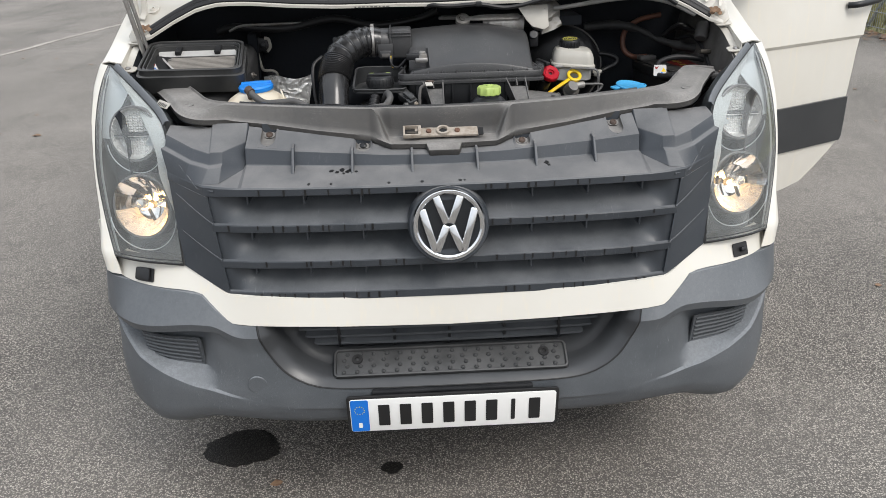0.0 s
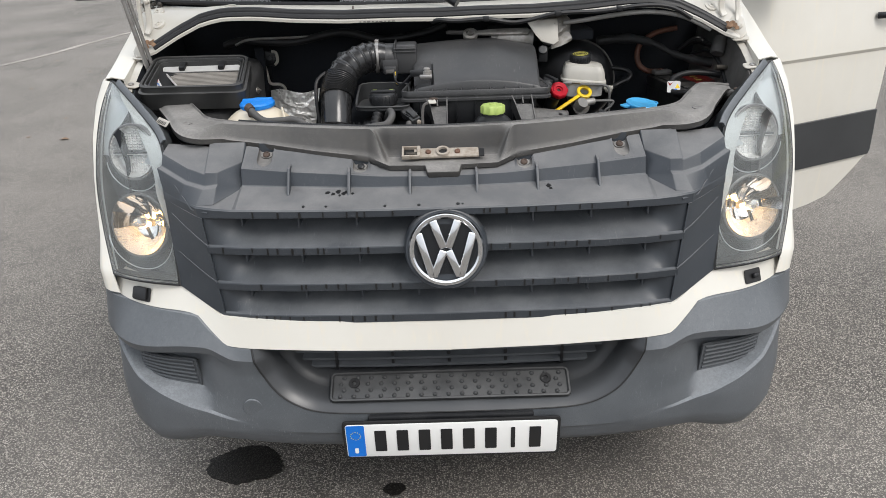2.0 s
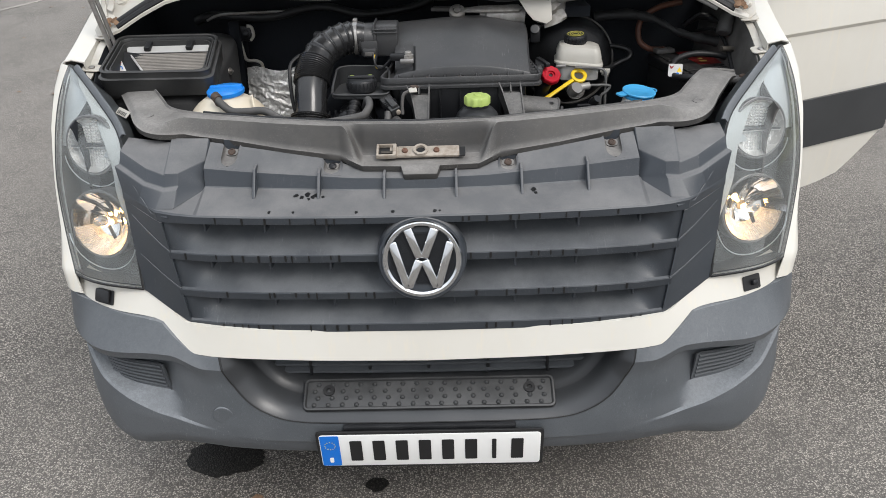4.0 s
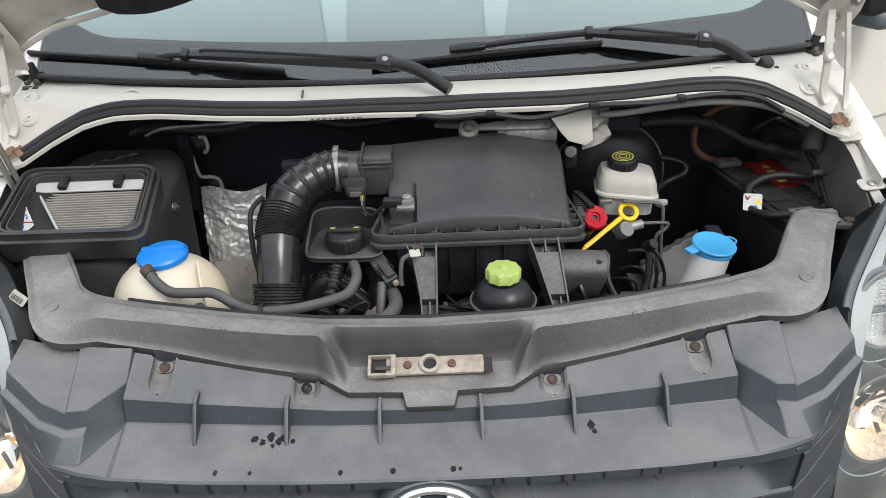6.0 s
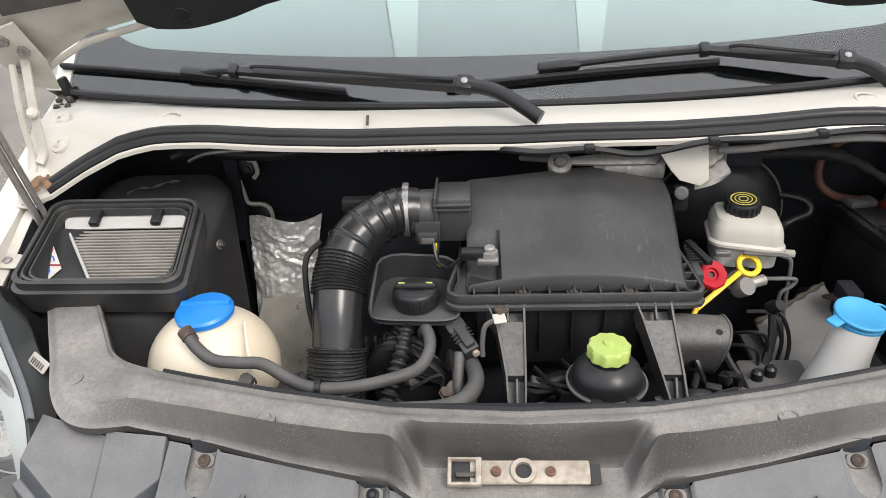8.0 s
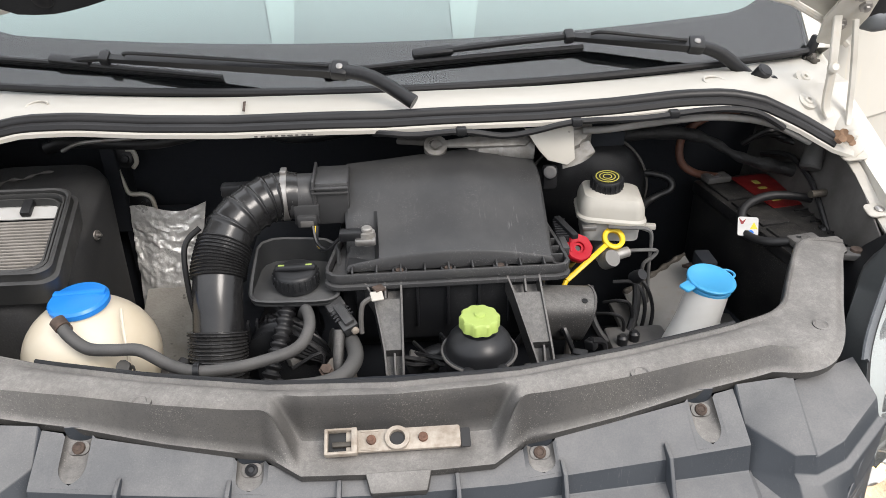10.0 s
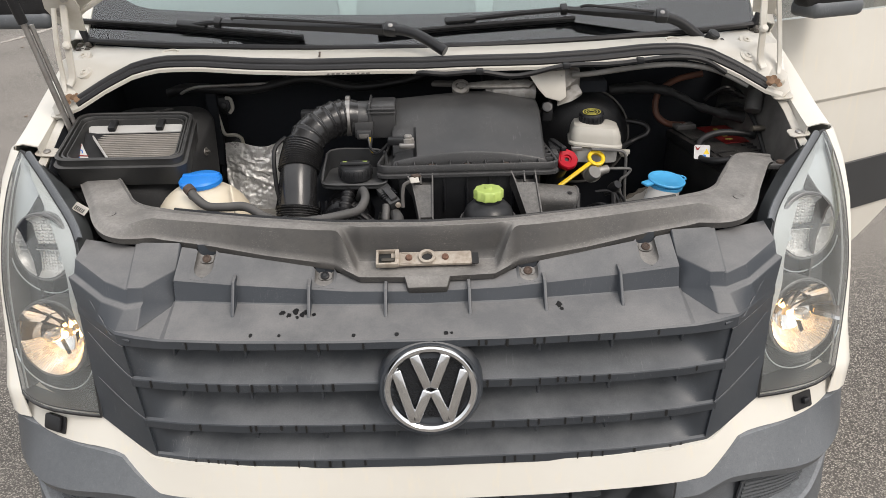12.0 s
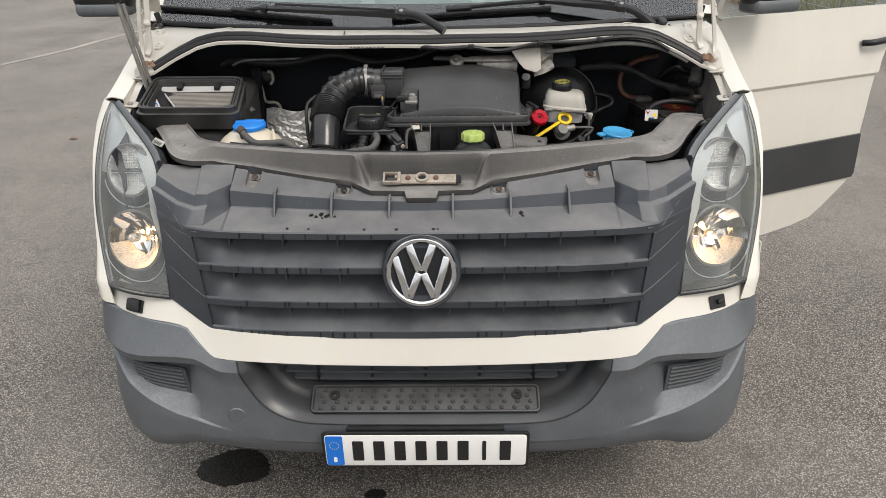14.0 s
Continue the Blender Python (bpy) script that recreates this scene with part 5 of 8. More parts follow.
# ---- engine bay shell ----
GUTTER = [(1.86, 1.135), (2.06, 1.172), (2.12, 1.196), (2.20, 1.235), (2.30, 1.272), (2.40, 1.300), (2.58, 1.33)]
# bulkhead and floor are coloured as the shade deep in the bay
part("firewall", box((0, 2.575, 1.00), (1.75, 0.02, 0.76)), VOID, van, "bulkhead behind the engine, near-black in place of shade")
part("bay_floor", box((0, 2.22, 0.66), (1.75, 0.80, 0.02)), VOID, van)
for sx in (-1, 1):
    rows = []
    for y in np.linspace(1.86, 2.58, 13):
        t = smooth(1.9, 2.2, y)
        rows.append([(sx * 0.76, y, 0.67), (sx * 0.79, y, 0.95), (sx * (0.785 + 0.030 * t), y, 1.06 + 0.05 * t), (sx * (0.795 + 0.036 * t), y, 0.5 * (1.11 + 0.05 * t) + 0.5 * curve(y, GUTTER)), (sx * (0.800 + 0.040 * t), y, curve(y, GUTTER) - 0.002)])
    # left panel takes the shade-black, right one its grimy grey
    part("inner_wing", lattice(rows), BAY_GREY if sx > 0 else VOID, van, "inner wing, grimy grey on the right, shade-black on the left", solid=0.004)
    rows = [[(sx * 0.835, y, z0), (sx * 0.852, y, z0 + 0.004)] for y, z0 in ((2.06, 1.172), (2.12, 1.196), (2.20, 1.235), (2.30, 1.272), (2.40, 1.300))]
    part("wing_gutter", lattice(rows), SEAT_WHITE, van, solid=0.006)
    # dark filler between lamp and cover
    rows = [[(sx * 0.655, 1.84, 1.085), (sx * 0.70, 1.90, 1.06)], [(sx * 0.735, 1.94, 1.135), (sx * 0.70, 2.02, 1.06)], [(sx * 0.83, 2.06, 1.19), (sx * 0.79, 2.12, 1.10)]]
    part("lamp_shroud", lattice(rows), BLACK, van, solid=0.006)

# ---- cowl below the windscreen ----
SEAL = [(0, 2.268, 1.359), (0.10, 2.268, 1.361), (0.27, 2.268, 1.361), (0.40, 2.267, 1.367), (0.52, 2.266, 1.377), (0.60, 2.262, 1.378), (0.66, 2.258, 1.367), (0.73, 2.252, 1.335), (0.80, 2.244, 1.296)]


def seal_at(x):
    p = edge_at(x, SEAL)
    return p


def glass_at(x, s):
    """A point of the windscreen: x across, s metres up the slope."""
    return Vector((x, 2.377 + 0.115 * x * x + s * 0.743 - 0.05 * s * x * x, 1.368 + 0.030 * x * x + s * 0.669))


rows = []
for x in np.linspace(-0.86, 0.86, 55):
    a = seal_at(min(max(x, -0.80), 0.80))
    drop = smooth(0.80, 0.86, abs(x)) * 0.02
    g = glass_at(x, 0.0)
    rows.append([(x, a.y - 0.020, a.z - 0.029 - drop), (x, a.y - 0.021, a.z - 0.022 - drop), (x, a.y - 0.016, a.z - 0.014 - drop), (x, a.y + 0.02, a.z - 0.004 - drop), (x, a.y + 0.045, a.z + 0.001 + 0.3 * (g.z - a.z)),
                 (x, a.y + 0.085, a.z + 0.004 + 0.7 * (g.z - a.z)), (x, g.y + 0.008, g.z - 0.012)])
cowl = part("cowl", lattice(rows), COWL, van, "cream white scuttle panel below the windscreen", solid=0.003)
rubber = [seal_at(x) for x in np.linspace(-0.80, 0.80, 61)]
part("bonnet_seal", tube([p - Vector((0, 0, 0.005)) for p in rubber], 0.0108, 12, smooth=0), RUBBER, van, "thick black rubber bonnet seal")
part("bonnet_seal_lip", tube([p + Vector((0, -0.011, -0.015)) for p in rubber], 0.0095, 8, smooth=0), RUBBER, van)
part("glass_trim", tube([glass_at(x, -0.004) + Vector((0, -0.002, 0.004)) for x in np.linspace(-0.84, 0.84, 41)], 0.0075, 8, smooth=0), RUBBER, van, "black rubber strip along the windscreen")
part("scuttle_crack", slab([(-0.003, 0.02), (0.002, 0.022), (0.004, 0.0), (0.006, -0.02), (0.001, -0.018), (0.0, 0.0)], 0.001, basis((-0.246, 2.305, 1.3695), (0, -0.1, 1))), RUST, cowl)
for sx in (-1, 1):
    for x, y, z in ((0.820, 2.358, 1.3685), (0.803, 2.305, 1.3405)) if sx < 0 else ((0.787, 2.352, 1.3685), (0.774, 2.300, 1.3415)):
        part("scuttle_bolt", turned([(0.019, -0.006), (0.018, 0.0015), (0.010, 0.0025), (0.0085, 0.005), (0.004, 0.0055), (0.0035, 0.002), (0.0, 0.002)], (0, 0, 0), 18, basis((sx * x, y, z), (sx * 0.25, -0.6, 1))), SEAT_WHITE, cowl)
    # shallow dimples pressed into the scuttle, and the panel joint
    for x, y, z, r_ in ((0.60, 2.318, 1.3785, 0.020), (0.66, 2.325, 1.3725, 0.014), (0.71, 2.330, 1.366, 0.011)):
        part("pressed_dimple", tube([(sx * x + r_ * math.cos(a), y + 0.8 * r_ * math.sin(a), z + 0.25 * r_ * math.sin(a) - sx * 0.10 * r_ * math.cos(a)) for a in np.linspace(0.3, 3.6, 12)], 0.0022, 6, smooth=0), COWL, cowl)
    part("panel_joint", tube([(sx * 0.822, 2.41, 1.366), (sx * 0.815, 2.39, 1.362), (sx * 0.824, 2.365, 1.350), (sx * 0.838, 2.35, 1.342), (sx * 0.842, 2.32, 1.328), (sx * 0.832, 2.30, 1.320)], lambda f: 0.0025 + 0.002 * math.sin(7 * f), 6), INK, cowl)
    # debris caught in the corner
    for k in range(9):
        part("caught_leaf", slab([(0.009 * math.cos(a) * (0.6 + 0.4 * rnd.random()), 0.008 * math.sin(a)) for a in np.linspace(0, 5.6, 8)], 0.0008,
             basis((sx * (0.812 + rnd.uniform(-0.01, 0.012)), 2.228 + rnd.uniform(-0.012, 0.02), 1.294 + rnd.uniform(-0.004, 0.008)), (rnd.uniform(-1, 1), -1, 1))), LEAF, cowl)
    part("screen_corner", box((sx * 0.846, 2.455, 1.392), (0.014, 0.022, 0.06), 0.005, Matrix.Rotation(radians(15 * sx), 4, "Y")), RUBBER, cowl)
    for k in range(7):
        part("corner_dirt", turned([(0.0, -0.006), (0.008, -0.002), (0.006, 0.004), (0.0, 0.006)], (sx * (0.846 + rnd.uniform(-0.012, 0.012)), 2.435 + rnd.uniform(-0.02, 0.02), 1.372 + rnd.uniform(-0.008, 0.014)), 6, Matrix.Rotation(rnd.uniform(0, 3), 4, "X")), GRIMY_BOLT, cowl)

# ---- windscreen, pillars, cab ----
rows = [[glass_at(x, s) for s in np.linspace(0, 0.98, 15)] for x in np.linspace(-0.85, 0.85, 35)]
screen = part("windscreen", lattice(rows), SCREEN, van, "pale tinted windscreen reflecting the sky")
screen.visible_shadow = False


def frit_edge(x):
    return 0.108 + 0.012 * (abs(x) / 0.8) ** 2 + 0.05 * smooth(0.70, 0.84, abs(x))


rows = [[glass_at(x, s * frit_edge(x)) - Vector((0, -0.004, 0.006)) for s in np.linspace(0, 1, 6)] for x in np.linspace(-0.85, 0.85, 45)]
part("screen_border", lattice(rows), FRIT, van, "black printed border at the foot of the windscreen")
# pale sheet added behind the glass for the reflected sky, with two folds
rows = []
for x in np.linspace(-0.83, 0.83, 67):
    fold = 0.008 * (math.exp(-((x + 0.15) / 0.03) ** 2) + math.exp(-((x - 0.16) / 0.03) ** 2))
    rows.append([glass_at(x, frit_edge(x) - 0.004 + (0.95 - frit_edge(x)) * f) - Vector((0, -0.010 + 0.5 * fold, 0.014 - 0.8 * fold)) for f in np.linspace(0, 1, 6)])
part("reflection_sheet", lattice(rows), SKY_SHEET, van, "pale sheet behind the windscreen in place of its sky reflection")
# two tapered strips paint the paler streaks mirrored in the glass
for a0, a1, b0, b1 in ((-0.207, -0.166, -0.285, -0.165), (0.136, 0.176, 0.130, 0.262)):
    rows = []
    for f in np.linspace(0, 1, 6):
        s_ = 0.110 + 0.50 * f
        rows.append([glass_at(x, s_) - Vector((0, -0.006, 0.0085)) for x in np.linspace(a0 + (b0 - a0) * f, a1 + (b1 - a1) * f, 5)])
    part("reflection_strip", lattice(rows), STRIP, van, "paler strip standing in for a reflection in the glass")
# cab behind the glass
rows = [[(x, 2.52 + 0.1 * x * x, 1.36), (x, 2.62, 1.395), (x, 2.9, 1.40), (x, 3.15, 1.30), (x, 3.2, 1.0)] for x in np.linspace(-0.86, 0.86, 13)]
part("dashboard", lattice(rows), DASH, van, "pale dashboard top behind the windscreen", solid=0.01)
for x, w in ((-0.45, 0.50), (0.28, 0.42), (0.62, 0.30)):
    seat = part("cab_seat", box((x, 3.75, 1.45), (w, 0.14, 0.75), 0.05, Matrix.Rotation(radians(-12), 4, "X"), seg=3), DASH, van, "pale cab seat back")
    part("headrest", box((x, 3.82, 1.92), (w * 0.55, 0.10, 0.2), 0.04, seg=3), DASH, seat)
part("cab_rear_wall", box((0, 4.05, 1.5), (1.80, 0.03, 1.9)), DASH, van)
part("cab_floor", box((0, 3.4, 0.62), (1.82, 1.6, 0.03)), VOID, van)
for sx in (-1, 1):
    a, b = glass_at(sx * 0.862, 0.0), glass_at(sx * 0.84, 1.0)
    rows = []
    for f in np.linspace(0, 1, 9):
        p = a.lerp(b, f)
        rows.append([p + Vector((-sx * 0.012, 0, 0.004)), p + Vector((sx * 0.020, 0.004, 0.004)), p + Vector((sx * 0.062, 0.05, -0.01)), p + Vector((sx * 0.085, 0.14, -0.06)), p + Vector((sx * 0.06, 0.17, -0.06))])
    part("pillar", lattice(rows), WHITE, van, "cream white windscreen pillar", solid=0.004)
roof = [(2.98, 2.02), (3.12, 2.14), (3.5, 2.30), (4.2, 2.42), (7.3, 2.46), (7.42, 2.36)]
rows = [[(sx, y, z - 0.10 * (abs(sx) / 0.93) ** 4) for y, z in roof] for sx in np.linspace(-0.93, 0.93, 21)]
part("roof", lattice(rows), WHITE, van, "cream white van roof", solid=0.004)
for sx in (-1, 1):
    # cargo side, closed and plain
    rows = [[(sx * (0.968 + 0.02 * math.sin(math.pi * min(1, (z - 0.35) / 2.0)) - 0.05 * smooth(1.6, 2.36, z)), y, z) for z in np.linspace(0.38, 2.36, 12)] for y in np.linspace(3.85, 7.42, 12)]
    part("cargo_side", lattice(rows), WHITE, van, "plain cream white cargo side", solid=0.004)
    rows = [[(sx * (0.93 - 0.0 * z), y, z) for z in (1.95, 2.06 + 0.30 * smooth(3.0, 4.0, y))] for y in np.linspace(3.02, 3.86, 7)]
    part("door_header", lattice(rows), WHITE, van, solid=0.02)
    part("sill", box((sx * 0.955, 3.3, 0.41), (0.05, 1.15, 0.12), 0.015), WHITE, van)
part("tail", box((0, 7.42, 1.37), (1.9, 0.03, 2.0), 0.01), WHITE, van)
part("underbody", box((0, 4.7, 0.36), (1.7, 5.2, 0.10), 0.02), VOID, van)
# wheels
for sx in (-1, 1):
    for y in (2.62, 6.2):
        m = basis((sx * 0.86, y, 0.345), (sx, 0, 0), (0, 1, 0))
        wheel = part("wheel", turned([(0.19, -0.10), (0.27, -0.11), (0.325, -0.10), (0.345, -0.075), (0.345, 0.055), (0.325, 0.085), (0.27, 0.095), (0.205, 0.085), (0.20, 0.05)], (0, 0, 0), 40, m), TYRE, van, "black tyre on a steel rim")
        part("rim", turned([(0.203, 0.06), (0.195, 0.04), (0.15, 0.03), (0.09, 0.055), (0.0, 0.055)], (0, 0, 0), 32, m), STEEL, wheel)

# ---- wipers ----
def wiper(elbow, base, joint, blade_a, blade_b, knob=None, hold=None):
    w = part("wiper", tube([base, Vector(base).lerp(Vector(elbow), 0.55) + Vector((0, 0.004, 0.012)), elbow], lambda f: 0.013 - 0.001 * f, 10, smooth=5), BLACK, van, "black windscreen wiper arm and blade")
    e, j = Vector(elbow), Vector(joint)
    d = (j - e).normalized()
    up = Vector((0, -0.6, 0.8))
    rows = []
    for f in np.linspace(0, 1, 9):
        p = e.lerp(j, f)
        wd, h = 0.0125 - 0.0055 * f, 0.008 - 0.003 * f
        s = d.cross(up).normalized()
        rows.append([p + s * wd + up * -h, p + s * wd * 0.8 + up * h, p - s * wd * 0.8 + up * h, p - s * wd - up * h])
    part("wiper_arm", lattice(rows, closed=True), BLACK, w)
    part("knuckle", box(e, (0.030, 0.030, 0.024), 0.005, basis((0, 0, 0), up, d)), BLACK, w)
    part("knuckle_pin", turned([(0.006, -0.014), (0.006, 0.0135), (0.003, 0.015)], e, 12, basis((0, 0, 0), up, d)), STEEL, w)
    a, b = Vector(blade_a), Vector(blade_b)
    bd = (b - a).normalized()
    h = Vector(hold)
    part("connector", box(h, (0.078, 0.018, 0.014), 0.005, basis((0, 0, 0), up, bd)), BLACK, w, "black blade connector")
    part("arm_tip", tube([j, j.lerp(h, 0.5) + up * 0.002, h], 0.0065, 8), BLACK, w)
    part("clip", box(j, (0.018, 0.022, 0.020), 0.003, basis((0, 0, 0), up, bd)), BLACK, w)
    part("blade", tube([a, a.lerp(b, 0.33) + up * 0.003, a.lerp(b, 0.66) + up * 0.003, b], 0.0052, 8, smooth=5), RUBBER, w)
    part("rubber_edge", tube([a - up * 0.008, a.lerp(b, 0.5) - up * 0.006, b - up * 0.008], 0.0038, 6, smooth=5), RUBBER, w)
    part("washer_pipe", tube([e + up * 0.012 + d * 0.02, e.lerp(j, 0.5) + up * 0.016, j - d * 0.06 + up * 0.018, j - d * 0.04 + up * 0.012], 0.0035, 6), RUBBER, w)
    if knob:
        part("pivot", turned([(0.015, -0.025), (0.015, 0.010), (0.012, 0.013), (0.0, 0.014)], knob, 18, basis((0, 0, 0), (0.3, -0.5, 0.8))), BLACK, w, "round black pivot cap")
    return w


KNOB = (0.702, 2.350, 1.380)
wiper((-0.075, 2.332, 1.419), (0.052, 2.278, 1.374), (-0.504, 2.425, 1.431), (-0.868, 2.493, 1.435), (-0.294, 2.397, 1.396), None, (-0.574, 2.441, 1.424))
wiper((0.588, 2.400, 1.424), (0.705, 2.388, 1.356), (0.351, 2.427, 1.442), (0.380, 2.428, 1.420), (-0.11, 2.394, 1.399), KNOB, (0.094, 2.415, 1.424))

part("washer_jet", tube([(0.735, 2.372, 1.352), (0.728, 2.355, 1.368), (0.722, 2.338, 1.372)], 0.006, 8), BUMPER_DARK, cowl, "grey washer jet in the scuttle")
part("jet_seat", turned([(0.017, -0.002), (0.015, 0.003), (0.0, 0.003)], (0.735, 2.375, 1.354), 18, basis((0, 0, 0), (0.25, -0.3, 1))), HOSE_GREY, cowl)
for k in range(9):
    part("stamp_bar", slab(rounded(0.0055 + 0.002 * (k % 3), 0.0028, 0.001), 0.0005, basis((-0.220 + 0.0115 * k, 2.2462, 1.3345), (0, -1, 0.15))), BAY_GREY, cowl, "plain dark bar in place of stamped print")

# ---- bonnet, raised ----
HB, HU = Vector((0, 2.36, 1.42)), Vector((0, -0.552, 0.834))
HN = Vector((0, 0.834, 0.552))


def hood(x, s, n=0.0):
    return HB + Vector((x, 0, 0)) + HU * s + HN * n


def hood_low(x):
    return curve(abs(x), [(0, 0.245), (0.3, 0.235), (0.45, 0.195), (0.58, 0.150), (0.70, 0.115), (0.80, 0.055), (0.86, 0.0)])


def hood_high(x):
    return 0.83 - 0.20 * (abs(x) / 0.86) ** 2.5


xs = np.linspace(-0.86, 0.86, 45)
rows = [[hood(x, hood_low(x) + (hood_high(x) - hood_low(x)) * f, 0.030 + 0.05 * math.sin(math.pi * f) * (1 - (abs(x) / 0.9) ** 2)) for f in np.linspace(0, 1, 13)] for x in xs]
bonnet = part("bonnet", lattice(rows), WHITE, van, "raised cream white bonnet with black felt lining", solid=0.003)
rows = [[hood(x, hood_low(x) + 0.006 + (hood_high(x) - hood_low(x) - 0.012) * f, 0.026 - 0.022 * math.sin(math.pi * min(1, f * 6) / 2) + 0.01 * smooth(0.5, 1, f)) for f in np.linspace(0, 1, 13)] for x in xs * 0.99]
part("inner_frame", lattice(rows), SEAT_WHITE, bonnet, "cream white pressed inner frame", solid=0.003)
# raised edge flange
part("rear_flange", tube([hood(x, hood_low(x) + 0.004, 0.004) for x in xs], 0.006, 8, smooth=0), SEAT_WHITE, bonnet)
# felt pads
for x0, x1 in ((-0.575, -0.16), (0.16, 0.575), (-0.16, 0.16)):
    pts = []
    for f in np.linspace(0, 1, 17):
        x = x0 + (x1 - x0) * f
        if abs(x0) < 0.3 and abs(x1) < 0.3:
            s = 0.236
        else:
            g = abs(x)
            s = curve(g, [(0.16, 0.236), (0.28, 0.230), (0.36, 0.212), (0.43, 0.182), (0.49, 0.165), (0.545, 0.164), (0.575, 0.182)])
        pts.append((x, s))
    rows = [[hood(x, s, -0.004), hood(x, s + 0.012, -0.024), hood(x, s + 0.06, -0.028), hood(x, 0.5 - 0.1 * abs(x), -0.028), hood(x, 0.66 - 0.2 * abs(x), -0.016), hood(x, 0.68 - 0.2 * abs(x), 0.0)] for x, s in pts]
    part("felt_pad", lattice(rows), FELT, bonnet, "black insulation felt", solid=0.006)
for sx in (-1, 1):
    # openings of the inner frame at the corners
    part("frame_hollow", slab([(sx * 0.66, 0.215), (sx * 0.80, 0.19), (sx * 0.81, 0.42), (sx * 0.69, 0.50)][::sx], 0.004, Matrix(((1, 0, 0, 0), (0, HU.y, -HN.y, HB.y - HN.y * 0.006), (0, HU.z, -HN.z, HB.z - HN.z * 0.006), (0, 0, 0, 1)))), BAY_GREY, bonnet)
    part("felt_clip", turned([(0.018, 0), (0.015, 0.005), (0.006, 0.006), (0.0, 0.004)], (0, 0, 0), 16, basis(hood(sx * 0.50, 0.205, -0.029), -HN)), BLACK, bonnet)
    # hinge: plate on the bonnet, two links, bracket on the scuttle
    part("hinge", slab([(-0.030, 0.0), (0.020, -0.01), (0.034, 0.06), (0.026, 0.15), (-0.03, 0.13), (-0.045, 0.06)], 0.006, Matrix(((1, 0, 0, sx * 0.815), (0, HU.y, -HN.y, HB.y + 0.03 * HU.y - HN.y * 0.012), (0, HU.z, -HN.z, HB.z + 0.03 * HU.z - HN.z * 0.012), (0, 0, 0, 1))), 0.001), SEAT_WHITE, bonnet, "cream painted steel hinge")
    for dx, s in ((-0.012, 0.06), (0.012, 0.10), (-0.01, 0.125)):
        part("hinge_bolt", turned([(0.011, 0), (0.011, 0.006), (0.006, 0.008), (0.006, 0.012), (0, 0.012)], (0, 0, 0), 6, basis(hood(sx * 0.815 + dx, s + 0.02, -0.012), -HN)), STEEL, bonnet)
    lk = 0.0 if sx > 0 else 0.024
    for pts, w in (([(0.792 + lk, 2.300, 1.500), (0.790 + lk, 2.282, 1.440), (0.794 + lk, 2.280, 1.400), (0.798 + lk, 2.280, 1.340), (0.806 + lk, 2.272, 1.318)], 0.016), ([(0.818 + 0.6 * lk, 2.285, 1.490), (0.832 + 0.4 * lk, 2.280, 1.407), (0.844, 2.280, 1.333), (0.842, 2.268, 1.303)], 0.011)):
        part("hinge_link", flat_bar([(sx * p[0], p[1], p[2]) for p in pts], w, 0.005), SEAT_WHITE, bonnet, "flat cream hinge link")
    part("link_pin", turned([(0.010, -0.004), (0.010, 0.004), (0.006, 0.008), (0, 0.008)], (0, 0, 0), 14, basis((sx * (0.793 + lk), 2.277, 1.408), (0, -0.85, 0.5))), SEAT_WHITE, bonnet)
    part("hinge_bracket", slab([(-0.03, 0.012), (0.0, 0.024), (0.05, 0.016), (0.062, -0.008), (0.045, -0.02), (-0.02, -0.014)][::1], 0.005, basis((sx * 0.836, 2.265, 1.300), (sx * -0.35, -0.65, 0.7), (0, -1, -0.4)), 0.001), SEAT_WHITE, bonnet)
    part("hinge_pin", turned([(0.010, -0.006), (0.010, 0.007), (0.006, 0.010), (0, 0.010)], (0, 0, 0), 14, basis((sx * 0.838, 2.245, 1.293), (sx * -0.5, -0.6, 0.6))), SEAT_WHITE, bonnet)
# gas strut
part("strut", tube([(-0.818, 2.205, 1.225), (-0.852, 2.170, 1.49)], 0.0065, 10, smooth=0), STEEL, bonnet, "dark steel bonnet strut")
part("strut", tube([(-0.8500, 2.172, 1.475), (-0.895, 2.09, 1.84)], 0.011, 10, smooth=0), BLACK, bonnet)
part("strut", tube([(-0.806, 2.212, 1.225), (-0.838, 2.180, 1.47)], 0.0055, 8, smooth=0), STEEL, bonnet)

# ---- open driver's door and mirrors ----
DU = Vector((0.892, 0.452, 0)).normalized()
DN = Vector((0.452, -0.892, 0)).normalized()
D0 = Vector((1.000, 2.770, 0))


def door_at(d, z, n=0.0):
    bow = 0.035 * math.sin(math.pi * min(1, max(0, (z - 0.4) / 1.1)))
    return D0 + DU * d + Vector((0, 0, z)) + DN * (n + bow - 0.03)


def door_rear(z):
    return curve(z, [(0.425, 0.46), (0.44, 0.62), (0.46, 0.72), (0.505, 0.785), (0.57, 0.865), (0.63, 0.925), (0.82, 0.905), (1.0, 0.915), (1.12, 0.935), (1.22, 0.985), (1.34, 1.02)])


zs = [0.425, 0.44, 0.46, 0.505, 0.57, 0.63, 0.72, 0.82, 0.93, 1.0, 1.06, 1.075, 1.12, 1.22, 1.34]
rows = [[door_at(door_rear(z) * f, z, 0.014 * smooth(1.06, 1.075, z) - 0.010 * smooth(1.085, 1.2, z)) for f in np.linspace(0, 1, 13)] for z in zs]
door = part("front_door", lattice(rows), WHITE, van, "cream white front door standing open", solid=0.04)
rows = [[door_at(0.03 + (door_rear(z) - 0.036) * f, z, 0.012) for f in np.linspace(0, 1, 9)] for z in (0.622, 0.64, 0.72, 0.80, 0.818)]
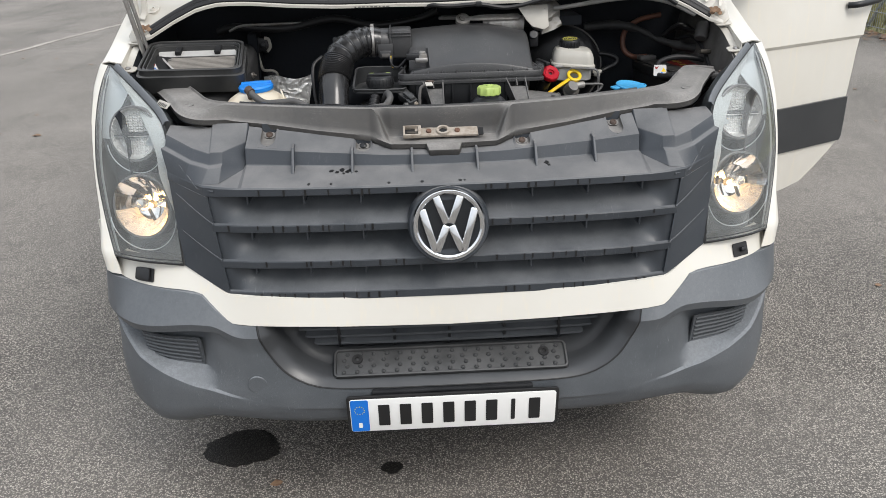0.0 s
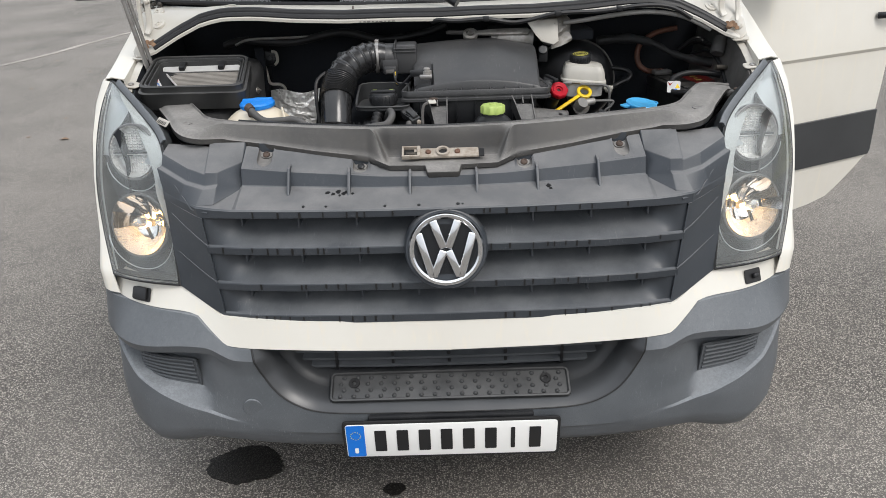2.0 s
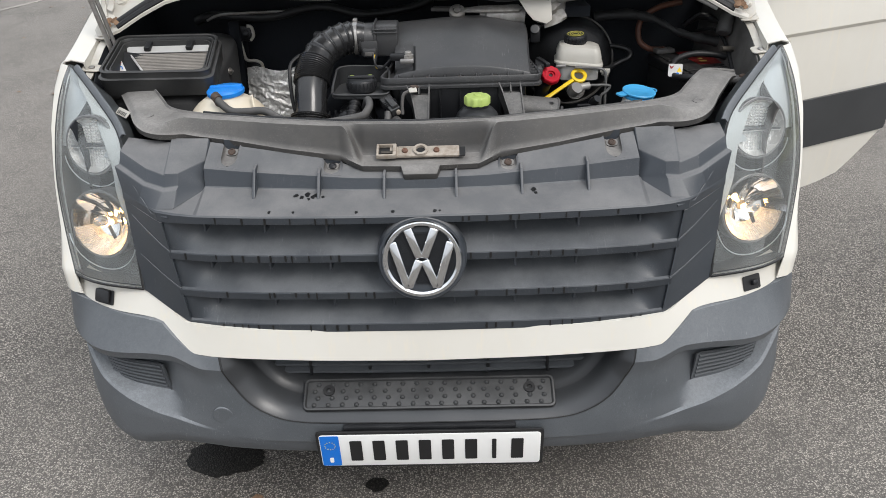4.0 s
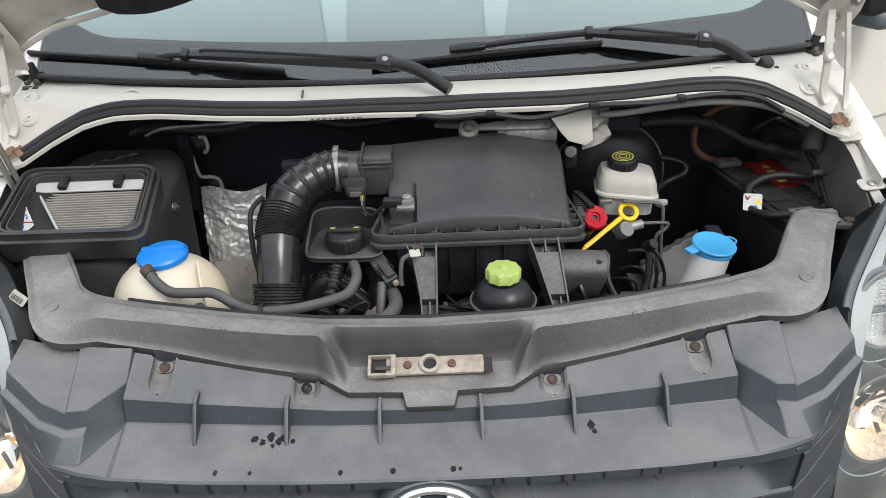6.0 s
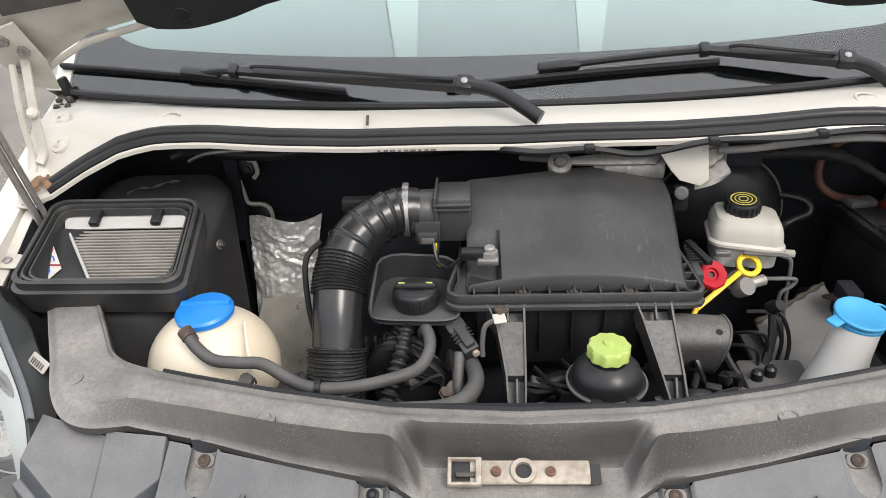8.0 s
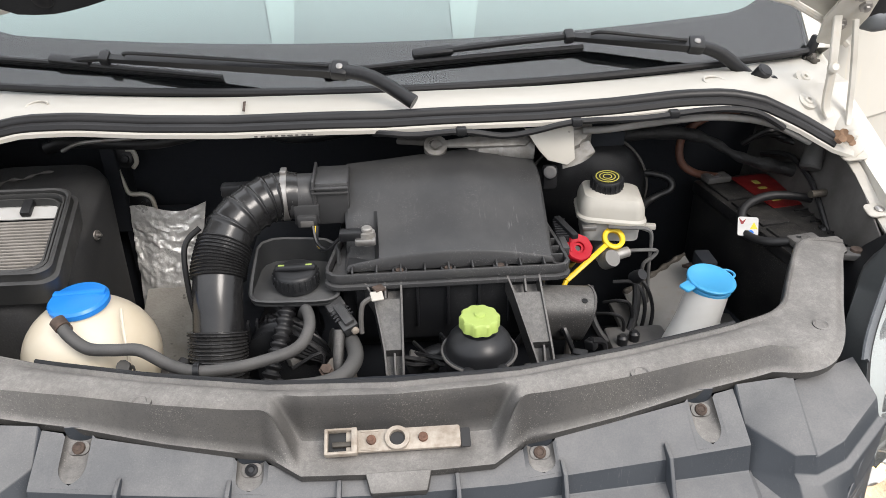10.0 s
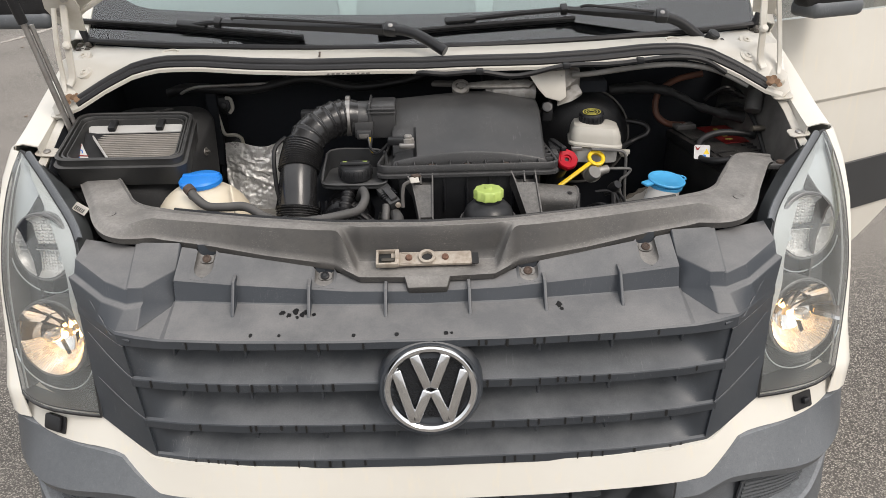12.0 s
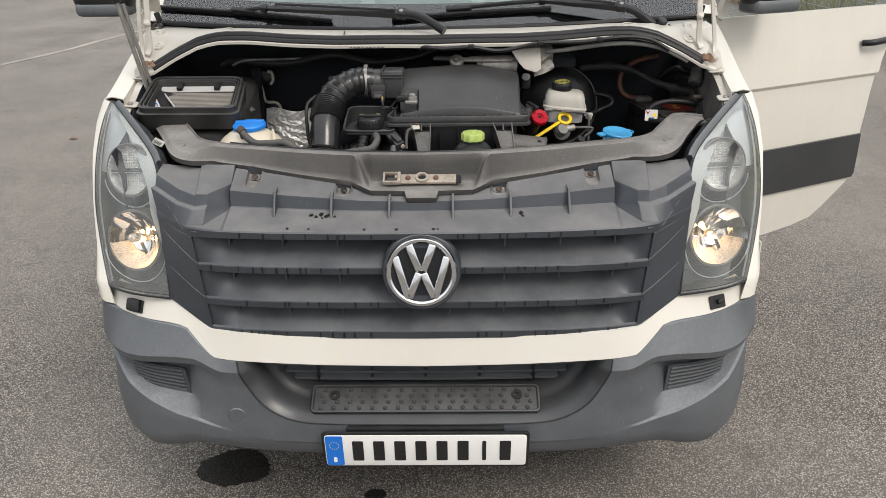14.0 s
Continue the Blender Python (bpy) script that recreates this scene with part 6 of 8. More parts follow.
part("rubbing_strip", lattice(rows), BUMPER_DARK, door, "dark grey plastic rubbing strip", solid=0.010)
part("handle", tube([door_at(0.80, 1.20, 0.012), door_at(0.83, 1.205, 0.045), door_at(0.95, 1.215, 0.045), door_at(0.975, 1.215, 0.015)], 0.013, 10), BLACK, door, "black pull handle")
part("window_frame", tube([door_at(0.02, 1.34), door_at(0.26, 1.86), door_at(0.42, 1.98), door_at(0.90, 1.98), door_at(1.00, 1.90), door_at(1.01, 1.34)], 0.022, 8, smooth=4), WHITE, door)
g = part("door_glass", lattice([[door_at(d, z) for d in (0.06 + 0.25 * (z - 1.34) / 0.6, 1.0)] for z in (1.34, 1.6, 1.95)]), SCREEN, door)
g.visible_shadow = False


def mirror_on(name, c, out, parent):
    c = Vector(c)
    m = basis((0, 0, 0), (0, 0, 1), out)
    mir = part(name, box(c, (0.21, 0.10, 0.30), 0.035, m, seg=3), BLACK, parent, "black door mirror with a pale cap")
    part("mirror_foot", box(c + Vector((0, 0.0, -0.145)), (0.19, 0.105, 0.05), 0.02, m, seg=3), BUMPER, mir)
    part("mirror_arm", box(c - Vector(out).normalized() * 0.14 + Vector((0, 0, -0.06)), (0.12, 0.05, 0.06), 0.015, m), BLACK, mir)
    part("mirror_cap", box(c + Vector((0, -0.03, 0.02)), (0.18, 0.07, 0.22), 0.03, m, seg=3), WHITE, mir)
    return mir


mirror_on("mirror", (1.17, 2.74, 1.535), (0.9, 0.35, 0), van)
mirror_on("mirror", (-1.17, 2.82, 1.545), (-1, 0.05, 0), van)
rows = [[(-0.968, y, z) for z in np.linspace(0.42, 1.34, 6)] for y in (2.80, 3.1, 3.5, 3.86)]
part("passenger_door", lattice(rows), WHITE, van, "cream white passenger door, shut", solid=0.03)
g = part("side_glass", lattice([[(-0.955 + 0.06 * (z - 1.34), y, z) for y in (2.85 + 0.35 * (z - 1.34) / 0.6, 3.85)] for z in (1.34, 1.95)]), SCREEN, van)
g.visible_shadow = False


# ---- engine bay things ----
# air filter housing
airbox = thing("air_filter_housing", (0.09, 2.16, 1.08), "black plastic air filter housing over the engine", "air filter")


def lid_z(x, y):
    f = (y - 2.045) / (2.285 - 2.045)
    across = (x - 0.09) / 0.17
    return 1.196 + 0.078 * smooth(0, 0.9, f) - (0.020 - 0.012 * f) * across * across - 0.012 * smooth(0.3, 1.0, across) * f


rows = []
for x in sorted([*np.linspace(-0.076, 0.262, 21), -0.034, -0.031, -0.029, -0.026]):
    back = 2.275 + 0.045 * smooth(-0.05, 0.26, x)
    r = []
    for f in sorted([*np.linspace(0, 1, 15), 0.29, 0.30, 0.32, 0.335]):
        y = 2.064 + (back - 2.064) * f
        xx = 0.09 + (x - 0.09) * (0.97 + 0.03 * f) + 0.004
        z = lid_z(x, y)
        # step for the sensor at the front corner
        hol = (1 - smooth(-0.034, -0.026, x)) * (1 - smooth(2.136, 2.143, y)) * smooth(2.066, 2.076, y)
        z -= 0.034 * hol
        r.append(Vector((xx, y, z)))
    r = [Vector((r[0].x, 2.061, 1.168)), Vector((r[0].x, 2.0615, r[0].z - 0.004))] + r + [Vector((r[-1].x, back + 0.006, r[-1].z - 0.006)), Vector((r[-1].x, back + 0.008, 1.16))]
    rows.append(r)
first, last = rows[0], rows[-1]
rows = [[Vector((p.x - 0.006, p.y, 1.166)) for p in first], [Vector((p.x - 0.005, p.y, max(1.166, p.z - 0.006))) for p in first]] + rows + [[Vector((p.x + 0.005, p.y, max(1.166, p.z - 0.006))) for p in last], [Vector((p.x + 0.008, p.y, 1.166)) for p in last]]
part("lid", lattice(rows), BOX, airbox, "satin black ribbed lid with pale scratches", sharp=32)
TRAY = [(-0.082, 2.285), (-0.088, 2.16), (-0.104, 2.062), (-0.103, 2.050), (-0.092, 2.039), (-0.080, 2.0355), (0.265, 2.0365), (0.280, 2.041), (0.287, 2.052), (0.284, 2.11), (0.274, 2.20), (0.268, 2.29)]
part("flange", slab([(0.09 + (x - 0.09) * 0.97, 2.17 + (y - 2.17) * 0.97) for x, y in TRAY], 0.012, Matrix.Translation((0, 0, 1.1635)), 0.002), BOX, airbox)
rows = []
for k, (x, y) in enumerate(TRAY):
    inn = (Vector((0.09, 2.17)) - Vector((x, y))).normalized() * 0.0045
    lean = 0.003 if 2 < k < 9 else 0.0
    rows.append([(x + inn.x, y + inn.y, 1.149), (x - inn.x * 0.5, y - inn.y * 0.5, 1.1495), (x - inn.x * 0.8, y - inn.y * 0.8 - lean * 0.3, 1.151), (x - inn.x * 0.8, y - inn.y * 0.8 - lean * 0.3, 1.157), (x - inn.x * 0.4, y - inn.y * 0.4, 1.1585), (x + inn.x * 0.6, y + inn.y * 0.6, 1.159), (x + inn.x * 0.6, y + inn.y * 0.6, 1.1635), (x - inn.x * 0.3, y - inn.y * 0.3, 1.164), (x - inn.x * 0.4, y - inn.y * 0.4, 1.1765), (x, y, 1.1785), (x + inn.x, y + inn.y, 1.1775), (x + inn.x, y + inn.y, 1.162)])
part("tray_rim", lattice(rows), BOX, airbox, "raised rim of the housing", sharp=35)
part("base", box((0.085, 2.17, 1.09), (0.34, 0.21, 0.15), 0.012), BLACK, airbox)
for k in range(9):
    x = -0.062 + 0.0385 * k
    part("lid_rib", box((x, 2.052, 1.171), (0.0028, 0.026, 0.016), 0.0008), BOX, airbox)
for x in (0.013, 0.091, 0.175):
    part("boss", turned([(0.0125, -0.010), (0.0120, 0.007), (0.0100, 0.0085), (0.009, 0.003), (0, 0.003)], (x, 2.049, 1.168), 20), BOX, airbox)
    part("boss_screw", turned([(0.007, 0), (0.006, 0.004), (0, 0.004)], (x, 2.049, 1.1715), 10), RUST, airbox)
part("front_wall", box((0.09, 2.058, 1.10), (0.30, 0.02, 0.12), 0.004), BLACK, airbox)
for k in range(5):
    part("front_rib", box((-0.01 + 0.05 * k, 2.045, 1.115), (0.004, 0.012, 0.09), 0.001), BLACK, airbox)
part("rear_duct", box((-0.094, 2.205, 1.240), (0.058, 0.078, 0.078), 0.006), BOX, airbox)
for z in (1.262, 1.270):
    part("duct_rib", box((-0.097, 2.202, z), (0.062, 0.084, 0.004), 0.0015), BOX, airbox)
part("duct_flange", box((-0.124, 2.205, 1.240), (0.005, 0.088, 0.088), 0.002), BOX, airbox)
# legs down to the front: ribbed root, dusty face, forked end
FALL = [(0.0, 2.040, 1.160), (0.16, 2.020, 1.144), (0.5, 1.948, 1.100), (0.56, 1.941, 1.093), (0.75, 1.921, 1.070), (1.0, 1.903, 1.042)]
for left, right in (([(0, -0.045), (0.18, -0.030), (0.5, -0.017), (0.75, -0.015), (1, -0.007)], [(0, 0.016), (0.75, 0.0135), (1, 0.008)]),
                    ([(0, 0.183), (0.5, 0.207), (0.75, 0.217), (1, 0.226)], [(0, 0.238), (0.5, 0.242), (0.75, 0.245), (1, 0.240)])):
    def leg_row(f, deep, lift):
        y, z = curve(f, [(p[0], p[1]) for p in FALL]), curve(f, [(p[0], p[2]) for p in FALL])
        a, b = curve(f, left), curve(f, right)
        n = Vector((0, -0.5, 0.86))
        c = Vector((0, y, z))
        return [c + Vector((a, 0.006, -0.034)), c + Vector((a, 0, 0)) + n * lift, c + Vector((a + 0.003, 0, 0)) + n * lift, c + Vector((a + 0.0035, 0, 0)) - n * deep,
                c + Vector((b - 0.0035, 0, 0)) - n * deep, c + Vector((b - 0.003, 0, 0)) + n * lift, c + Vector((b, 0, 0)) + n * lift, c + Vector((b, 0.006, -0.034))]

    rows = [leg_row(f, d, 0.002) for f, d in ((0, 0.024), (0.08, 0.024), (0.155, 0.022), (0.175, 0.002), (0.30, 0.002), (0.42, 0.002), (0.53, 0.002), (0.56, 0.014), (0.65, 0.016), (0.75, 0.016), (0.88, 0.016), (0.97, 0.012), (1.0, 0.0))]
    part("leg", lattice(rows), LEG_BLACK, airbox, "dusty black support leg", solid=0.002, sharp=25)
    for f0, f1, k in ((0.0, 0.17, 0.5), (0.55, 0.97, 0.5)):
        pts = []
        for f in (f0, f1):
            r = leg_row(f, 0.002, 0.002)
            pts.append(r[2].lerp(r[5], k))
        rib_d = (pts[1] - pts[0])
        part("leg_rib", box(pts[0].lerp(pts[1], 0.5) - Vector((0, -0.004, 0.007)), (0.0035, rib_d.length, 0.015), 0.001, basis((0, 0, 0), (0, rib_d.z, -rib_d.y), (1, 0, 0))), LEG_BLACK, airbox)
part("clip_rust", box((-0.021, 2.018, 1.161), (0.017, 0.016, 0.005), 0.001, Matrix.Rotation(radians(30), 4, "Z")), RUST, airbox)
part("clip_tab", box((-0.024, 2.003, 1.157), (0.020, 0.018, 0.004), 0.002, Matrix.Rotation(radians(12), 4, "Z") @ Matrix.Rotation(radians(20), 4, "X")), COWL, airbox, "pale scuffed tab")
part("clip_arm", tube([(-0.034, 2.000, 1.155), (-0.046, 1.992, 1.150), (-0.050, 1.985, 1.130), (-0.050, 1.980, 1.105)], 0.004, 8), BAY_GREY, airbox)
part("lid_sensor", box((-0.062, 2.102, 1.214), (0.040, 0.020, 0.016), 0.003), BLACK, airbox)
part("sensor_seat", box((-0.040, 2.100, 1.206), (0.034, 0.030, 0.012), 0.003), STEEL, airbox)
part("sensor_bolt", turned([(0.013, -0.02), (0.013, 0.001), (0.009, 0.002), (0.009, 0.007), (0.007, 0.009), (0.0, 0.009)], (-0.037, 2.100, 1.219), 14), ALU, airbox)
# scalloped fins at the side
for k in range(6):
    part("side_fin", box((0.270 - 0.0015 * k, 2.070 + 0.026 * k, 1.171), (0.022, 0.003, 0.015), 0.0008), BOX, airbox)
part("latch_tab", box((0.290, 2.105, 1.172), (0.012, 0.040, 0.016), 0.002), BOX, airbox)
# snorkel
rows = []
for f in np.linspace(0, 1, 7):
    c = Vector((0.240 + 0.080 * f, 2.048 + 0.012 * f, 1.080 - 0.015 * f))
    ring = []
    for a in np.linspace(0, 2 * math.pi, 26, endpoint=False):
        ca, sa = math.cos(a), math.sin(a)
        k = 1 / max(abs(ca) ** 3 + abs(sa) ** 3, 1e-6) ** (1 / 3)
        ring.append(c + Vector((0.016 * sa * f, 0.040 * ca * k, 0.042 * sa * k)))
    rows.append(ring)
MOUTH = ring + ring[:1]
part("snorkel", lattice(rows, closed=True), LEG_BLACK, airbox, "cut-off black intake snorkel", solid=0.003)
part("snorkel_lip", tube(MOUTH, 0.0024, 6, smooth=0), LEG_BLACK, airbox)
part("snorkel_hole", turned([(0.0055, 0), (0.0055, 0.001), (0, 0.001)], (0.314, 2.034, 1.1065), 12, basis((0, 0, 0), (0.1, -0.2, 1))), INK, airbox)

# intake hose
hose = thing("intake_hose", (-0.28, 2.05, 1.05), "ribbed black rubber air intake hose with steel clamp", "hose")
HL = [(-0.158, 2.200, 1.243), (-0.180, 2.196, 1.246), (-0.215, 2.178, 1.243), (-0.257, 2.140, 1.222), (-0.275, 2.095, 1.185), (-0.279, 2.058, 1.148), (-0.279, 2.030, 1.108), (-0.281, 2.002, 1.060), (-0.283, 1.978, 1.0), (-0.284, 1.96, 0.94)]
path_ = spline(HL, 14)


def hose_r(f):
    r = 0.0395
    if 0.395 < f < 0.515:  # bellows
        r += 0.004 + 0.0020 * math.sin((f - 0.395) * 2 * math.pi / 0.0105)
    if f > 0.70:
        r += 0.006 + 0.0019 * math.sin(f * 2 * math.pi / 0.0100) + 0.003 * math.exp(-((f - 0.708) / 0.006) ** 2)
    for c in (0.15, 0.195, 0.245, 0.295, 0.35):
        r += 0.0028 * math.exp(-((f - c) / 0.0055) ** 2)
    return r


part("hose_body", tube(HL, hose_r, 26, smooth=84), HOSE, hose, "ribbed black rubber elbow", sharp=60)
cl = Vector((-0.1745, 2.1975, 1.244))
part("clamp", turned([(0.0390, -0.0055), (0.0424, -0.005), (0.0424, 0.005), (0.0390, 0.0055)], cl, 36, basis((0, 0, 0), (1, 0.03, 0)), ring=True), STEEL, hose, "bright steel hose clamp")
part("clamp_screw", box(cl + Vector((0.0, 0.004, 0.0435)), (0.011, 0.020, 0.009), 0.002), STEEL, hose)
part("collar", turned([(0.0365, -0.026), (0.039, -0.024), (0.039, -0.017), (0.0375, -0.016), (0.0375, 0.02), (0.036, 0.022)], cl + Vector((0.032, 0.002, -0.001)), 32, basis((0, 0, 0), (1, 0.02, 0))), BOX, hose)
part("mass_sensor", box((-0.138, 2.160, 1.214), (0.034, 0.016, 0.022), 0.004), BOX, hose)
part("sensor_plate", box((-0.138, 2.166, 1.224), (0.042, 0.012, 0.036), 0.002), BOX, hose)
part("sensor_gasket", box((-0.138, 2.152, 1.212), (0.022, 0.006, 0.010), 0.001), BAY_GREY, hose)
for k, c in enumerate((BLACK, YELLOW, BLACK)):
    part("sensor_wire", tube([(-0.128 + 0.004 * k, 2.143, 1.212), (-0.122, 2.125, 1.190 - 0.004 * k), (-0.105, 2.110, 1.185), (-0.082, 2.103, 1.208)], (0.0030, 0.0013, 0.0028)[k], 6), c, hose)

# oil filler tray and cap
oil = thing("oil_filler", (-0.155, 2.09, 1.12), "black oil filler cap in a shallow plastic tray", "oil cap")
tray = bmesh.new()
out = [(-0.075, -0.035), (-0.060, -0.060), (0.050, -0.066), (0.072, -0.050), (0.066, 0.070), (-0.066, 0.085)]
for _ in range(2):  # rounded corners
    out = [(a[0] * f + b[0] * (1 - f), a[1] * f + b[1] * (1 - f)) for a, b in zip(out, out[1:] + out[:1]) for f in (0.82, 0.18)]
slab(out, 0.006, Matrix.Translation((-0.155, 2.085, 1.138)), 0.002, tray)
wall = []
for x, y in out + out[:1]:
    p, h = Vector((x - 0.155, y + 2.085, 1.137)), 0.006 + 0.037 * smooth(-0.05, 0.06, y)
    c_ = Vector((-0.155, 2.085, 1.137))
    inn = (c_ - p).normalized() * 0.004
    wall.append([p, p + Vector((0, 0, h)) - inn * 0.6, p + Vector((0, 0, h + 0.002)), p + inn + Vector((0, 0, h)), p + inn])
part("tray_wall", lattice(wall), STEP, oil, "raised edge of the tray", sharp=40)
part("tray", tray, STEP, oil)
part("cap", turned([(0.036, -0.006), (0.037, 0.006), (0.036, 0.018), (0.033, 0.022), (0.028, 0.0235), (0.0, 0.021)], (-0.155, 2.075, 1.148), 40), BLACK, oil)
for k in range(24):
    a = 2 * math.pi * k / 24
    part("cap_flute", box((-0.155 + 0.0365 * math.cos(a), 2.075 + 0.0365 * math.sin(a), 1.157), (0.003, 0.003, 0.018), 0.0008), BLACK, oil)
part("cap_grip", box((-0.155, 2.075, 1.1735), (0.066, 0.016, 0.009), 0.004), BLACK, oil)
for sx in (-1, 1):
    part("cap_mark", slab(rounded(0.010, 0.004, 0.001), 0.0006, Matrix.Translation((-0.155 + sx * 0.022, 2.075, 1.1786))), LIME, oil, "small yellow mark")
part("neck", turned([(0.03, -0.16), (0.03, 0.0)], (-0.155, 2.075, 1.138), 20), BLACK, oil)

# coolant reservoir
tank = thing("coolant_reservoir", (-0.475, 2.02, 0.95), "cream plastic coolant reservoir with blue cap", "coolant tank")
tb = bmesh.new()
bmesh.ops.create_uvsphere(tb, u_segments=36, v_segments=22, radius=1.0)
for v in tb.verts:
    v.co = Vector((-0.483 + v.co.x * 0.105, 2.025 + v.co.y * 0.098, 1.060 + v.co.z * (0.098 if v.co.z > 0 else 0.115)))
part("tank", tb, TANK, tank, "aged cream translucent plastic body", sharp=80)
rows = [[Vector((-0.470 + 0.1135 * math.cos(a) * 0.30 + 0.02 + dx, 2.025 + 0.1015 * math.cos(a) * 0.95 * -1, 1.060 + 0.1 * math.sin(a))) for dx in (-0.006, 0.006)] for a in np.linspace(0.15, 2.4, 16)]
part("seam", tube([(-0.420 + 0.03 * math.cos(a), 2.025 - 0.0965 * math.cos(a), 1.060 + 0.094 * math.sin(a)) for a in np.linspace(-0.1, 1.4, 12)], 0.0028, 8, smooth=3), TANK, tank)
part("neck", turned([(0.040, -0.03), (0.040, 0.006)], (-0.482, 2.024, 1.152), 28), TANK, tank)
cm = basis((-0.482, 2.026, 1.163), (-0.03, -0.05, 1))
part("cap", turned([(0.042, -0.010), (0.045, -0.007), (0.0455, 0.001), (0.042, 0.005), (0.030, 0.007), (0.0, 0.008)], (0, 0, 0), 40, cm), BLUE, tank, "bright blue screw cap")
part("cap_grip", box((0, 0, 0), (0.080, 0.013, 0.008), 0.003, cm @ Matrix.Translation((0, 0.010, 0.0065))), BLUE, tank)
part("overflow_nipple", tube([(-0.400, 1.945, 1.085), (-0.398, 1.925, 1.108)], 0.010, 10, smooth=0), HOSE_GREY, tank)
part("inlet_stub", tube([(-0.487, 1.975, 1.145), (-0.484, 1.957, 1.160)], 0.0095, 12, smooth=0), RUST, tank)
ch = thing("coolant_hose", (-0.3, 1.93, 1.05), "grey rubber coolant hose lying across the bay", "hose")
part("hose", tube([(-0.488, 1.962, 1.164), (-0.472, 1.948, 1.150), (-0.445, 1.935, 1.136), (-0.405, 1.925, 1.138), (-0.365, 1.918, 1.140), (-0.325, 1.905, 1.122), (-0.285, 1.895, 1.114), (-0.225, 1.900, 1.114), (-0.165, 1.918, 1.118), (-0.141, 1.940, 1.117), (-0.129, 1.960, 1.128), (-0.129, 1.985, 1.133), (-0.136, 2.010, 1.134), (-0.147, 2.040, 1.105)], 0.0092, 12, smooth=6), HOSE_GREY, ch, sharp=70)
part("hose_end", tube([(-0.492, 1.966, 1.167), (-0.482, 1.957, 1.160)], 0.0115, 12, smooth=0), RUST, ch, "rusty hose clip")
part("hose_clip", tube([(-0.287, 1.895, 1.114), (-0.279, 1.895, 1.114)], 0.0135, 12, smooth=0), BLACK, ch)
lower = thing("lower_coolant_pipe", (-0.18, 1.88, 1.0), "grey plastic coolant pipe with spring clips", "pipe")
part("pipe", tube([(-0.345, 1.888, 1.074), (-0.272, 1.884, 1.076), (-0.222, 1.884, 1.078), (-0.160, 1.887, 1.080), (-0.110, 1.892, 1.080), (-0.078, 1.906, 1.083), (-0.062, 1.932, 1.087), (-0.061, 1.956, 1.090), (-0.068, 1.985, 1.088)], 0.0125, 12), HOSE_GREY, lower)
for x in (-0.30, -0.20, -0.13):
    part("pipe_clip", turned([(0.0145, -0.006), (0.0158, -0.004), (0.0158, 0.004), (0.0145, 0.006)], (x, 1.8855, 1.078), 20, basis((0, 0, 0), (1, 0, 0))), STEEL if x > -0.25 else HOSE_GREY, lower)
part("pipe_lower", tube([(-0.03, 1.89, 1.035), (0.03, 1.90, 1.03), (0.08, 1.905, 1.01)], 0.02, 12), RUBBER, lower)

# power steering reservoir
ps = thing("power_steering_reservoir", (0.128, 1.93, 1.02), "black plastic fluid reservoir with lime green cap", "fluid reservoir")
c = Vector((0.128, 1.932, 1.0))
part("tank", turned([(0.03, 0.0), (0.048, 0.01), (0.052, 0.035), (0.0525, 0.086), (0.0560, 0.089), (0.0560, 0.095), (0.0520, 0.098), (0.0510, 0.108), (0.0465, 0.119), (0.037, 0.129), (0.028, 0.134), (0.026, 0.146)], c, 40), BLACK, ps)
rows = []
for h, rs in ((0.0, 0.92), (0.002, 1.0), (0.018, 1.0), (0.021, 0.92), (0.022, 0.30), (0.025, 0.26), (0.026, 0.001)):
    rows.append([Vector((0.0295 * rs * (1 + (0.045 * math.cos(10 * a) if rs > 0.5 else 0)) * math.cos(a), 0.0295 * rs * (1 + (0.045 * math.cos(10 * a) if rs > 0.5 else 0)) * math.sin(a), h)) + c + Vector((0, 0, 0.139)) for a in np.linspace(0, 2 * math.pi, 60, endpoint=False)])
part("cap", lattice(rows, closed=True), LIME, ps, "lime green ribbed screw cap")
for sx, dy in ((-0.022, 0), (0.030, 0.004)):
    part("spout", tube([c + Vector((sx * 0.8, -0.036, 0.088)), c + Vector((sx, -0.056 + dy, 0.090)), c + Vector((sx * 1.1, -0.066 + dy, 0.075)), c + Vector((sx * 1.1, -0.070 + dy, 0.010))], 0.0115, 12), BLACK, ps)
part("band", tube([c + Vector((0.0565 * math.cos(a), 0.0565 * math.sin(a), 0.0965 - 0.012 * math.exp(-((a - 4.75) / 0.30) ** 2))) for a in np.linspace(0, 2 * math.pi, 48)], 0.0022, 6, smooth=0), BAY_GREY, ps)

# brake fluid reservoir
br = thing("brake_fluid_reservoir", (0.41, 2.27, 1.07), "milky white brake fluid reservoir with black cap", "fluid reservoir")
bmx = Matrix.Translation((0.412, 2.262, 0)) @ Matrix.Rotation(radians(-8), 4, "Z")
def reservoir(tiers):
    return lattice([[bmx @ Vector((x, y, z - 0.08 * x * (z > 1.14))) for x, y in rounded(2 * w, 2 * d, min(w, d) * 0.45, 5)] for z, w, d in tiers], closed=True)


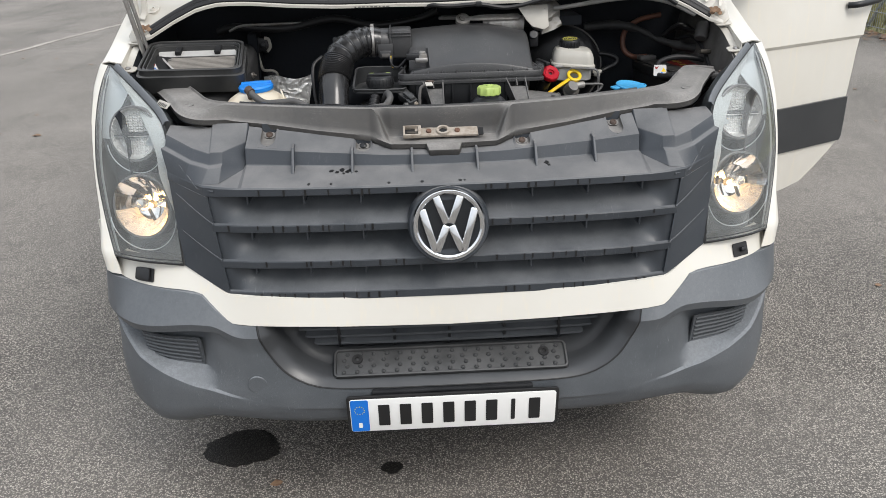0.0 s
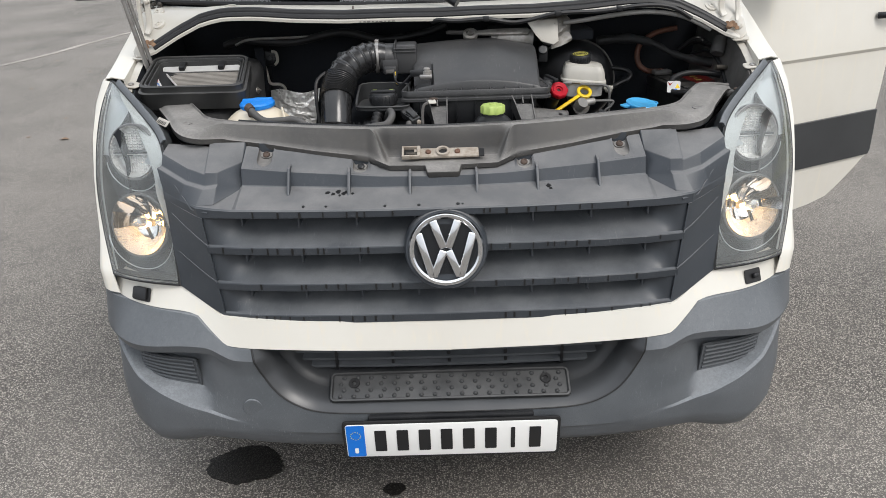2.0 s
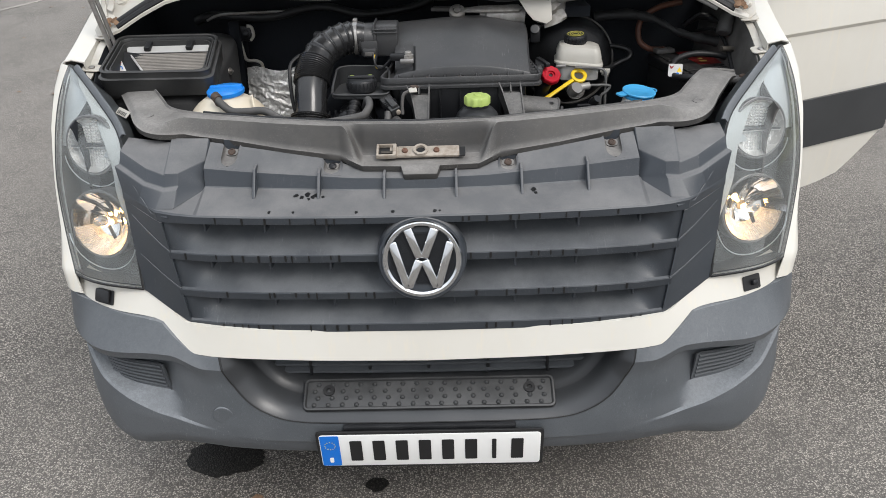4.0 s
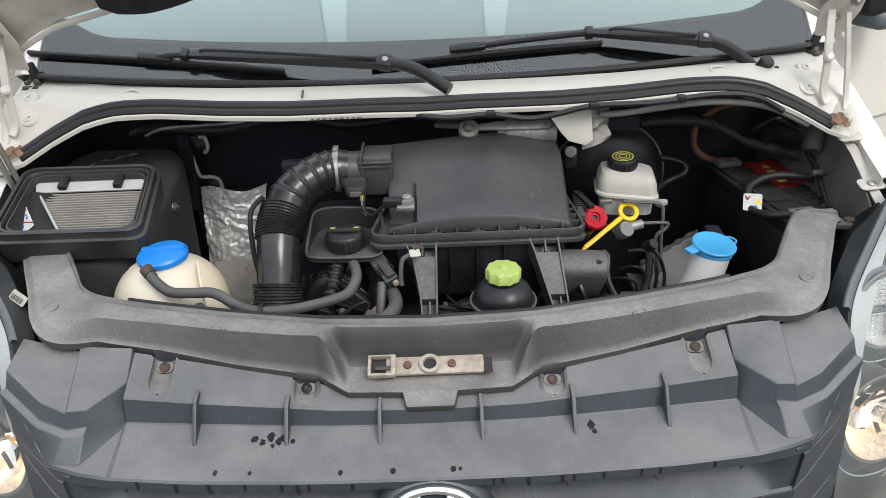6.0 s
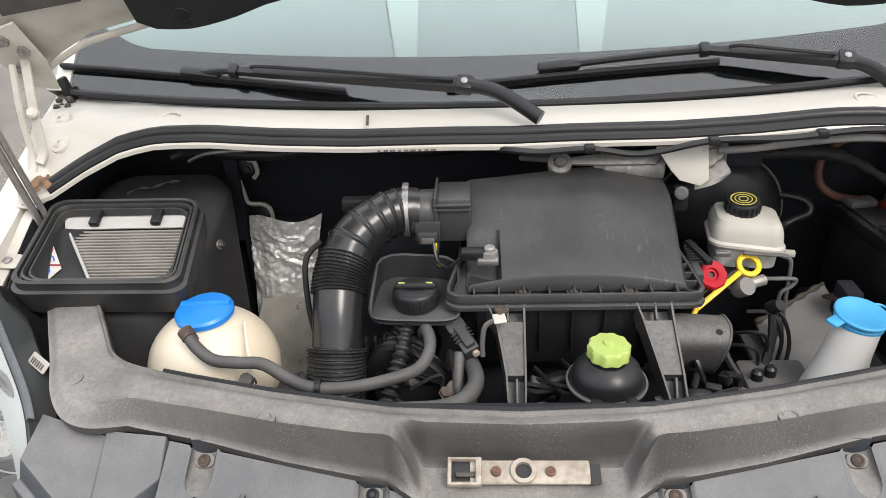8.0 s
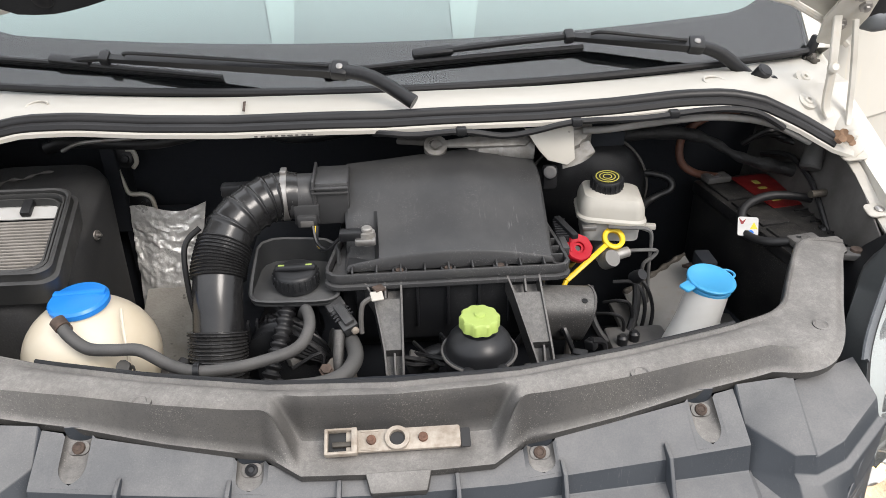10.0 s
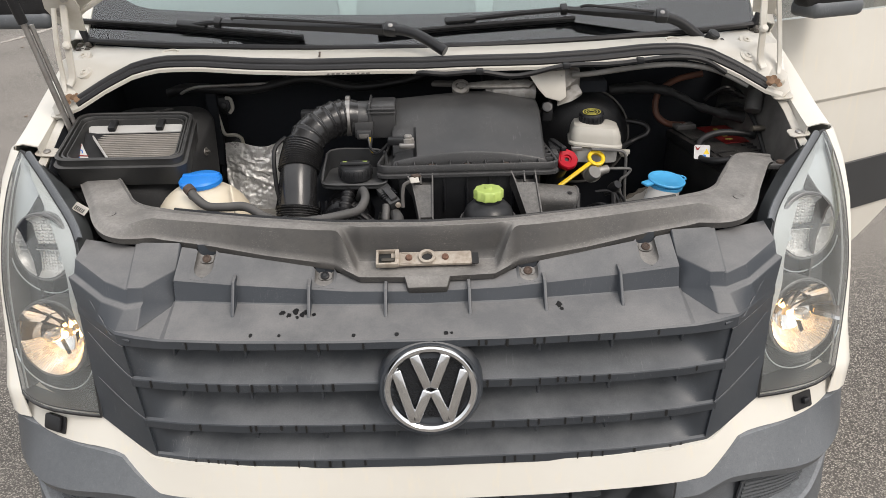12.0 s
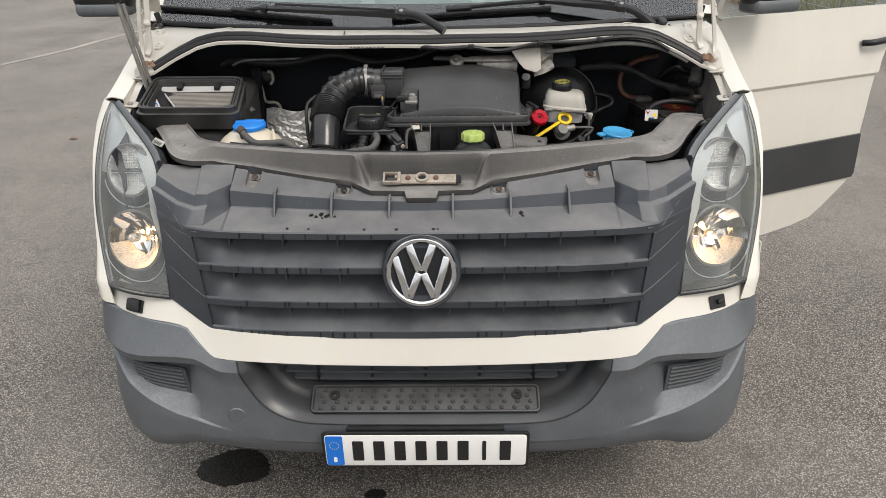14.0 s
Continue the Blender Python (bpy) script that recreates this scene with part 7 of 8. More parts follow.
part("tank", reservoir(((1.148, 0.060, 0.047), (1.151, 0.0645, 0.0515), (1.156, 0.0645, 0.0515), (1.160, 0.0605, 0.0475), (1.176, 0.0595, 0.0465), (1.186, 0.057, 0.044), (1.196, 0.052, 0.040), (1.201, 0.042, 0.030), (1.202, 0.002, 0.002))), TANK_WHITE, br, "milky white plastic tank")
part("lower_tank", reservoir(((1.108, 0.044, 0.034), (1.112, 0.053, 0.041), (1.140, 0.0545, 0.0425), (1.149, 0.058, 0.045))), NECK, br, "greyish lower half of the tank")
part("bleed_nipple", box((0.480, 2.232, 1.133), (0.026, 0.012, 0.010), 0.002, Matrix.Rotation(radians(-12), 4, "Z")), TANK_WHITE, br)
cm = basis((0.402, 2.262, 1.204), (-0.05, -0.1, 1))
part("cap", turned([(0.027, -0.004), (0.029, 0.0), (0.029, 0.018), (0.027, 0.021), (0.0, 0.022)], (0, 0, 0), 32, cm), BLACK, br, "black screw cap with yellow rings")
for k in range(20):
    a = 2 * math.pi * k / 20
    part("cap_flute", box((0, 0, 0), (0.003, 0.003, 0.016), 0.0008, cm @ Matrix.Translation((0.0292 * math.cos(a), 0.0292 * math.sin(a), 0.009))), BLACK, br) 
for r0, r1 in ((0.0215, 0.0195), (0.0150, 0.0132), (0.0085, 0.0068)):
    part("cap_ring", turned([(r0, 0.0222), (r0, 0.0228), (r1, 0.0228), (r1, 0.0222)], (0, 0, 0), 32, cm, ring=True), STAR, br)
part("outlet", tube([(0.476, 2.250, 1.122), (0.492, 2.244, 1.118)], 0.006, 8, smooth=0), TANK_WHITE, br)
part("master_cylinder", tube([(0.405, 2.23, 1.080), (0.405, 2.36, 1.085)], 0.024, 16, smooth=0), ALU, br)
part("servo", turned([(0.03, -0.05), (0.10, -0.035), (0.125, -0.01), (0.128, 0.01), (0.12, 0.05)], (0.41, 2.43, 1.115), 36, basis((0, 0, 0), (0, 1, 0.1))), BLACK, br, "round black brake servo")
# lighter grey ring draws the highlight along the servo's edge
part("servo_rim_highlight", tube([(0.41 + 0.128 * math.cos(a), 2.430, 1.115 + 0.128 * math.sin(a)) for a in np.linspace(0, 2 * math.pi, 49)], 0.004, 6, smooth=0), BAY_GREY, br)
part("rear_hose", tube([(0.470, 2.30, 1.12), (0.505, 2.36, 1.103), (0.532, 2.392, 1.104), (0.557, 2.40, 1.114), (0.578, 2.40, 1.124), (0.584, 2.408, 1.136), (0.574, 2.418, 1.146), (0.548, 2.425, 1.152), (0.528, 2.43, 1.153)], 0.0075, 10), RUBBER, br)

# red cap, dipstick ring and brake pipes beside the housing
rc = thing("red_filler_cap", (0.319, 2.125, 1.10), "bright red plastic cap on a black neck", "cap")
m = basis((0.323, 2.134, 1.150), (0.16, -0.66, 0.73))
lobes = []
for r_, h in ((0.0225, -0.010), (0.0245, -0.007), (0.0245, 0.003), (0.0225, 0.006), (0.012, 0.006), (0.010, 0.005), (0.0095, 0.001), (0.0055, 0.001), (0.005, -0.004), (0.0005, -0.004)):
    lobes.append([m @ Vector((r_ * k * math.cos(a), r_ * k * math.sin(a), h)) for a in np.linspace(0, 2 * math.pi, 48, endpoint=False) for k in [1 + (0.045 * smooth(0.2, 0.7, math.cos(8 * a)) if r_ > 0.02 else 0)]])
part("cap", lattice(lobes, closed=True), RED, rc, "red lobed cap", sharp=28)
part("cap_key", box((0, 0, 0), (0.0045, 0.017, 0.002), 0.0008, m @ Matrix.Translation((-0.0155, 0, 0.0065))), RED, rc)
part("cap_hole", turned([(0.005, 0.0), (0.005, 0.0006), (0, 0.0006)], (0, 0, 0), 14, m @ Matrix.Translation((0, 0, -0.0036))), INK, rc)
part("neck", tube([(0.312, 2.145, 1.132), (0.300, 2.17, 1.08), (0.295, 2.18, 1.0)], 0.018, 12), BLACK, rc)
part("cable_comb", box((0.305, 2.160, 1.178), (0.012, 0.075, 0.010), 0.002, Matrix.Rotation(radians(14), 4, "Z")), BLACK, rc)
for k in range(8):
    part("comb_tooth", box((0.294 + 0.0008 * k, 2.130 + 0.009 * k, 1.172), (0.022, 0.003, 0.012), 0.0008), BLACK, rc)
ds = thing("dipstick", (0.39, 2.17, 1.05), "yellow plastic dipstick handle with a ring", "dipstick")
c = Vector((0.405, 2.199, 1.129))
m = basis(c, (0.1, -0.62, 0.78))
part("ring", turned([(0.0125, -0.003), (0.0125, 0.003), (0.0145, 0.0045), (0.0195, 0.0045), (0.0215, 0.003), (0.0215, -0.003), (0.0195, -0.0045), (0.0145, -0.0045), (0.0125, -0.003)], (0, 0, 0), 36, m, ring=True), YELLOW, ds)
tip_ = Vector((0.306, 2.132, 1.085))
near = c.lerp(tip_, 0.15)
part("stem", box(near.lerp(tip_, 0.5), ((near - tip_).length, 0.0095, 0.007), 0.0018, basis((0, 0, 0), (0.1, -0.62, 0.78), tip_ - c)), YELLOW, ds)
part("tip", tube([tip_, (0.300, 2.124, 1.076), (0.299, 2.120, 1.055)], 0.0045, 8), YELLOW, ds)
part("tube", tube([(0.312, 2.092, 1.07), (0.31, 2.10, 0.95)], 0.007, 8, smooth=0), STEEL, ds)
sw = thing("fluid_level_sensor", (0.41, 2.17, 1.05), "grey alloy pressure sensor below the reservoir", "sensor")
part("body", turned([(0.015, -0.02), (0.0165, 0.0), (0.0155, 0.007), (0.0, 0.008)], (0.395, 2.172, 1.102), 20, basis((0, 0, 0), (0.3, -0.6, 0.6))), BAY_PAINT, sw)
part("stem", tube([(0.400, 2.18, 1.102), (0.432, 2.192, 1.104)], 0.010, 10, smooth=0), ALU, sw)
part("union", box((0.355, 2.19, 1.158), (0.026, 0.010, 0.010), 0.002), STEEL, sw)
pipes = thing("brake_pipes", (0.47, 2.15, 0.95), "bundle of thin black brake pipes", "pipe")
for k, pts in enumerate((
        [(0.395, 2.205, 1.150), (0.430, 2.20, 1.149), (0.458, 2.20, 1.147), (0.472, 2.20, 1.140), (0.477, 2.20, 1.122), (0.478, 2.20, 1.076), (0.481, 2.20, 1.03), (0.489, 2.20, 0.95)],
        [(0.420, 2.195, 1.104), (0.455, 2.195, 1.104), (0.482, 2.195, 1.103), (0.488, 2.195, 1.098), (0.480, 2.195, 1.086), (0.467, 2.195, 1.076), (0.465, 2.195, 1.055), (0.470, 2.195, 1.034), (0.487, 2.195, 0.945)],
        [(0.38, 2.14, 1.03), (0.405, 2.12, 1.045), (0.425, 2.12, 1.03), (0.43, 2.11, 0.98)],
        [(0.36, 2.12, 1.02), (0.39, 2.10, 1.03), (0.408, 2.10, 1.01), (0.405, 2.09, 0.96)],
        [(0.40, 2.16, 1.06), (0.44, 2.15, 1.06), (0.455, 2.13, 1.02), (0.44, 2.11, 0.95)],
        [(0.43, 2.19, 1.04), (0.46, 2.17, 1.05), (0.478, 2.15, 1.0), (0.46, 2.12, 0.93)],
        [(0.355, 2.15, 1.06), (0.352, 2.11, 1.02), (0.375, 2.08, 0.985), (0.41, 2.09, 0.98), (0.438, 2.13, 1.02), (0.442, 2.16, 1.07)])):
    part("pipe", tube(pts, (0.0036, 0.0036, 0.0032, 0.0032, 0.0036, 0.0036, 0.0075)[k], 8), PIPE if k < 2 else RUBBER, pipes, "bent grey metal pipe" if k < 2 else "")
part("connector", turned([(0.012, -0.012), (0.013, 0.0), (0.010, 0.014), (0, 0.014)], (0.443, 2.155, 1.072), 16, basis((0, 0, 0), (0.4, -0.6, 0.7))), BLACK, pipes)
abs_block = thing("hydraulic_block", (0.43, 2.08, 0.9), "grimy alloy hydraulic block low in the bay", "hydraulic unit")
part("block", box((0.43, 2.07, 0.955), (0.11, 0.09, 0.08), 0.008), BAY_GREY, abs_block)
part("motor", tube([(0.39, 2.02, 0.93), (0.47, 2.02, 0.93)], 0.034, 18, smooth=0), BLACK, abs_block)
part("support", box((0.43, 2.07, 0.80), (0.05, 0.05, 0.26), 0.004), VOID, abs_block)
for k in range(2):
    part("valve", turned([(0.010, 0), (0.010, 0.014), (0.006, 0.018), (0, 0.018)], (0.395 + 0.024 * k, 2.06 + 0.01 * (k % 2), 0.995), 10), BLACK, abs_block)

# washer filler
wf = thing("washer_filler", (0.50, 2.03, 0.9), "frosted washer bottle neck with sky blue lid", "washer bottle")
rows = []
for f in np.linspace(0, 1, 12):
    c = Vector((0.531, 2.052, 1.118)).lerp(Vector((0.478, 2.000, 0.985)), f)
    r = 0.0345 + 0.002 * math.sin(f * 3) + 0.012 * smooth(0.35, 0.9, f)
    rows.append([c + Vector((r * math.cos(a), r * 0.92 * math.sin(a), 0.0)) for a in np.linspace(0, 2 * math.pi, 28, endpoint=False)])
part("neck", lattice(rows, closed=True), NECK, wf, "frosted plastic filler neck")
part("bottle", box((0.49, 1.99, 0.90), (0.17, 0.13, 0.19), 0.03, seg=3), NECK, wf)
m = basis((0.531, 2.052, 1.124), (0.10, -0.12, 1))
part("lid", turned([(0.0345, -0.015), (0.0375, -0.0135), (0.0375, -0.008), (0.0355, -0.0065), (0.0355, -0.003), (0.0405, -0.001), (0.0408, 0.002), (0.0395, 0.0035), (0.034, 0.0035), (0.0325, 0.0025), (0.0, 0.0028)], (0, 0, 0), 40, m), SKYBLUE, wf, "sky blue snap lid")
part("lid_tab", slab(rounded(0.030, 0.020, 0.004), 0.005, m @ Matrix.Translation((-0.044, -0.016, 0.0)) @ Matrix.Rotation(radians(35), 4, "Z"), 0.0015), SKYBLUE, wf)
part("lid_loop", tube([m @ Vector((0.036 + 0.012 * math.cos(a), 0.018 + 0.011 * math.sin(a), -0.001)) for a in np.linspace(-1.6, 2.6, 9)], 0.0022, 8, smooth=3), SKYBLUE, wf)

# battery
bt = thing("battery", (0.75, 2.29, 0.95), "dusty black car battery with a red sticker", "battery")
bmx = Matrix.Translation((0.760, 2.285, 1.0)) @ Matrix.Rotation(radians(10), 4, "Z")


def on_batt(x, y, z):
    return bmx @ Vector((x, y, z))


part("case", box(on_batt(0, 0, 0.0), (0.172, 0.345, 0.20), 0.008, bmx.to_3x3().to_4x4()), BATT, bt)
part("lid", box(on_batt(0, 0, 0.112), (0.176, 0.350, 0.028), 0.006, bmx.to_3x3().to_4x4()), BATT, bt)
for k in range(3):
    part("lid_panel", box(on_batt(-0.045, -0.115 + 0.115 * k, 0.1275), (0.060, 0.106, 0.006), 0.002, bmx.to_3x3().to_4x4()), BATT, bt)
for k in range(7):
    part("lid_groove", box(on_batt(0.052, -0.155 + 0.024 * k, 0.1270), (0.060, 0.004, 0.005), 0.001, bmx.to_3x3().to_4x4()), BATT, bt)
part("sticker", slab(rounded(0.085, 0.150, 0.004), 0.001, bmx @ Matrix.Translation((0.034, 0.085, 0.1275))), STICKER_RED, bt, "red and gold maker's sticker")
for k in range(4):
    part("sticker_bar", slab(rounded(0.013 + 0.006 * (k % 2), 0.010 if k else 0.018, 0.002), 0.0008, bmx @ Matrix.Translation((0.030 - 0.004 * k, 0.125 - 0.028 * k, 0.1284))), STAR, bt, "plain gold bar")
for y, mt in ((-0.135, STEEL), (0.150, STEEL)):
    part("terminal", turned([(0.012, 0), (0.010, 0.020), (0.0, 0.021)], on_batt(-0.052, y, 0.124), 14), STEEL, bt)
    part("terminal_clamp", box(on_batt(-0.050, y, 0.137), (0.055, 0.032, 0.014), 0.004, bmx.to_3x3().to_4x4()), BAY_GREY, bt)
part("negative_lead", tube([on_batt(-0.056, -0.135, 0.138), on_batt(-0.10, -0.105, 0.126), on_batt(-0.112, -0.055, 0.120), on_batt(-0.092, -0.01, 0.146), on_batt(-0.030, 0.006, 0.158), on_batt(0.045, -0.005, 0.150), on_batt(0.095, -0.02, 0.13)], 0.0085, 10), RUBBER, bt, "thick black battery lead")
part("lead_tag", slab(rounded(0.036, 0.036, 0.004), 0.001, basis((0.662, 2.212, 1.1335), (-0.25, -0.72, 0.62), (1, 0.1, -0.28))), STICKER_WHITE, bt, "white warning tag")
tm = basis((0.662, 2.212, 1.1343), (-0.25, -0.72, 0.62), (1, 0.1, -0.28)) @ Matrix.Diagonal((0.85, 0.9, 1, 1))
part("tag_mark", slab([(-0.019, 0.016), (-0.015, 0.004), (-0.010, 0.004), (-0.004, 0.015), (-0.012, 0.010)][::-1], 0.0005, tm), STICKER_RED, bt)
part("tag_mark", slab([(0.004, -0.006), (0.020, -0.006), (0.012, 0.009)], 0.0005, tm), YELLOW, bt)
part("tag_mark", slab(ellipse(0.006, 0.006, 16), 0.0005, tm @ Matrix.Translation((0.006, -0.014, 0))), PLATE_BLUE, bt)
part("tray", box((0.765, 2.28, 0.80), (0.23, 0.42, 0.24), 0.01, bmx.to_3x3().to_4x4()), VOID, bt)
part("positive_lead", tube([on_batt(-0.05, 0.150, 0.14), (0.650, 2.46, 1.135), (0.622, 2.475, 1.16), (0.625, 2.485, 1.21), (0.67, 2.49, 1.245), (0.74, 2.49, 1.26)], 0.0085, 10), COPPER, bt, "brown battery lead")
part("black_sheath", tube([(0.48, 2.44, 1.235), (0.58, 2.43, 1.240), (0.65, 2.42, 1.225), (0.71, 2.40, 1.195), (0.78, 2.39, 1.175), (0.85, 2.37, 1.165)], lambda f: 0.0115 + 0.003 * math.sin(9 * f) + 0.0015 * math.sin(43 * f), 14, smooth=10), TAPE, bt, "taped black cable sheath")
for k in range(4):
    a = [(0.74 + 0.02 * k, 2.45 + 0.01 * k, 1.20 + 0.008 * k), (0.78 + 0.01 * k, 2.43, 1.235 - 0.006 * k), (0.83, 2.44 - 0.012 * k, 1.215), (0.84, 2.42, 1.185 + 0.004 * k)]
    part("loose_cable", tube(a, 0.006, 8), RUBBER, bt)
part("side_cable", tube([(0.770, 2.42, 1.19), (0.800, 2.37, 1.205), (0.812, 2.30, 1.185), (0.812, 2.22, 1.135), (0.806, 2.15, 1.09), (0.800, 2.10, 1.07)], 0.0055, 8), RUBBER, bt)
for y, z, r_ in ((2.20, 1.12, 0.012), (2.30, 1.16, 0.010), (2.14, 1.06, 0.014)):
    part("wing_hole", turned([(r_, 0), (r_, 0.001), (0, 0.001)], (0, 0, 0), 16, basis((0.8135 + 0.16 * (z - 0.02 - 1.11), y, z - 0.02), (-1, 0, 0.17))), INK, bt)
part("wing_stud", tube([(0.830, 2.255, 1.175), (0.785, 2.240, 1.180)], 0.007, 10, smooth=0), GRIMY_BOLT, bt)
part("wing_clip", turned([(0.004, 0), (0.004, 0.010), (0.011, 0.012), (0.011, 0.016), (0.006, 0.020), (0, 0.020)], (0, 0, 0), 8, basis((0.815, 2.205, 1.120), (-1, -0.2, 0.2))), INK, bt)
part("wing_can", turned([(0.018, -0.03), (0.020, -0.026), (0.020, 0.016), (0.016, 0.020), (0, 0.020)], (0, 0, 0), 20, basis((0.808, 2.30, 1.225), (-0.3, -0.5, -0.8))), HOSE_GREY, bt, "small grey can on the inner wing")
lb = thing("loose_bracket", (0.58, 2.22, 0.95), "rusty angled bracket beside the battery", "bracket")
part("plate", box((0.590, 2.22, 1.045), (0.034, 0.07, 0.006), 0.001, Matrix.Rotation(radians(20), 4, "Z") @ Matrix.Rotation(radians(-18), 4, "X")), RUST, lb)
part("post", box((0.595, 2.22, 0.87), (0.03, 0.05, 0.40), 0.004), VOID, lb)

# heater intake box with pleated filter
hb_ = thing("heater_intake", (-0.66, 2.25, 1.05), "black heater intake box with exposed pleated filter", "air intake")
FL, FR, RR, RL = Vector((-0.788, 2.040, 1.208)), Vector((-0.522, 2.040, 1.206)), Vector((-0.548, 2.246, 1.250)), Vector((-0.806, 2.246, 1.252))


def on_rim(u, v, h=0.0):
    p = FL.lerp(FR, u).lerp(RL.lerp(RR, u), v)
    return p + Vector((0, -0.2, 0.98)) * h


def rim_path(g, h, n=6):
    """A rounded loop inset by g metres in the rim's plane."""
    us, vs = g / 0.26, g / 0.22
    w, d, r = 1 - 2 * us, 1 - 2 * vs, 0.11
    return [on_rim(0.5 + x, 0.5 + y, h) for x, y in rounded(w, d, r, n)]


loops = [rim_path(g, h) for g, h in ((-0.004, -0.060), (-0.009, -0.020), (-0.010, -0.014), (-0.004, -0.012), (-0.003, -0.002), (-0.0045, 0.003), (-0.001, 0.006), (0.0025, 0.004), (0.003, -0.004), (0.0055, -0.005), (0.006, 0.001),
                                     (0.009, 0.002), (0.0105, -0.001), (0.011, -0.010), (0.0135, -0.012), (0.014, -0.004), (0.0165, -0.004), (0.018, -0.014), (0.020, -0.030), (0.024, -0.060))]
part("rim", lattice(loops, closed=True), RIM, hb_, "thin-lipped dull rubber rim", sharp=40)
part("well", slab([(-0.118, -0.088), (0.118, -0.088), (0.118, 0.088), (-0.118, 0.088)], 0.01, basis(on_rim(0.5, 0.5, -0.058), (0, -0.2, 0.98))), VOID, hb_)


def on_filter(x, y, h=0.0):
    """A point of the sloping filter plane."""
    return Vector((x, y, 1.225 + 0.36 * (y - 2.225))) + Vector((0, -0.34, 0.94)) * h


# black sheet paints the shade in the valleys between the pleats
part("pleat_valley_shade", lattice([[on_filter(-0.690, 2.090, -0.003), on_filter(-0.568, 2.090, -0.003)], [on_filter(-0.772, 2.205, -0.003), on_filter(-0.550, 2.205, -0.003)]]), BLACK, hb_, solid=0.002)
for k in range(17):
    f = (k + 0.5) / 17
    y = 2.092 + (2.203 - 2.092) * f
    rows = [[on_filter(-0.690 - 0.080 * f, y + d, h), on_filter(-0.570 + 0.020 * f, y + d, h)] for d, h in ((-0.0019, -0.003), (-0.0015, 0.0), (0.0, 0.0012), (0.0015, 0.0), (0.0019, -0.003))]
    part("pleat", lattice(rows), PAPER, hb_)
part("filter_edge", tube([on_filter(-0.692, 2.092, 0.002), on_filter(-0.774, 2.206, 0.002)], 0.0028, 6, smooth=0), NECK, hb_)
part("filter_frame", lattice([[on_filter(-0.778, 2.204, 0.003), on_filter(-0.552, 2.204, 0.003)], [on_filter(-0.784, 2.226, 0.007), on_filter(-0.553, 2.226, 0.007)], [on_filter(-0.784, 2.236, 0.0), on_filter(-0.553, 2.236, 0.0)]]), NECK, hb_, "white plastic filter frame", solid=0.003)
for x in (-0.725, -0.615):
    part("filter_clip", box(on_filter(x, 2.222, 0.010), (0.017, 0.034, 0.012), 0.003, basis((0, 0, 0), (0, -0.34, 0.94))), BLACK, hb_)
sk = basis(on_filter(-0.778, 2.124, 0.002), (0.25, -0.5, 0.85))
part("label_board", box(on_filter(-0.758, 2.145, -0.006), (0.085, 0.125, 0.004), 0.001, basis((0, 0, 0), (0.2, -0.45, 0.88))), BLACK, hb_)
part("warning_label", slab([(0.0, -0.036), (0.023, 0.0), (0.0, 0.040), (-0.023, 0.0)], 0.001, sk), STICKER_WHITE, hb_, "white and red warning label")
part("label_mark", slab([(-0.021, -0.001), (0.021, 0.004), (0.021, 0.007), (-0.021, 0.002)], 0.0006, sk @ Matrix.Translation((0, 0, 0.0012))), STICKER_RED, hb_)
part("label_mark", slab([(-0.001, -0.032), (0.001, -0.032), (0.001, 0.036), (-0.001, 0.036)], 0.0006, sk @ Matrix.Translation((0, 0, 0.0008))), STICKER_RED, hb_)
part("label_mark", tube([sk @ Vector((0.008, 0.012, 0.001)), sk @ Vector((0.004, 0.020, 0.001)), sk @ Vector((-0.003, 0.014, 0.001)), sk @ Vector((0.002, 0.002, 0.001)), sk @ Vector((0.006, -0.010, 0.001)), sk @ Vector((-0.004, -0.020, 0.001))], 0.0012, 6), PLATE_BLUE, hb_)
# casing behind and beside the rim
loops = []
for f, z in ((0.0, 0.86), (0.5, 1.05), (0.92, 1.150), (1.0, 1.162)):
    g = 0.0 if f < 0.95 else -0.012
    loops.append([Vector((-0.672 + x, 2.250 + y, z + 0.24 * (y + 0.06) * f)) for x, y in rounded(0.270 + g - 0.02 * (1 - f), 0.385 + g, 0.07, 6)])
loops.append([Vector((-0.672 + x, 2.250 + y, 1.170 + 0.24 * (y + 0.06))) for x, y in rounded(0.20, 0.30, 0.05, 6)])
loops.append([Vector((-0.672 + x, 2.250 + y, 1.174 + 0.24 * (y + 0.06))) for x, y in rounded(0.02, 0.03, 0.005, 6)])
part("casing", lattice(loops, closed=True), CASING, hb_, "black moulded intake casing", sharp=60)
part("casing_tear", tube([(-0.735, 2.36, 1.214), (-0.715, 2.375, 1.2195), (-0.690, 2.378, 1.2195), (-0.668, 2.392, 1.223), (-0.640, 2.398, 1.2245)], lambda f: 0.0022 + 0.0016 * math.sin(23 * f), 6, smooth=8), BAY_GREY, hb_, "torn edge of the lining")
part("casing_rib", tube([(-0.760, 2.050, 1.10), (-0.690, 2.046, 1.04), (-0.600, 2.050, 0.95)], 0.005, 8), CASING, hb_)
part("casing_screw", turned([(0.010, 0), (0.009, 0.002), (0.004, 0.002), (0.003, 0.010), (0.0, 0.010)], (0, 0, 0), 14, basis((-0.535, 2.268, 1.150), (1, -0.3, 0.1))), STEEL, hb_)
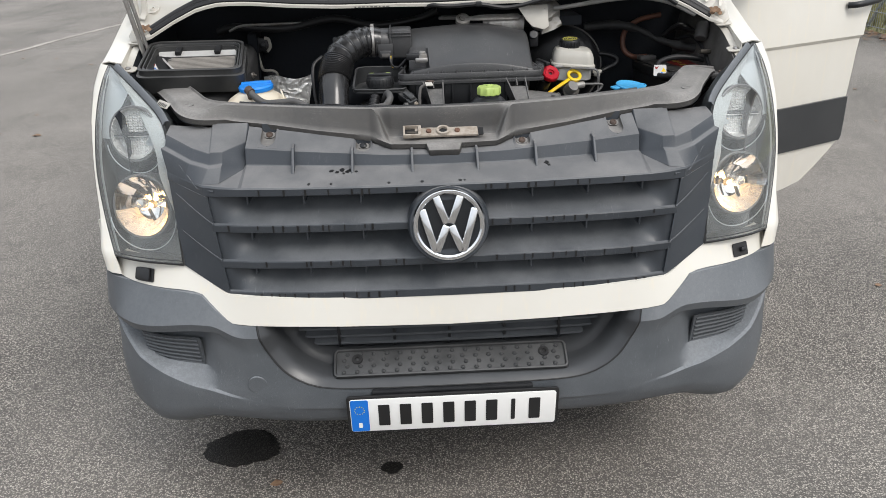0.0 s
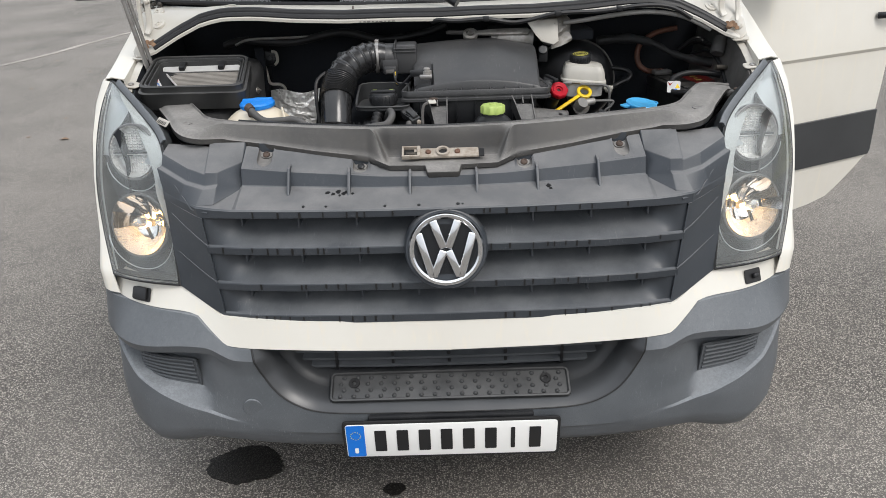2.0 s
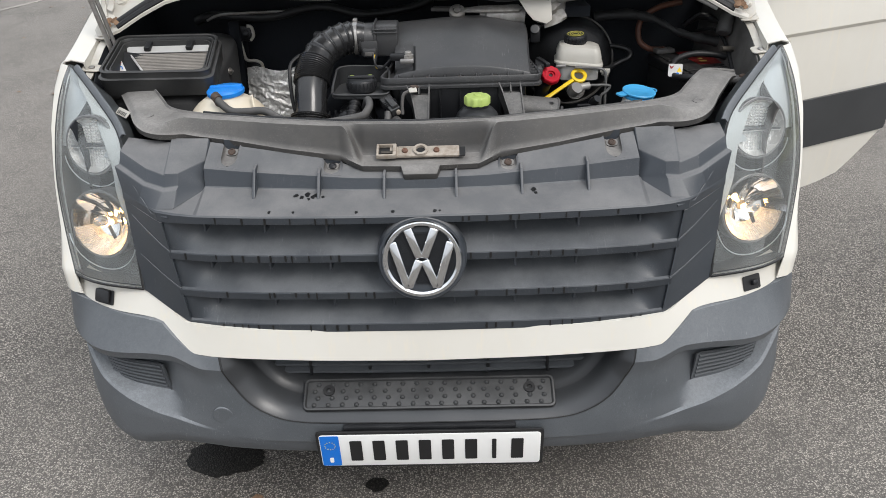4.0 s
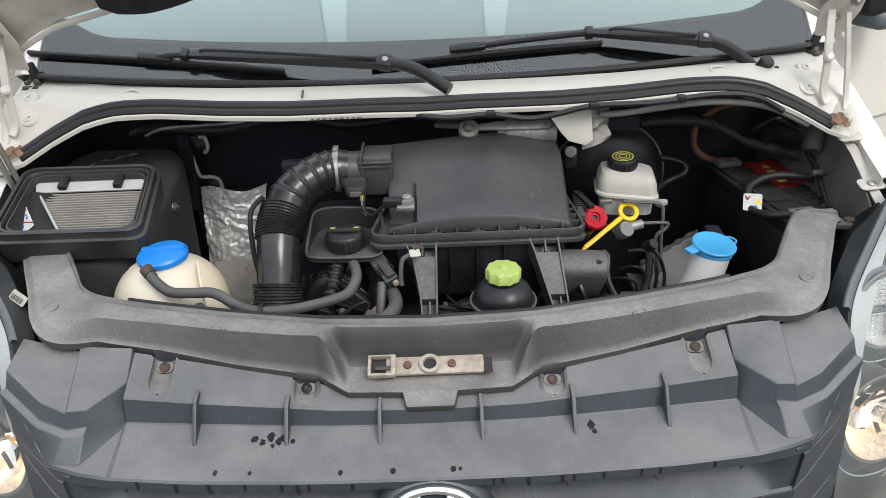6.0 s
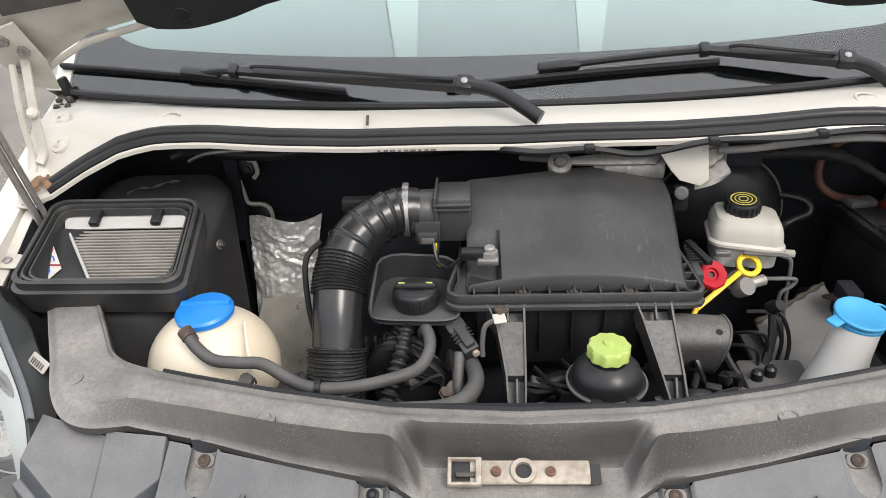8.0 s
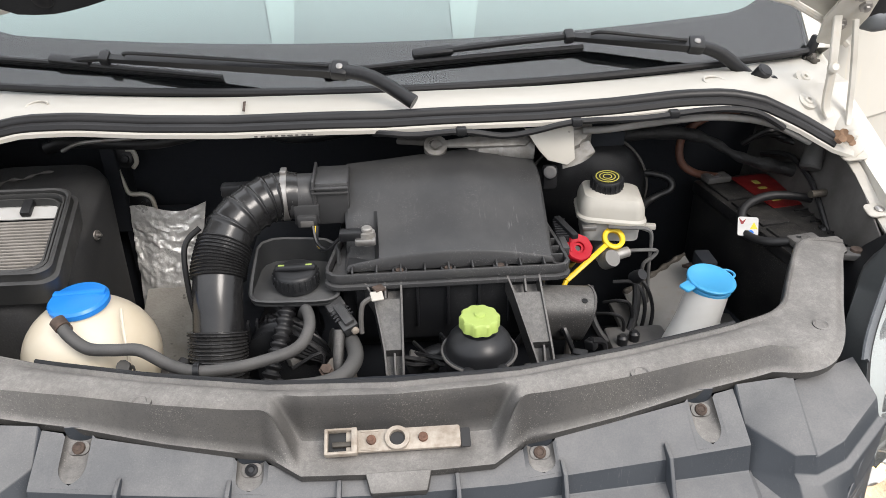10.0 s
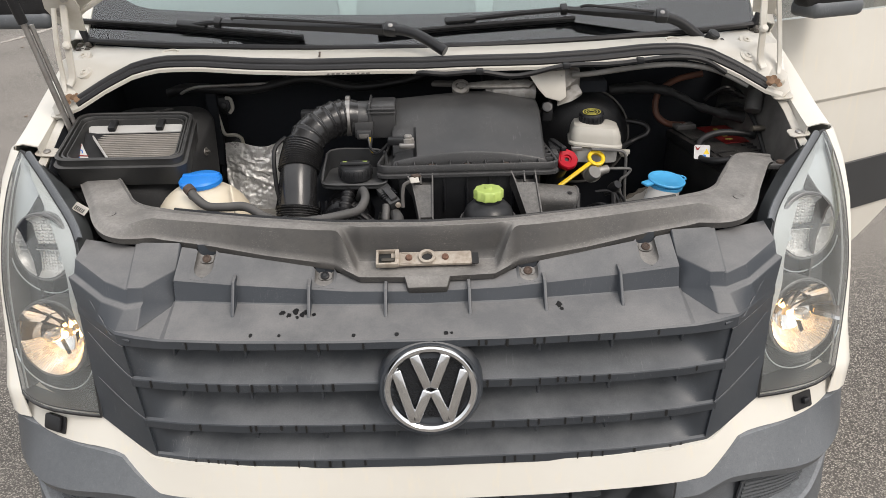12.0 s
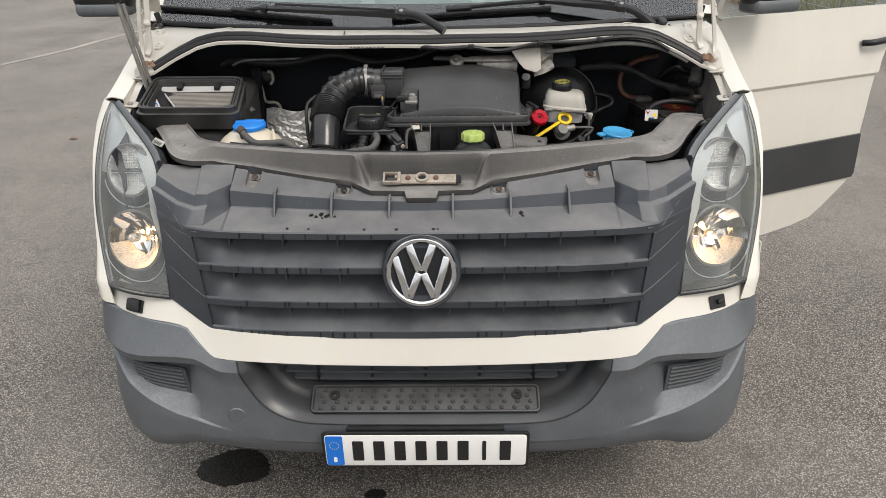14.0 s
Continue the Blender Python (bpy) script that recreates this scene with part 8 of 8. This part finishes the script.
# white bracket behind it
bk = thing("heater_bracket", (-0.50, 2.42, 1.05), "white metal bracket with two bolted lugs", "bracket")
for pts in ([(-0.533, 2.497, 1.226), (-0.520, 2.497, 1.222), (-0.517, 2.498, 1.198), (-0.527, 2.499, 1.184)], [(-0.560, 2.498, 1.186), (-0.556, 2.500, 1.158), (-0.548, 2.501, 1.126), (-0.520, 2.502, 1.122), (-0.505, 2.503, 1.110), (-0.502, 2.503, 1.078)]):
    part("strip", tube(pts, 0.0050, 6, smooth=4), SEAT_WHITE, bk)
for x, y, z in ((-0.546, 2.506, 1.204), (-0.530, 2.510, 1.098)):
    part("lug", box((x, y, z), (0.052, 0.010, 0.044), 0.006, Matrix.Rotation(radians(12), 4, "Y")), BLACK, bk)
    part("lug_bolt", turned([(0.012, 0), (0.012, 0.002), (0.008, 0.003), (0.007, 0.008), (0, 0.009)], (x + 0.008, y - 0.006, z), 12, basis((0, 0, 0), (0, -1, 0.2))), BLACK, bk)
part("stay", box((-0.57, 2.53, 1.14), (0.03, 0.08, 0.20), 0.004), VOID, bk)

# foil heat shield
fs = thing("foil_heat_shield", (-0.41, 2.28, 0.9), "crumpled silver foil heat shield", "heat shield")
rows = []
for k in range(56):
    u = k / 55
    r = []
    for j in range(81):
        v = j / 80
        x = -0.552 + 0.008 * v + (0.118 + 0.040 * v) * u
        z = 0.868 + 0.240 * v + 0.006 * math.sin(u * 7) * v
        crumple = 0.4 + 0.6 * math.exp(-((v - 0.62) / 0.25) ** 2)
        wx, wz = x + 0.03 * noise.noise(Vector((x * 9, z * 9, 7.7))), z + 0.03 * noise.noise(Vector((x * 8, z * 11, 3.3)))
        ridge = abs(noise.noise(Vector((wx * 24 + 3, wz * 22, 2.2)))) + 0.45 * abs(noise.noise(Vector((wx * 61, wz * 55, 8.1))))
        y = 2.44 + 0.03 * v - 0.022 * math.sin(3 * u) + crumple * (0.016 * ridge + 0.004 * noise.noise(Vector((wx * 120, wz * 105, 4.1))))
        r.append((x, y, z))
    rows.append(r)
part("foil", lattice(rows), FOIL, fs, sharp=30, solid=0.002)
part("dusty_plate", box((-0.455, 2.33, 0.885), (0.15, 0.22, 0.008), 0.003, Matrix.Rotation(radians(24), 4, "X")), DUSTY, fs, "dusty grey plate below the foil")
part("backing", box((-0.50, 2.52, 0.90), (0.15, 0.06, 0.36), 0.02), VOID, fs)

# wiper linkage with white guard
wl_ = thing("wiper_motor", (0.28, 2.32, 1.25), "alloy wiper motor with linkage and white guard", "wiper motor")
part("motor", tube([(0.150, 2.318, 1.272), (0.185, 2.316, 1.270), (0.270, 2.312, 1.266)], lambda f: 0.019 + 0.006 * (f > 0.25), 20, smooth=6), ALU, wl_, "cast alloy motor body")
for x in (0.205, 0.238):
    part("motor_band", tube([(x, 2.3155, 1.2685), (x + 0.007, 2.315, 1.268)], 0.0275, 20, smooth=0), STEEL, wl_)
part("gearbox", box((0.335, 2.315, 1.288), (0.085, 0.06, 0.085), 0.022, seg=3), ALU, wl_)
rows = []
for k in range(9):
    f = k / 8
    rows.append([(0.325 + 0.048 * v + 0.006 * math.sin(5 * f + 3 * v), 2.268 + 0.012 * v + 0.007 * math.sin(9 * f + 4 * v), 1.312 - (0.072 - 0.022 * v) * f) for v in np.linspace(0, 1, 7)])
part("torn_sleeve", lattice(rows), ALU, wl_, "torn milky plastic sleeve", solid=0.002)
gm = basis((0.292, 2.262, 1.290), (0.03, -0.95, 0.30))
part("guard", slab([(-0.046, 0.032), (0.042, 0.036), (0.045, -0.026), (0.030, -0.036), (0.010, -0.030), (-0.004, -0.026), (-0.020, -0.008)], 0.004, gm, 0.001), COWL, wl_, "white plastic guard plate")
part("guard_bolt", turned([(0.013, 0), (0.012, 0.006), (0.007, 0.007), (0.0, 0.005)], (0.292, 2.256, 1.240), 12, basis((0, 0, 0), (0, -0.8, 0.5))), BLACK, wl_)
part("guard_lug", box((0.294, 2.264, 1.228), (0.026, 0.020, 0.044), 0.005), BLACK, wl_)
part("link_arm", slab([(-0.09, 0.004), (-0.02, 0.012), (0.08, 0.013), (0.09, 0.0), (0.08, -0.010), (-0.02, -0.009), (-0.09, -0.005)], 0.007, basis((0.172, 2.292, 1.291), (0, -0.62, 0.78)), 0.0015), ALU, wl_, "dull alloy link arm")
part("link_boss", turned([(0.021, -0.008), (0.021, 0.006), (0.013, 0.008), (0.012, 0.003), (0.008, 0.003), (0.008, 0.009), (0, 0.009)], (0.088, 2.292, 1.285), 20, basis((0, 0, 0), (0, -0.6, 0.8))), ALU, wl_)
part("link_plate", box((0.055, 2.315, 1.290), (0.07, 0.03, 0.010), 0.003, Matrix.Rotation(radians(-15), 4, "Z")), BAY_GREY, wl_)
part("mount", box((0.30, 2.42, 1.27), (0.30, 0.18, 0.03), 0.005), VOID, wl_)
# grey conduit and thin cable under the seal
cb = thing("seal_cable", (0.3, 2.25, 1.33), "thin black cable clipped under the bonnet seal", "cable")
part("conduit", tube([(0.352, 2.272, 1.312), (0.40, 2.260, 1.318), (0.52, 2.250, 1.334), (0.60, 2.246, 1.336), (0.68, 2.244, 1.322), (0.76, 2.24, 1.285)], 0.0065, 10), BAY_PAINT, cb, "grey plastic conduit")
part("cable", tube([(-0.02, 2.262, 1.326), (0.0, 2.238, 1.334), (0.05, 2.236, 1.330), (0.13, 2.236, 1.333), (0.20, 2.237, 1.322), (0.25, 2.238, 1.326), (0.33, 2.237, 1.342), (0.45, 2.236, 1.344), (0.56, 2.232, 1.356), (0.64, 2.230, 1.350), (0.70, 2.23, 1.318)], 0.0058, 8), RUBBER, cb)
for x, z in ((0.13, 1.334), (0.33, 1.342), (0.50, 1.350)):
    part("cable_clip", box((x, 2.236, z), (0.018, 0.016, 0.014), 0.003), BLACK, cb)
part("rear_cable", tube([(-0.66, 2.44, 1.255), (-0.60, 2.43, 1.27), (-0.45, 2.43, 1.262), (-0.30, 2.44, 1.285), (-0.18, 2.43, 1.262), (-0.05, 2.43, 1.275), (0.02, 2.42, 1.30)], 0.012, 10), RUBBER, cb, "thick black wiring loom")
part("rear_wire", tube([(-0.62, 2.41, 1.26), (-0.58, 2.41, 1.275), (-0.50, 2.42, 1.276), (-0.40, 2.43, 1.276)], 0.004, 8), STEEL, cb)

# engine front: belts, hoses and connectors below
en = thing("engine", (0.0, 2.2, 0.7), "grimy engine with hoses and covers, its block near-black for shade", "engine")
# block and sump are plain shapes in the shade-black
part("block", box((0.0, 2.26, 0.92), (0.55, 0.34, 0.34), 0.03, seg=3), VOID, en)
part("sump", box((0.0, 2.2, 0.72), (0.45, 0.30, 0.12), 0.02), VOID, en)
part("pulley", turned([(0.06, -0.012), (0.062, -0.004), (0.056, 0.0), (0.062, 0.004), (0.060, 0.012), (0.02, 0.012), (0.0, 0.018)], (-0.165, 2.02, 1.02), 32, basis((0, 0, 0), (0, -1, 0.25))), BLACK, en)
part("alternator", tube([(-0.185, 2.012, 1.045), (-0.180, 2.05, 1.05), (-0.170, 2.10, 1.06)], lambda f: 0.050 + 0.004 * math.sin(f * 44), 28, smooth=20), BLACK, en, sharp=70)
for k in range(5):
    part("loom", tube([(-0.24 + 0.01 * k, 2.07, 1.03 + 0.012 * k), (-0.20, 2.02 + 0.008 * k, 1.055 + 0.010 * k), (-0.14, 2.0, 1.05 + 0.008 * k), (-0.09, 2.0, 1.03)], 0.006, 8), RUBBER, en)
part("corrugated_pipe", tube([(-0.196, 1.930, 1.045), (-0.186, 1.955, 1.075), (-0.176, 1.990, 1.098), (-0.168, 2.03, 1.125)], lambda f: 0.0125 + 0.0028 * math.sin(f * 70), 12, smooth=18), RUBBER, en, "corrugated black breather pipe", sharp=70)
cn = basis((-0.080, 2.008, 1.118), (-0.15, -0.35, 0.92), (0.48, -0.86, -0.25))
part("connector", box((0, 0, 0), (0.066, 0.026, 0.020), 0.003, cn), STEP, en, "grey electrical connector")
part("connector_lock", box((0, 0, 0), (0.044, 0.016, 0.010), 0.003, cn @ Matrix.Translation((0.006, 0.002, 0.013))), BOX, en)
part("connector_step", box((0, 0, 0), (0.022, 0.030, 0.024), 0.003, cn @ Matrix.Translation((-0.022, 0, 0))), BOX, en)
for k in range(3):
    part("connector_grip", box((0, 0, 0), (0.003, 0.032, 0.003), 0.0008, cn @ Matrix.Translation((-0.004 + 0.007 * k, 0, 0.0115))), BLACK, en)
part("connector_pin", turned([(0.006, 0), (0.006, 0.006), (0.004, 0.007), (0.0, 0.007)], (0, 0, 0), 12, cn @ Matrix.Translation((0.032, 0.004, 0)) @ Matrix.Rotation(radians(90), 4, "Y")), LATCH, en)
part("valve_stem", tube([(-0.085, 1.985, 1.11), (-0.088, 1.955, 1.07), (-0.085, 1.935, 1.04)], 0.009, 10), LEG_BLACK, en)
for k in range(3):
    part("spring_clip", turned([(0.016, -0.003), (0.017, 0.0), (0.016, 0.003)], (-0.075 - 0.008 * k, 1.935 + 0.008 * k, 1.052 + 0.006 * k), 16, basis((0, 0, 0), (0.3 * k - 0.3, -0.6, 0.6))), GRIMY_BOLT, en)
for pts, r in (([(-0.05, 1.92, 1.02), (0.02, 1.90, 1.03), (0.07, 1.92, 1.02)], 0.020), ([(0.02, 1.98, 1.03), (0.07, 1.99, 1.05), (0.10, 2.0, 1.03)], 0.016), ([(0.19, 1.93, 1.02), (0.25, 1.92, 1.03), (0.33, 1.93, 1.02), (0.42, 1.95, 1.0)], 0.022),
               ([(0.24, 1.97, 1.03), (0.28, 1.96, 1.04), (0.31, 1.98, 1.0)], 0.013), ([(-0.33, 1.99, 1.06), (-0.345, 1.95, 1.05), (-0.33, 1.91, 1.03)], 0.012), ([(-0.325, 2.02, 1.03), (-0.35, 1.97, 1.02), (-0.345, 1.92, 1.0)], 0.009)):
    part("hose", tube(pts, r, 12), RUBBER, en)
for k in range(6):
    x = 0.04 + 0.05 * (k % 3)
    part("wire", tube([(x - 0.06, 1.97 + 0.01 * k, 1.06), (x - 0.02, 1.95, 1.075 - 0.004 * k), (x + 0.02, 1.96, 1.055)], 0.0035, 6), RUBBER, en)
part("bracket", box((0.045, 1.975, 1.052), (0.05, 0.02, 0.008), 0.002, Matrix.Rotation(radians(25), 4, "Y")), STEEL, en)
part("hose_wire", tube([(-0.315, 2.15, 1.215), (-0.340, 2.13, 1.19), (-0.338, 2.10, 1.12), (-0.325, 2.07, 1.06), (-0.33, 2.03, 1.0)], 0.005, 8), RUBBER, en)
part("wire_plug", box((-0.255, 2.235, 1.243), (0.07, 0.022, 0.024), 0.005), BLACK, en)
r3 = random.Random(21)
for k in range(26):
    x = r3.choice((r3.uniform(-0.33, -0.08), r3.uniform(0.03, 0.10), r3.uniform(0.19, 0.36)))
    y, z = r3.uniform(1.90, 2.03), r3.uniform(1.0, 1.065)
    d, e = Vector((r3.uniform(-0.05, 0.05), r3.uniform(-0.03, 0.03), r3.uniform(-0.02, 0.03))), Vector((r3.uniform(-0.06, 0.06), r3.uniform(-0.03, 0.03), -0.06))
    part("wire", tube([(x, y, z), Vector((x, y, z)) + d, Vector((x, y, z)) + d + e * 0.5, Vector((x, y, z)) + d + e], r3.choice((0.003, 0.0045, 0.006)), 6, smooth=3), r3.choice((RUBBER, RUBBER, BLACK, HOSE_GREY)), en)
for k in range(12):
    x = r3.choice((r3.uniform(-0.30, -0.06), r3.uniform(0.04, 0.09), r3.uniform(0.20, 0.36)))
    part("plug", box((x, r3.uniform(1.93, 2.02), r3.uniform(1.02, 1.055)), (r3.uniform(0.014, 0.03), r3.uniform(0.012, 0.022), r3.uniform(0.014, 0.026)), 0.003, Matrix.Rotation(r3.uniform(-0.8, 0.8), 4, "Z") @ Matrix.Rotation(r3.uniform(-0.6, 0.6), 4, "X")), r3.choice((BLACK, BLACK, BAY_GREY, LEG_BLACK)), en)
for x, y, z in ((-0.235, 1.905, 1.070), (-0.105, 1.93, 1.075), (0.035, 1.93, 1.045), (0.335, 1.96, 1.045)):
    part("bolt_head", turned([(0.011, 0), (0.011, 0.003), (0.008, 0.003), (0.008, 0.010), (0.0, 0.011)], (x, y, z), 6, basis((0, 0, 0), (0.1, -0.5, 0.8))), RUST, en)
for k in range(7):
    part("belt_cover_rib", box((-0.235 + 0.014 * k, 2.035 + 0.004 * k, 1.075), (0.004, 0.012, 0.05), 0.001), BLACK, en)
part("oil_pipe", tube([(-0.02, 1.885, 1.075), (0.05, 1.875, 1.068), (0.09, 1.880, 1.060)], 0.013, 12), RUBBER, en)
part("air_pipe", tube([(0.19, 1.885, 1.060), (0.25, 1.885, 1.072), (0.32, 1.895, 1.078), (0.38, 1.915, 1.07), (0.44, 1.95, 1.05)], 0.015, 12), RUBBER, en)
for x in (0.03, 0.26, 0.36):
    part("pipe_band", turned([(0.016, -0.004), (0.017, 0.0), (0.016, 0.004)], (x, 1.884 + 0.05 * max(0, x - 0.26), 1.072), 18, basis((0, 0, 0), (1, 0.1, 0)), ring=True), STEEL, en)
part("splash_plate", box((-0.46, 2.03, 0.93), (0.36, 0.26, 0.012), 0.003), BAY_GREY, en)
rows = []
for f in np.linspace(0, 1, 9):
    a, b = Vector((0.450, 2.235, 0.985)).lerp(Vector((0.590, 2.305, 1.025)), f), Vector((0.455, 2.04, 0.925)).lerp(Vector((0.610, 2.05, 0.940)), f)
    rows.append([a.lerp(b, u) + Vector((0, 0, 0.012 * math.sin(math.pi * u))) for u in np.linspace(0, 1, 6)])
part("strut_tower", lattice(rows), BAY_PAINT, en, "dusty grey strut tower", solid=0.006)
part("tower_seam", tube([r[0] for r in rows], lambda f: 0.0055 + 0.002 * math.sin(31 * f), 8, smooth=4), GRIMY_BOLT, en, "rough sealed seam")
part("side_plate", box((0.56, 2.09, 0.935), (0.28, 0.30, 0.010), 0.003, Matrix.Rotation(radians(10), 4, "Y")), BAY_GREY, en)

# ---- outdoors ----
def blot(name, cx, cy, rx, ry, seed, mt, label):
    r = random.Random(seed)
    ph = [r.uniform(0, 6.28) for _ in range(6)]
    pts = []
    for k in range(64):
        a = 2 * math.pi * k / 64
        w = 1 + sum(0.10 / (i + 1) * math.sin((i + 2) * a + ph[i]) for i in range(6)) + r.uniform(-0.05, 0.05)
        pts.append((cx + rx * w * math.cos(a), cy + ry * w * math.sin(a)))
    tagged(part(name, slab(pts, 0.003, Matrix.Translation((0, 0, 0.004))), mt, at=(cx, cy, 0)), label, "oil stain")


blot("oil_stain", -0.665, 2.02, 0.108, 0.098, 3, WET, "dark wet oil stain on the asphalt")
blot("oil_stain", -0.180, 1.885, 0.030, 0.030, 8, WET, "small dark oil spot on the asphalt")



def ground_strip(name, line, width, seed, mt, label, category):
    """A thin irregular strip lying on the asphalt."""
    r = random.Random(seed)
    mid = spline([(x, y, 0.003) for x, y in line], 24)
    rows = []
    for a, b in zip(mid, mid[1:] + [mid[-1] * 2 - mid[-2]]):
        d = (b - a).normalized()
        side = Vector((-d.y, d.x, 0)) * width / 2
        rows.append([a - side * r.uniform(0.75, 1.25), a, a + side * r.uniform(0.75, 1.25)])
    c = mid[len(mid) // 2]
    tagged(part(name, lattice(rows), mt, at=(c.x, c.y, 0), solid=0.003), label, category, kind="structure")


ground_strip("worn_line", [(-7.0, 7.0), (-5.92, 11.0), (-5.72, 12.6), (-5.48, 14.2), (-4.9, 18.0)], 0.10, 6, WORN_LINE, "faded pale line on the asphalt", "line marking")


def leaf(x, y, s, rz, tint=LEAF):
    pts = [(s * 1.6 * (k / 6 - 0.5), s * 0.55 * math.sin(math.pi * k / 6) * (1 + 0.2 * (k % 2))) for k in range(7)] + [(s * 1.6 * (0.5 - k / 6), -s * 0.55 * math.sin(math.pi * k / 6) * (1 + 0.2 * (k % 2))) for k in range(1, 6)]
    t = slab(pts, 0.001, Matrix.Rotation(rz, 4, "Z"))
    for v in t.verts:
        v.co.z += 0.006 + 10 * v.co.y * v.co.y
        v.co += Vector((x, y, 0))
    return tagged(part("fallen_leaf", t, tint, at=(x, y, 0)), "dry brown leaf lying on the asphalt", "leaf", "leaves on the asphalt")


leaf(-0.528, 1.836, 0.024, 0.3)
leaf(-3.23, 6.343, 0.05, 0.1)
leaf(1.989, 2.956, 0.022, 1.0)
for k in range(46):
    leaf(rnd.uniform(-9, -1.6), rnd.uniform(4.0, 16), rnd.uniform(0.02, 0.045), rnd.uniform(0, 6))
for k in range(22):
    leaf(rnd.uniform(2.2, 5.6), rnd.uniform(4.0, 15), rnd.uniform(0.015, 0.035), rnd.uniform(0, 6))

# fence along the lot: concrete feet, steel posts, welded wire
FX = 6.45
fence = thing("fence", (FX, 14, 0), "galvanised welded wire fence on steel posts", "fence")
for k in range(9):
    y = 7.5 + 2.5 * k
    part("post", box((FX, y, 0.95), (0.06, 0.06, 1.9), 0.006), GALV, fence)
    part("brace", tube([(FX + 0.02, y, 1.3), (FX + 0.06, y + 0.9, 0.05)], 0.025, 8, smooth=0), GALV, fence)
for j in range(9):
    part("wire", tube([(FX - 0.03, 7.4, 0.08 + 0.20 * j), (FX - 0.03, 27.6, 0.08 + 0.20 * j)], 0.006, 6, smooth=0), GALV, fence)
wires = bmesh.new()
for k in range(400):
    y = 7.4 + 0.05 * k
    box((FX - 0.026, y, 0.9), (0.005, 0.005, 1.75), bm=wires)
tagged(part("mesh_wires", wires, GALV, fence), kind="stuff")
for y in (11.2, 15.2, 19.0):
    blk = thing("concrete_post", (6.22, y, 0), "weathered concrete post at the fence", "post", "concrete posts")
    part("shaft", box((6.22, y, 0.30 if y != 11.2 else 0.9), (0.28, 0.28, 0.60 if y != 11.2 else 1.8), 0.02), CONCRETE, blk)
    part("foot", box((6.22, y, 0.02), (0.34, 0.34, 0.06), 0.015), CONCRETE, blk)
# dry grass behind the fence and drifted leaves before it
gb = bmesh.new()
r2 = random.Random(12)
for k in range(9000):
    x, y = FX + 0.05 + r2.random() ** 1.6 * 7, r2.uniform(6.5, 30)
    h, w = r2.uniform(0.35, 0.95), r2.uniform(0.008, 0.02)
    dx, dy = r2.uniform(-0.25, 0.25) * h, r2.uniform(-0.25, 0.25) * h
    a = r2.uniform(0, 3.14)
    q = [gb.verts.new(p) for p in ((x - w * math.cos(a), y - w * math.sin(a), 0), (x + w * math.cos(a), y + w * math.sin(a), 0), (x + dx * 0.5 + w * 0.6, y + dy * 0.5, h * 0.6), (x + dx, y + dy, h))]
    gb.faces.new((q[0], q[1], q[2]))
    gb.faces.new((q[0], q[2], q[3]))
tagged(part("dry_grass", gb, DRY_GRASS, at=(9, 18, 0)), "tall dry grass behind the fence", "grass", kind="stuff")
lb_ = bmesh.new()
for k in range(3200):
    y = r2.uniform(8.0, 28)
    x = FX - 0.05 - abs(r2.gauss(0, 0.20)) * (1 + 0.5 * math.sin(y * 1.3))
    s, a, tl = r2.uniform(0.02, 0.05), r2.uniform(0, 6.28), r2.uniform(-0.4, 0.4)
    z = r2.uniform(0.008, 0.05)
    q = [lb_.verts.new((x + s * math.cos(a + b) * f, y + s * math.sin(a + b) * f, z + tl * s * math.cos(b) * f)) for b, f in ((0, 1), (1.57, 0.5), (3.14, 1), (4.71, 0.5))]
    lb_.faces.new(q)
tagged(part("leaf_litter", lb_, LEAF, at=(6.2, 18, 0)), "drift of dry brown leaves along the fence", "leaves", kind="stuff")
vb = bmesh.new()
for a, b in ((FX + 0.02, 5.5), (60, 5.5), (60, 60), (FX + 0.02, 60)):
    vb.verts.new((a, b, 0.005))
vb.faces.new(vb.verts[:])
tagged(part("verge", vb, DRY_GRASS, at=(30, 30, 0)), "patchy dry grass verge", "ground", kind="structure")
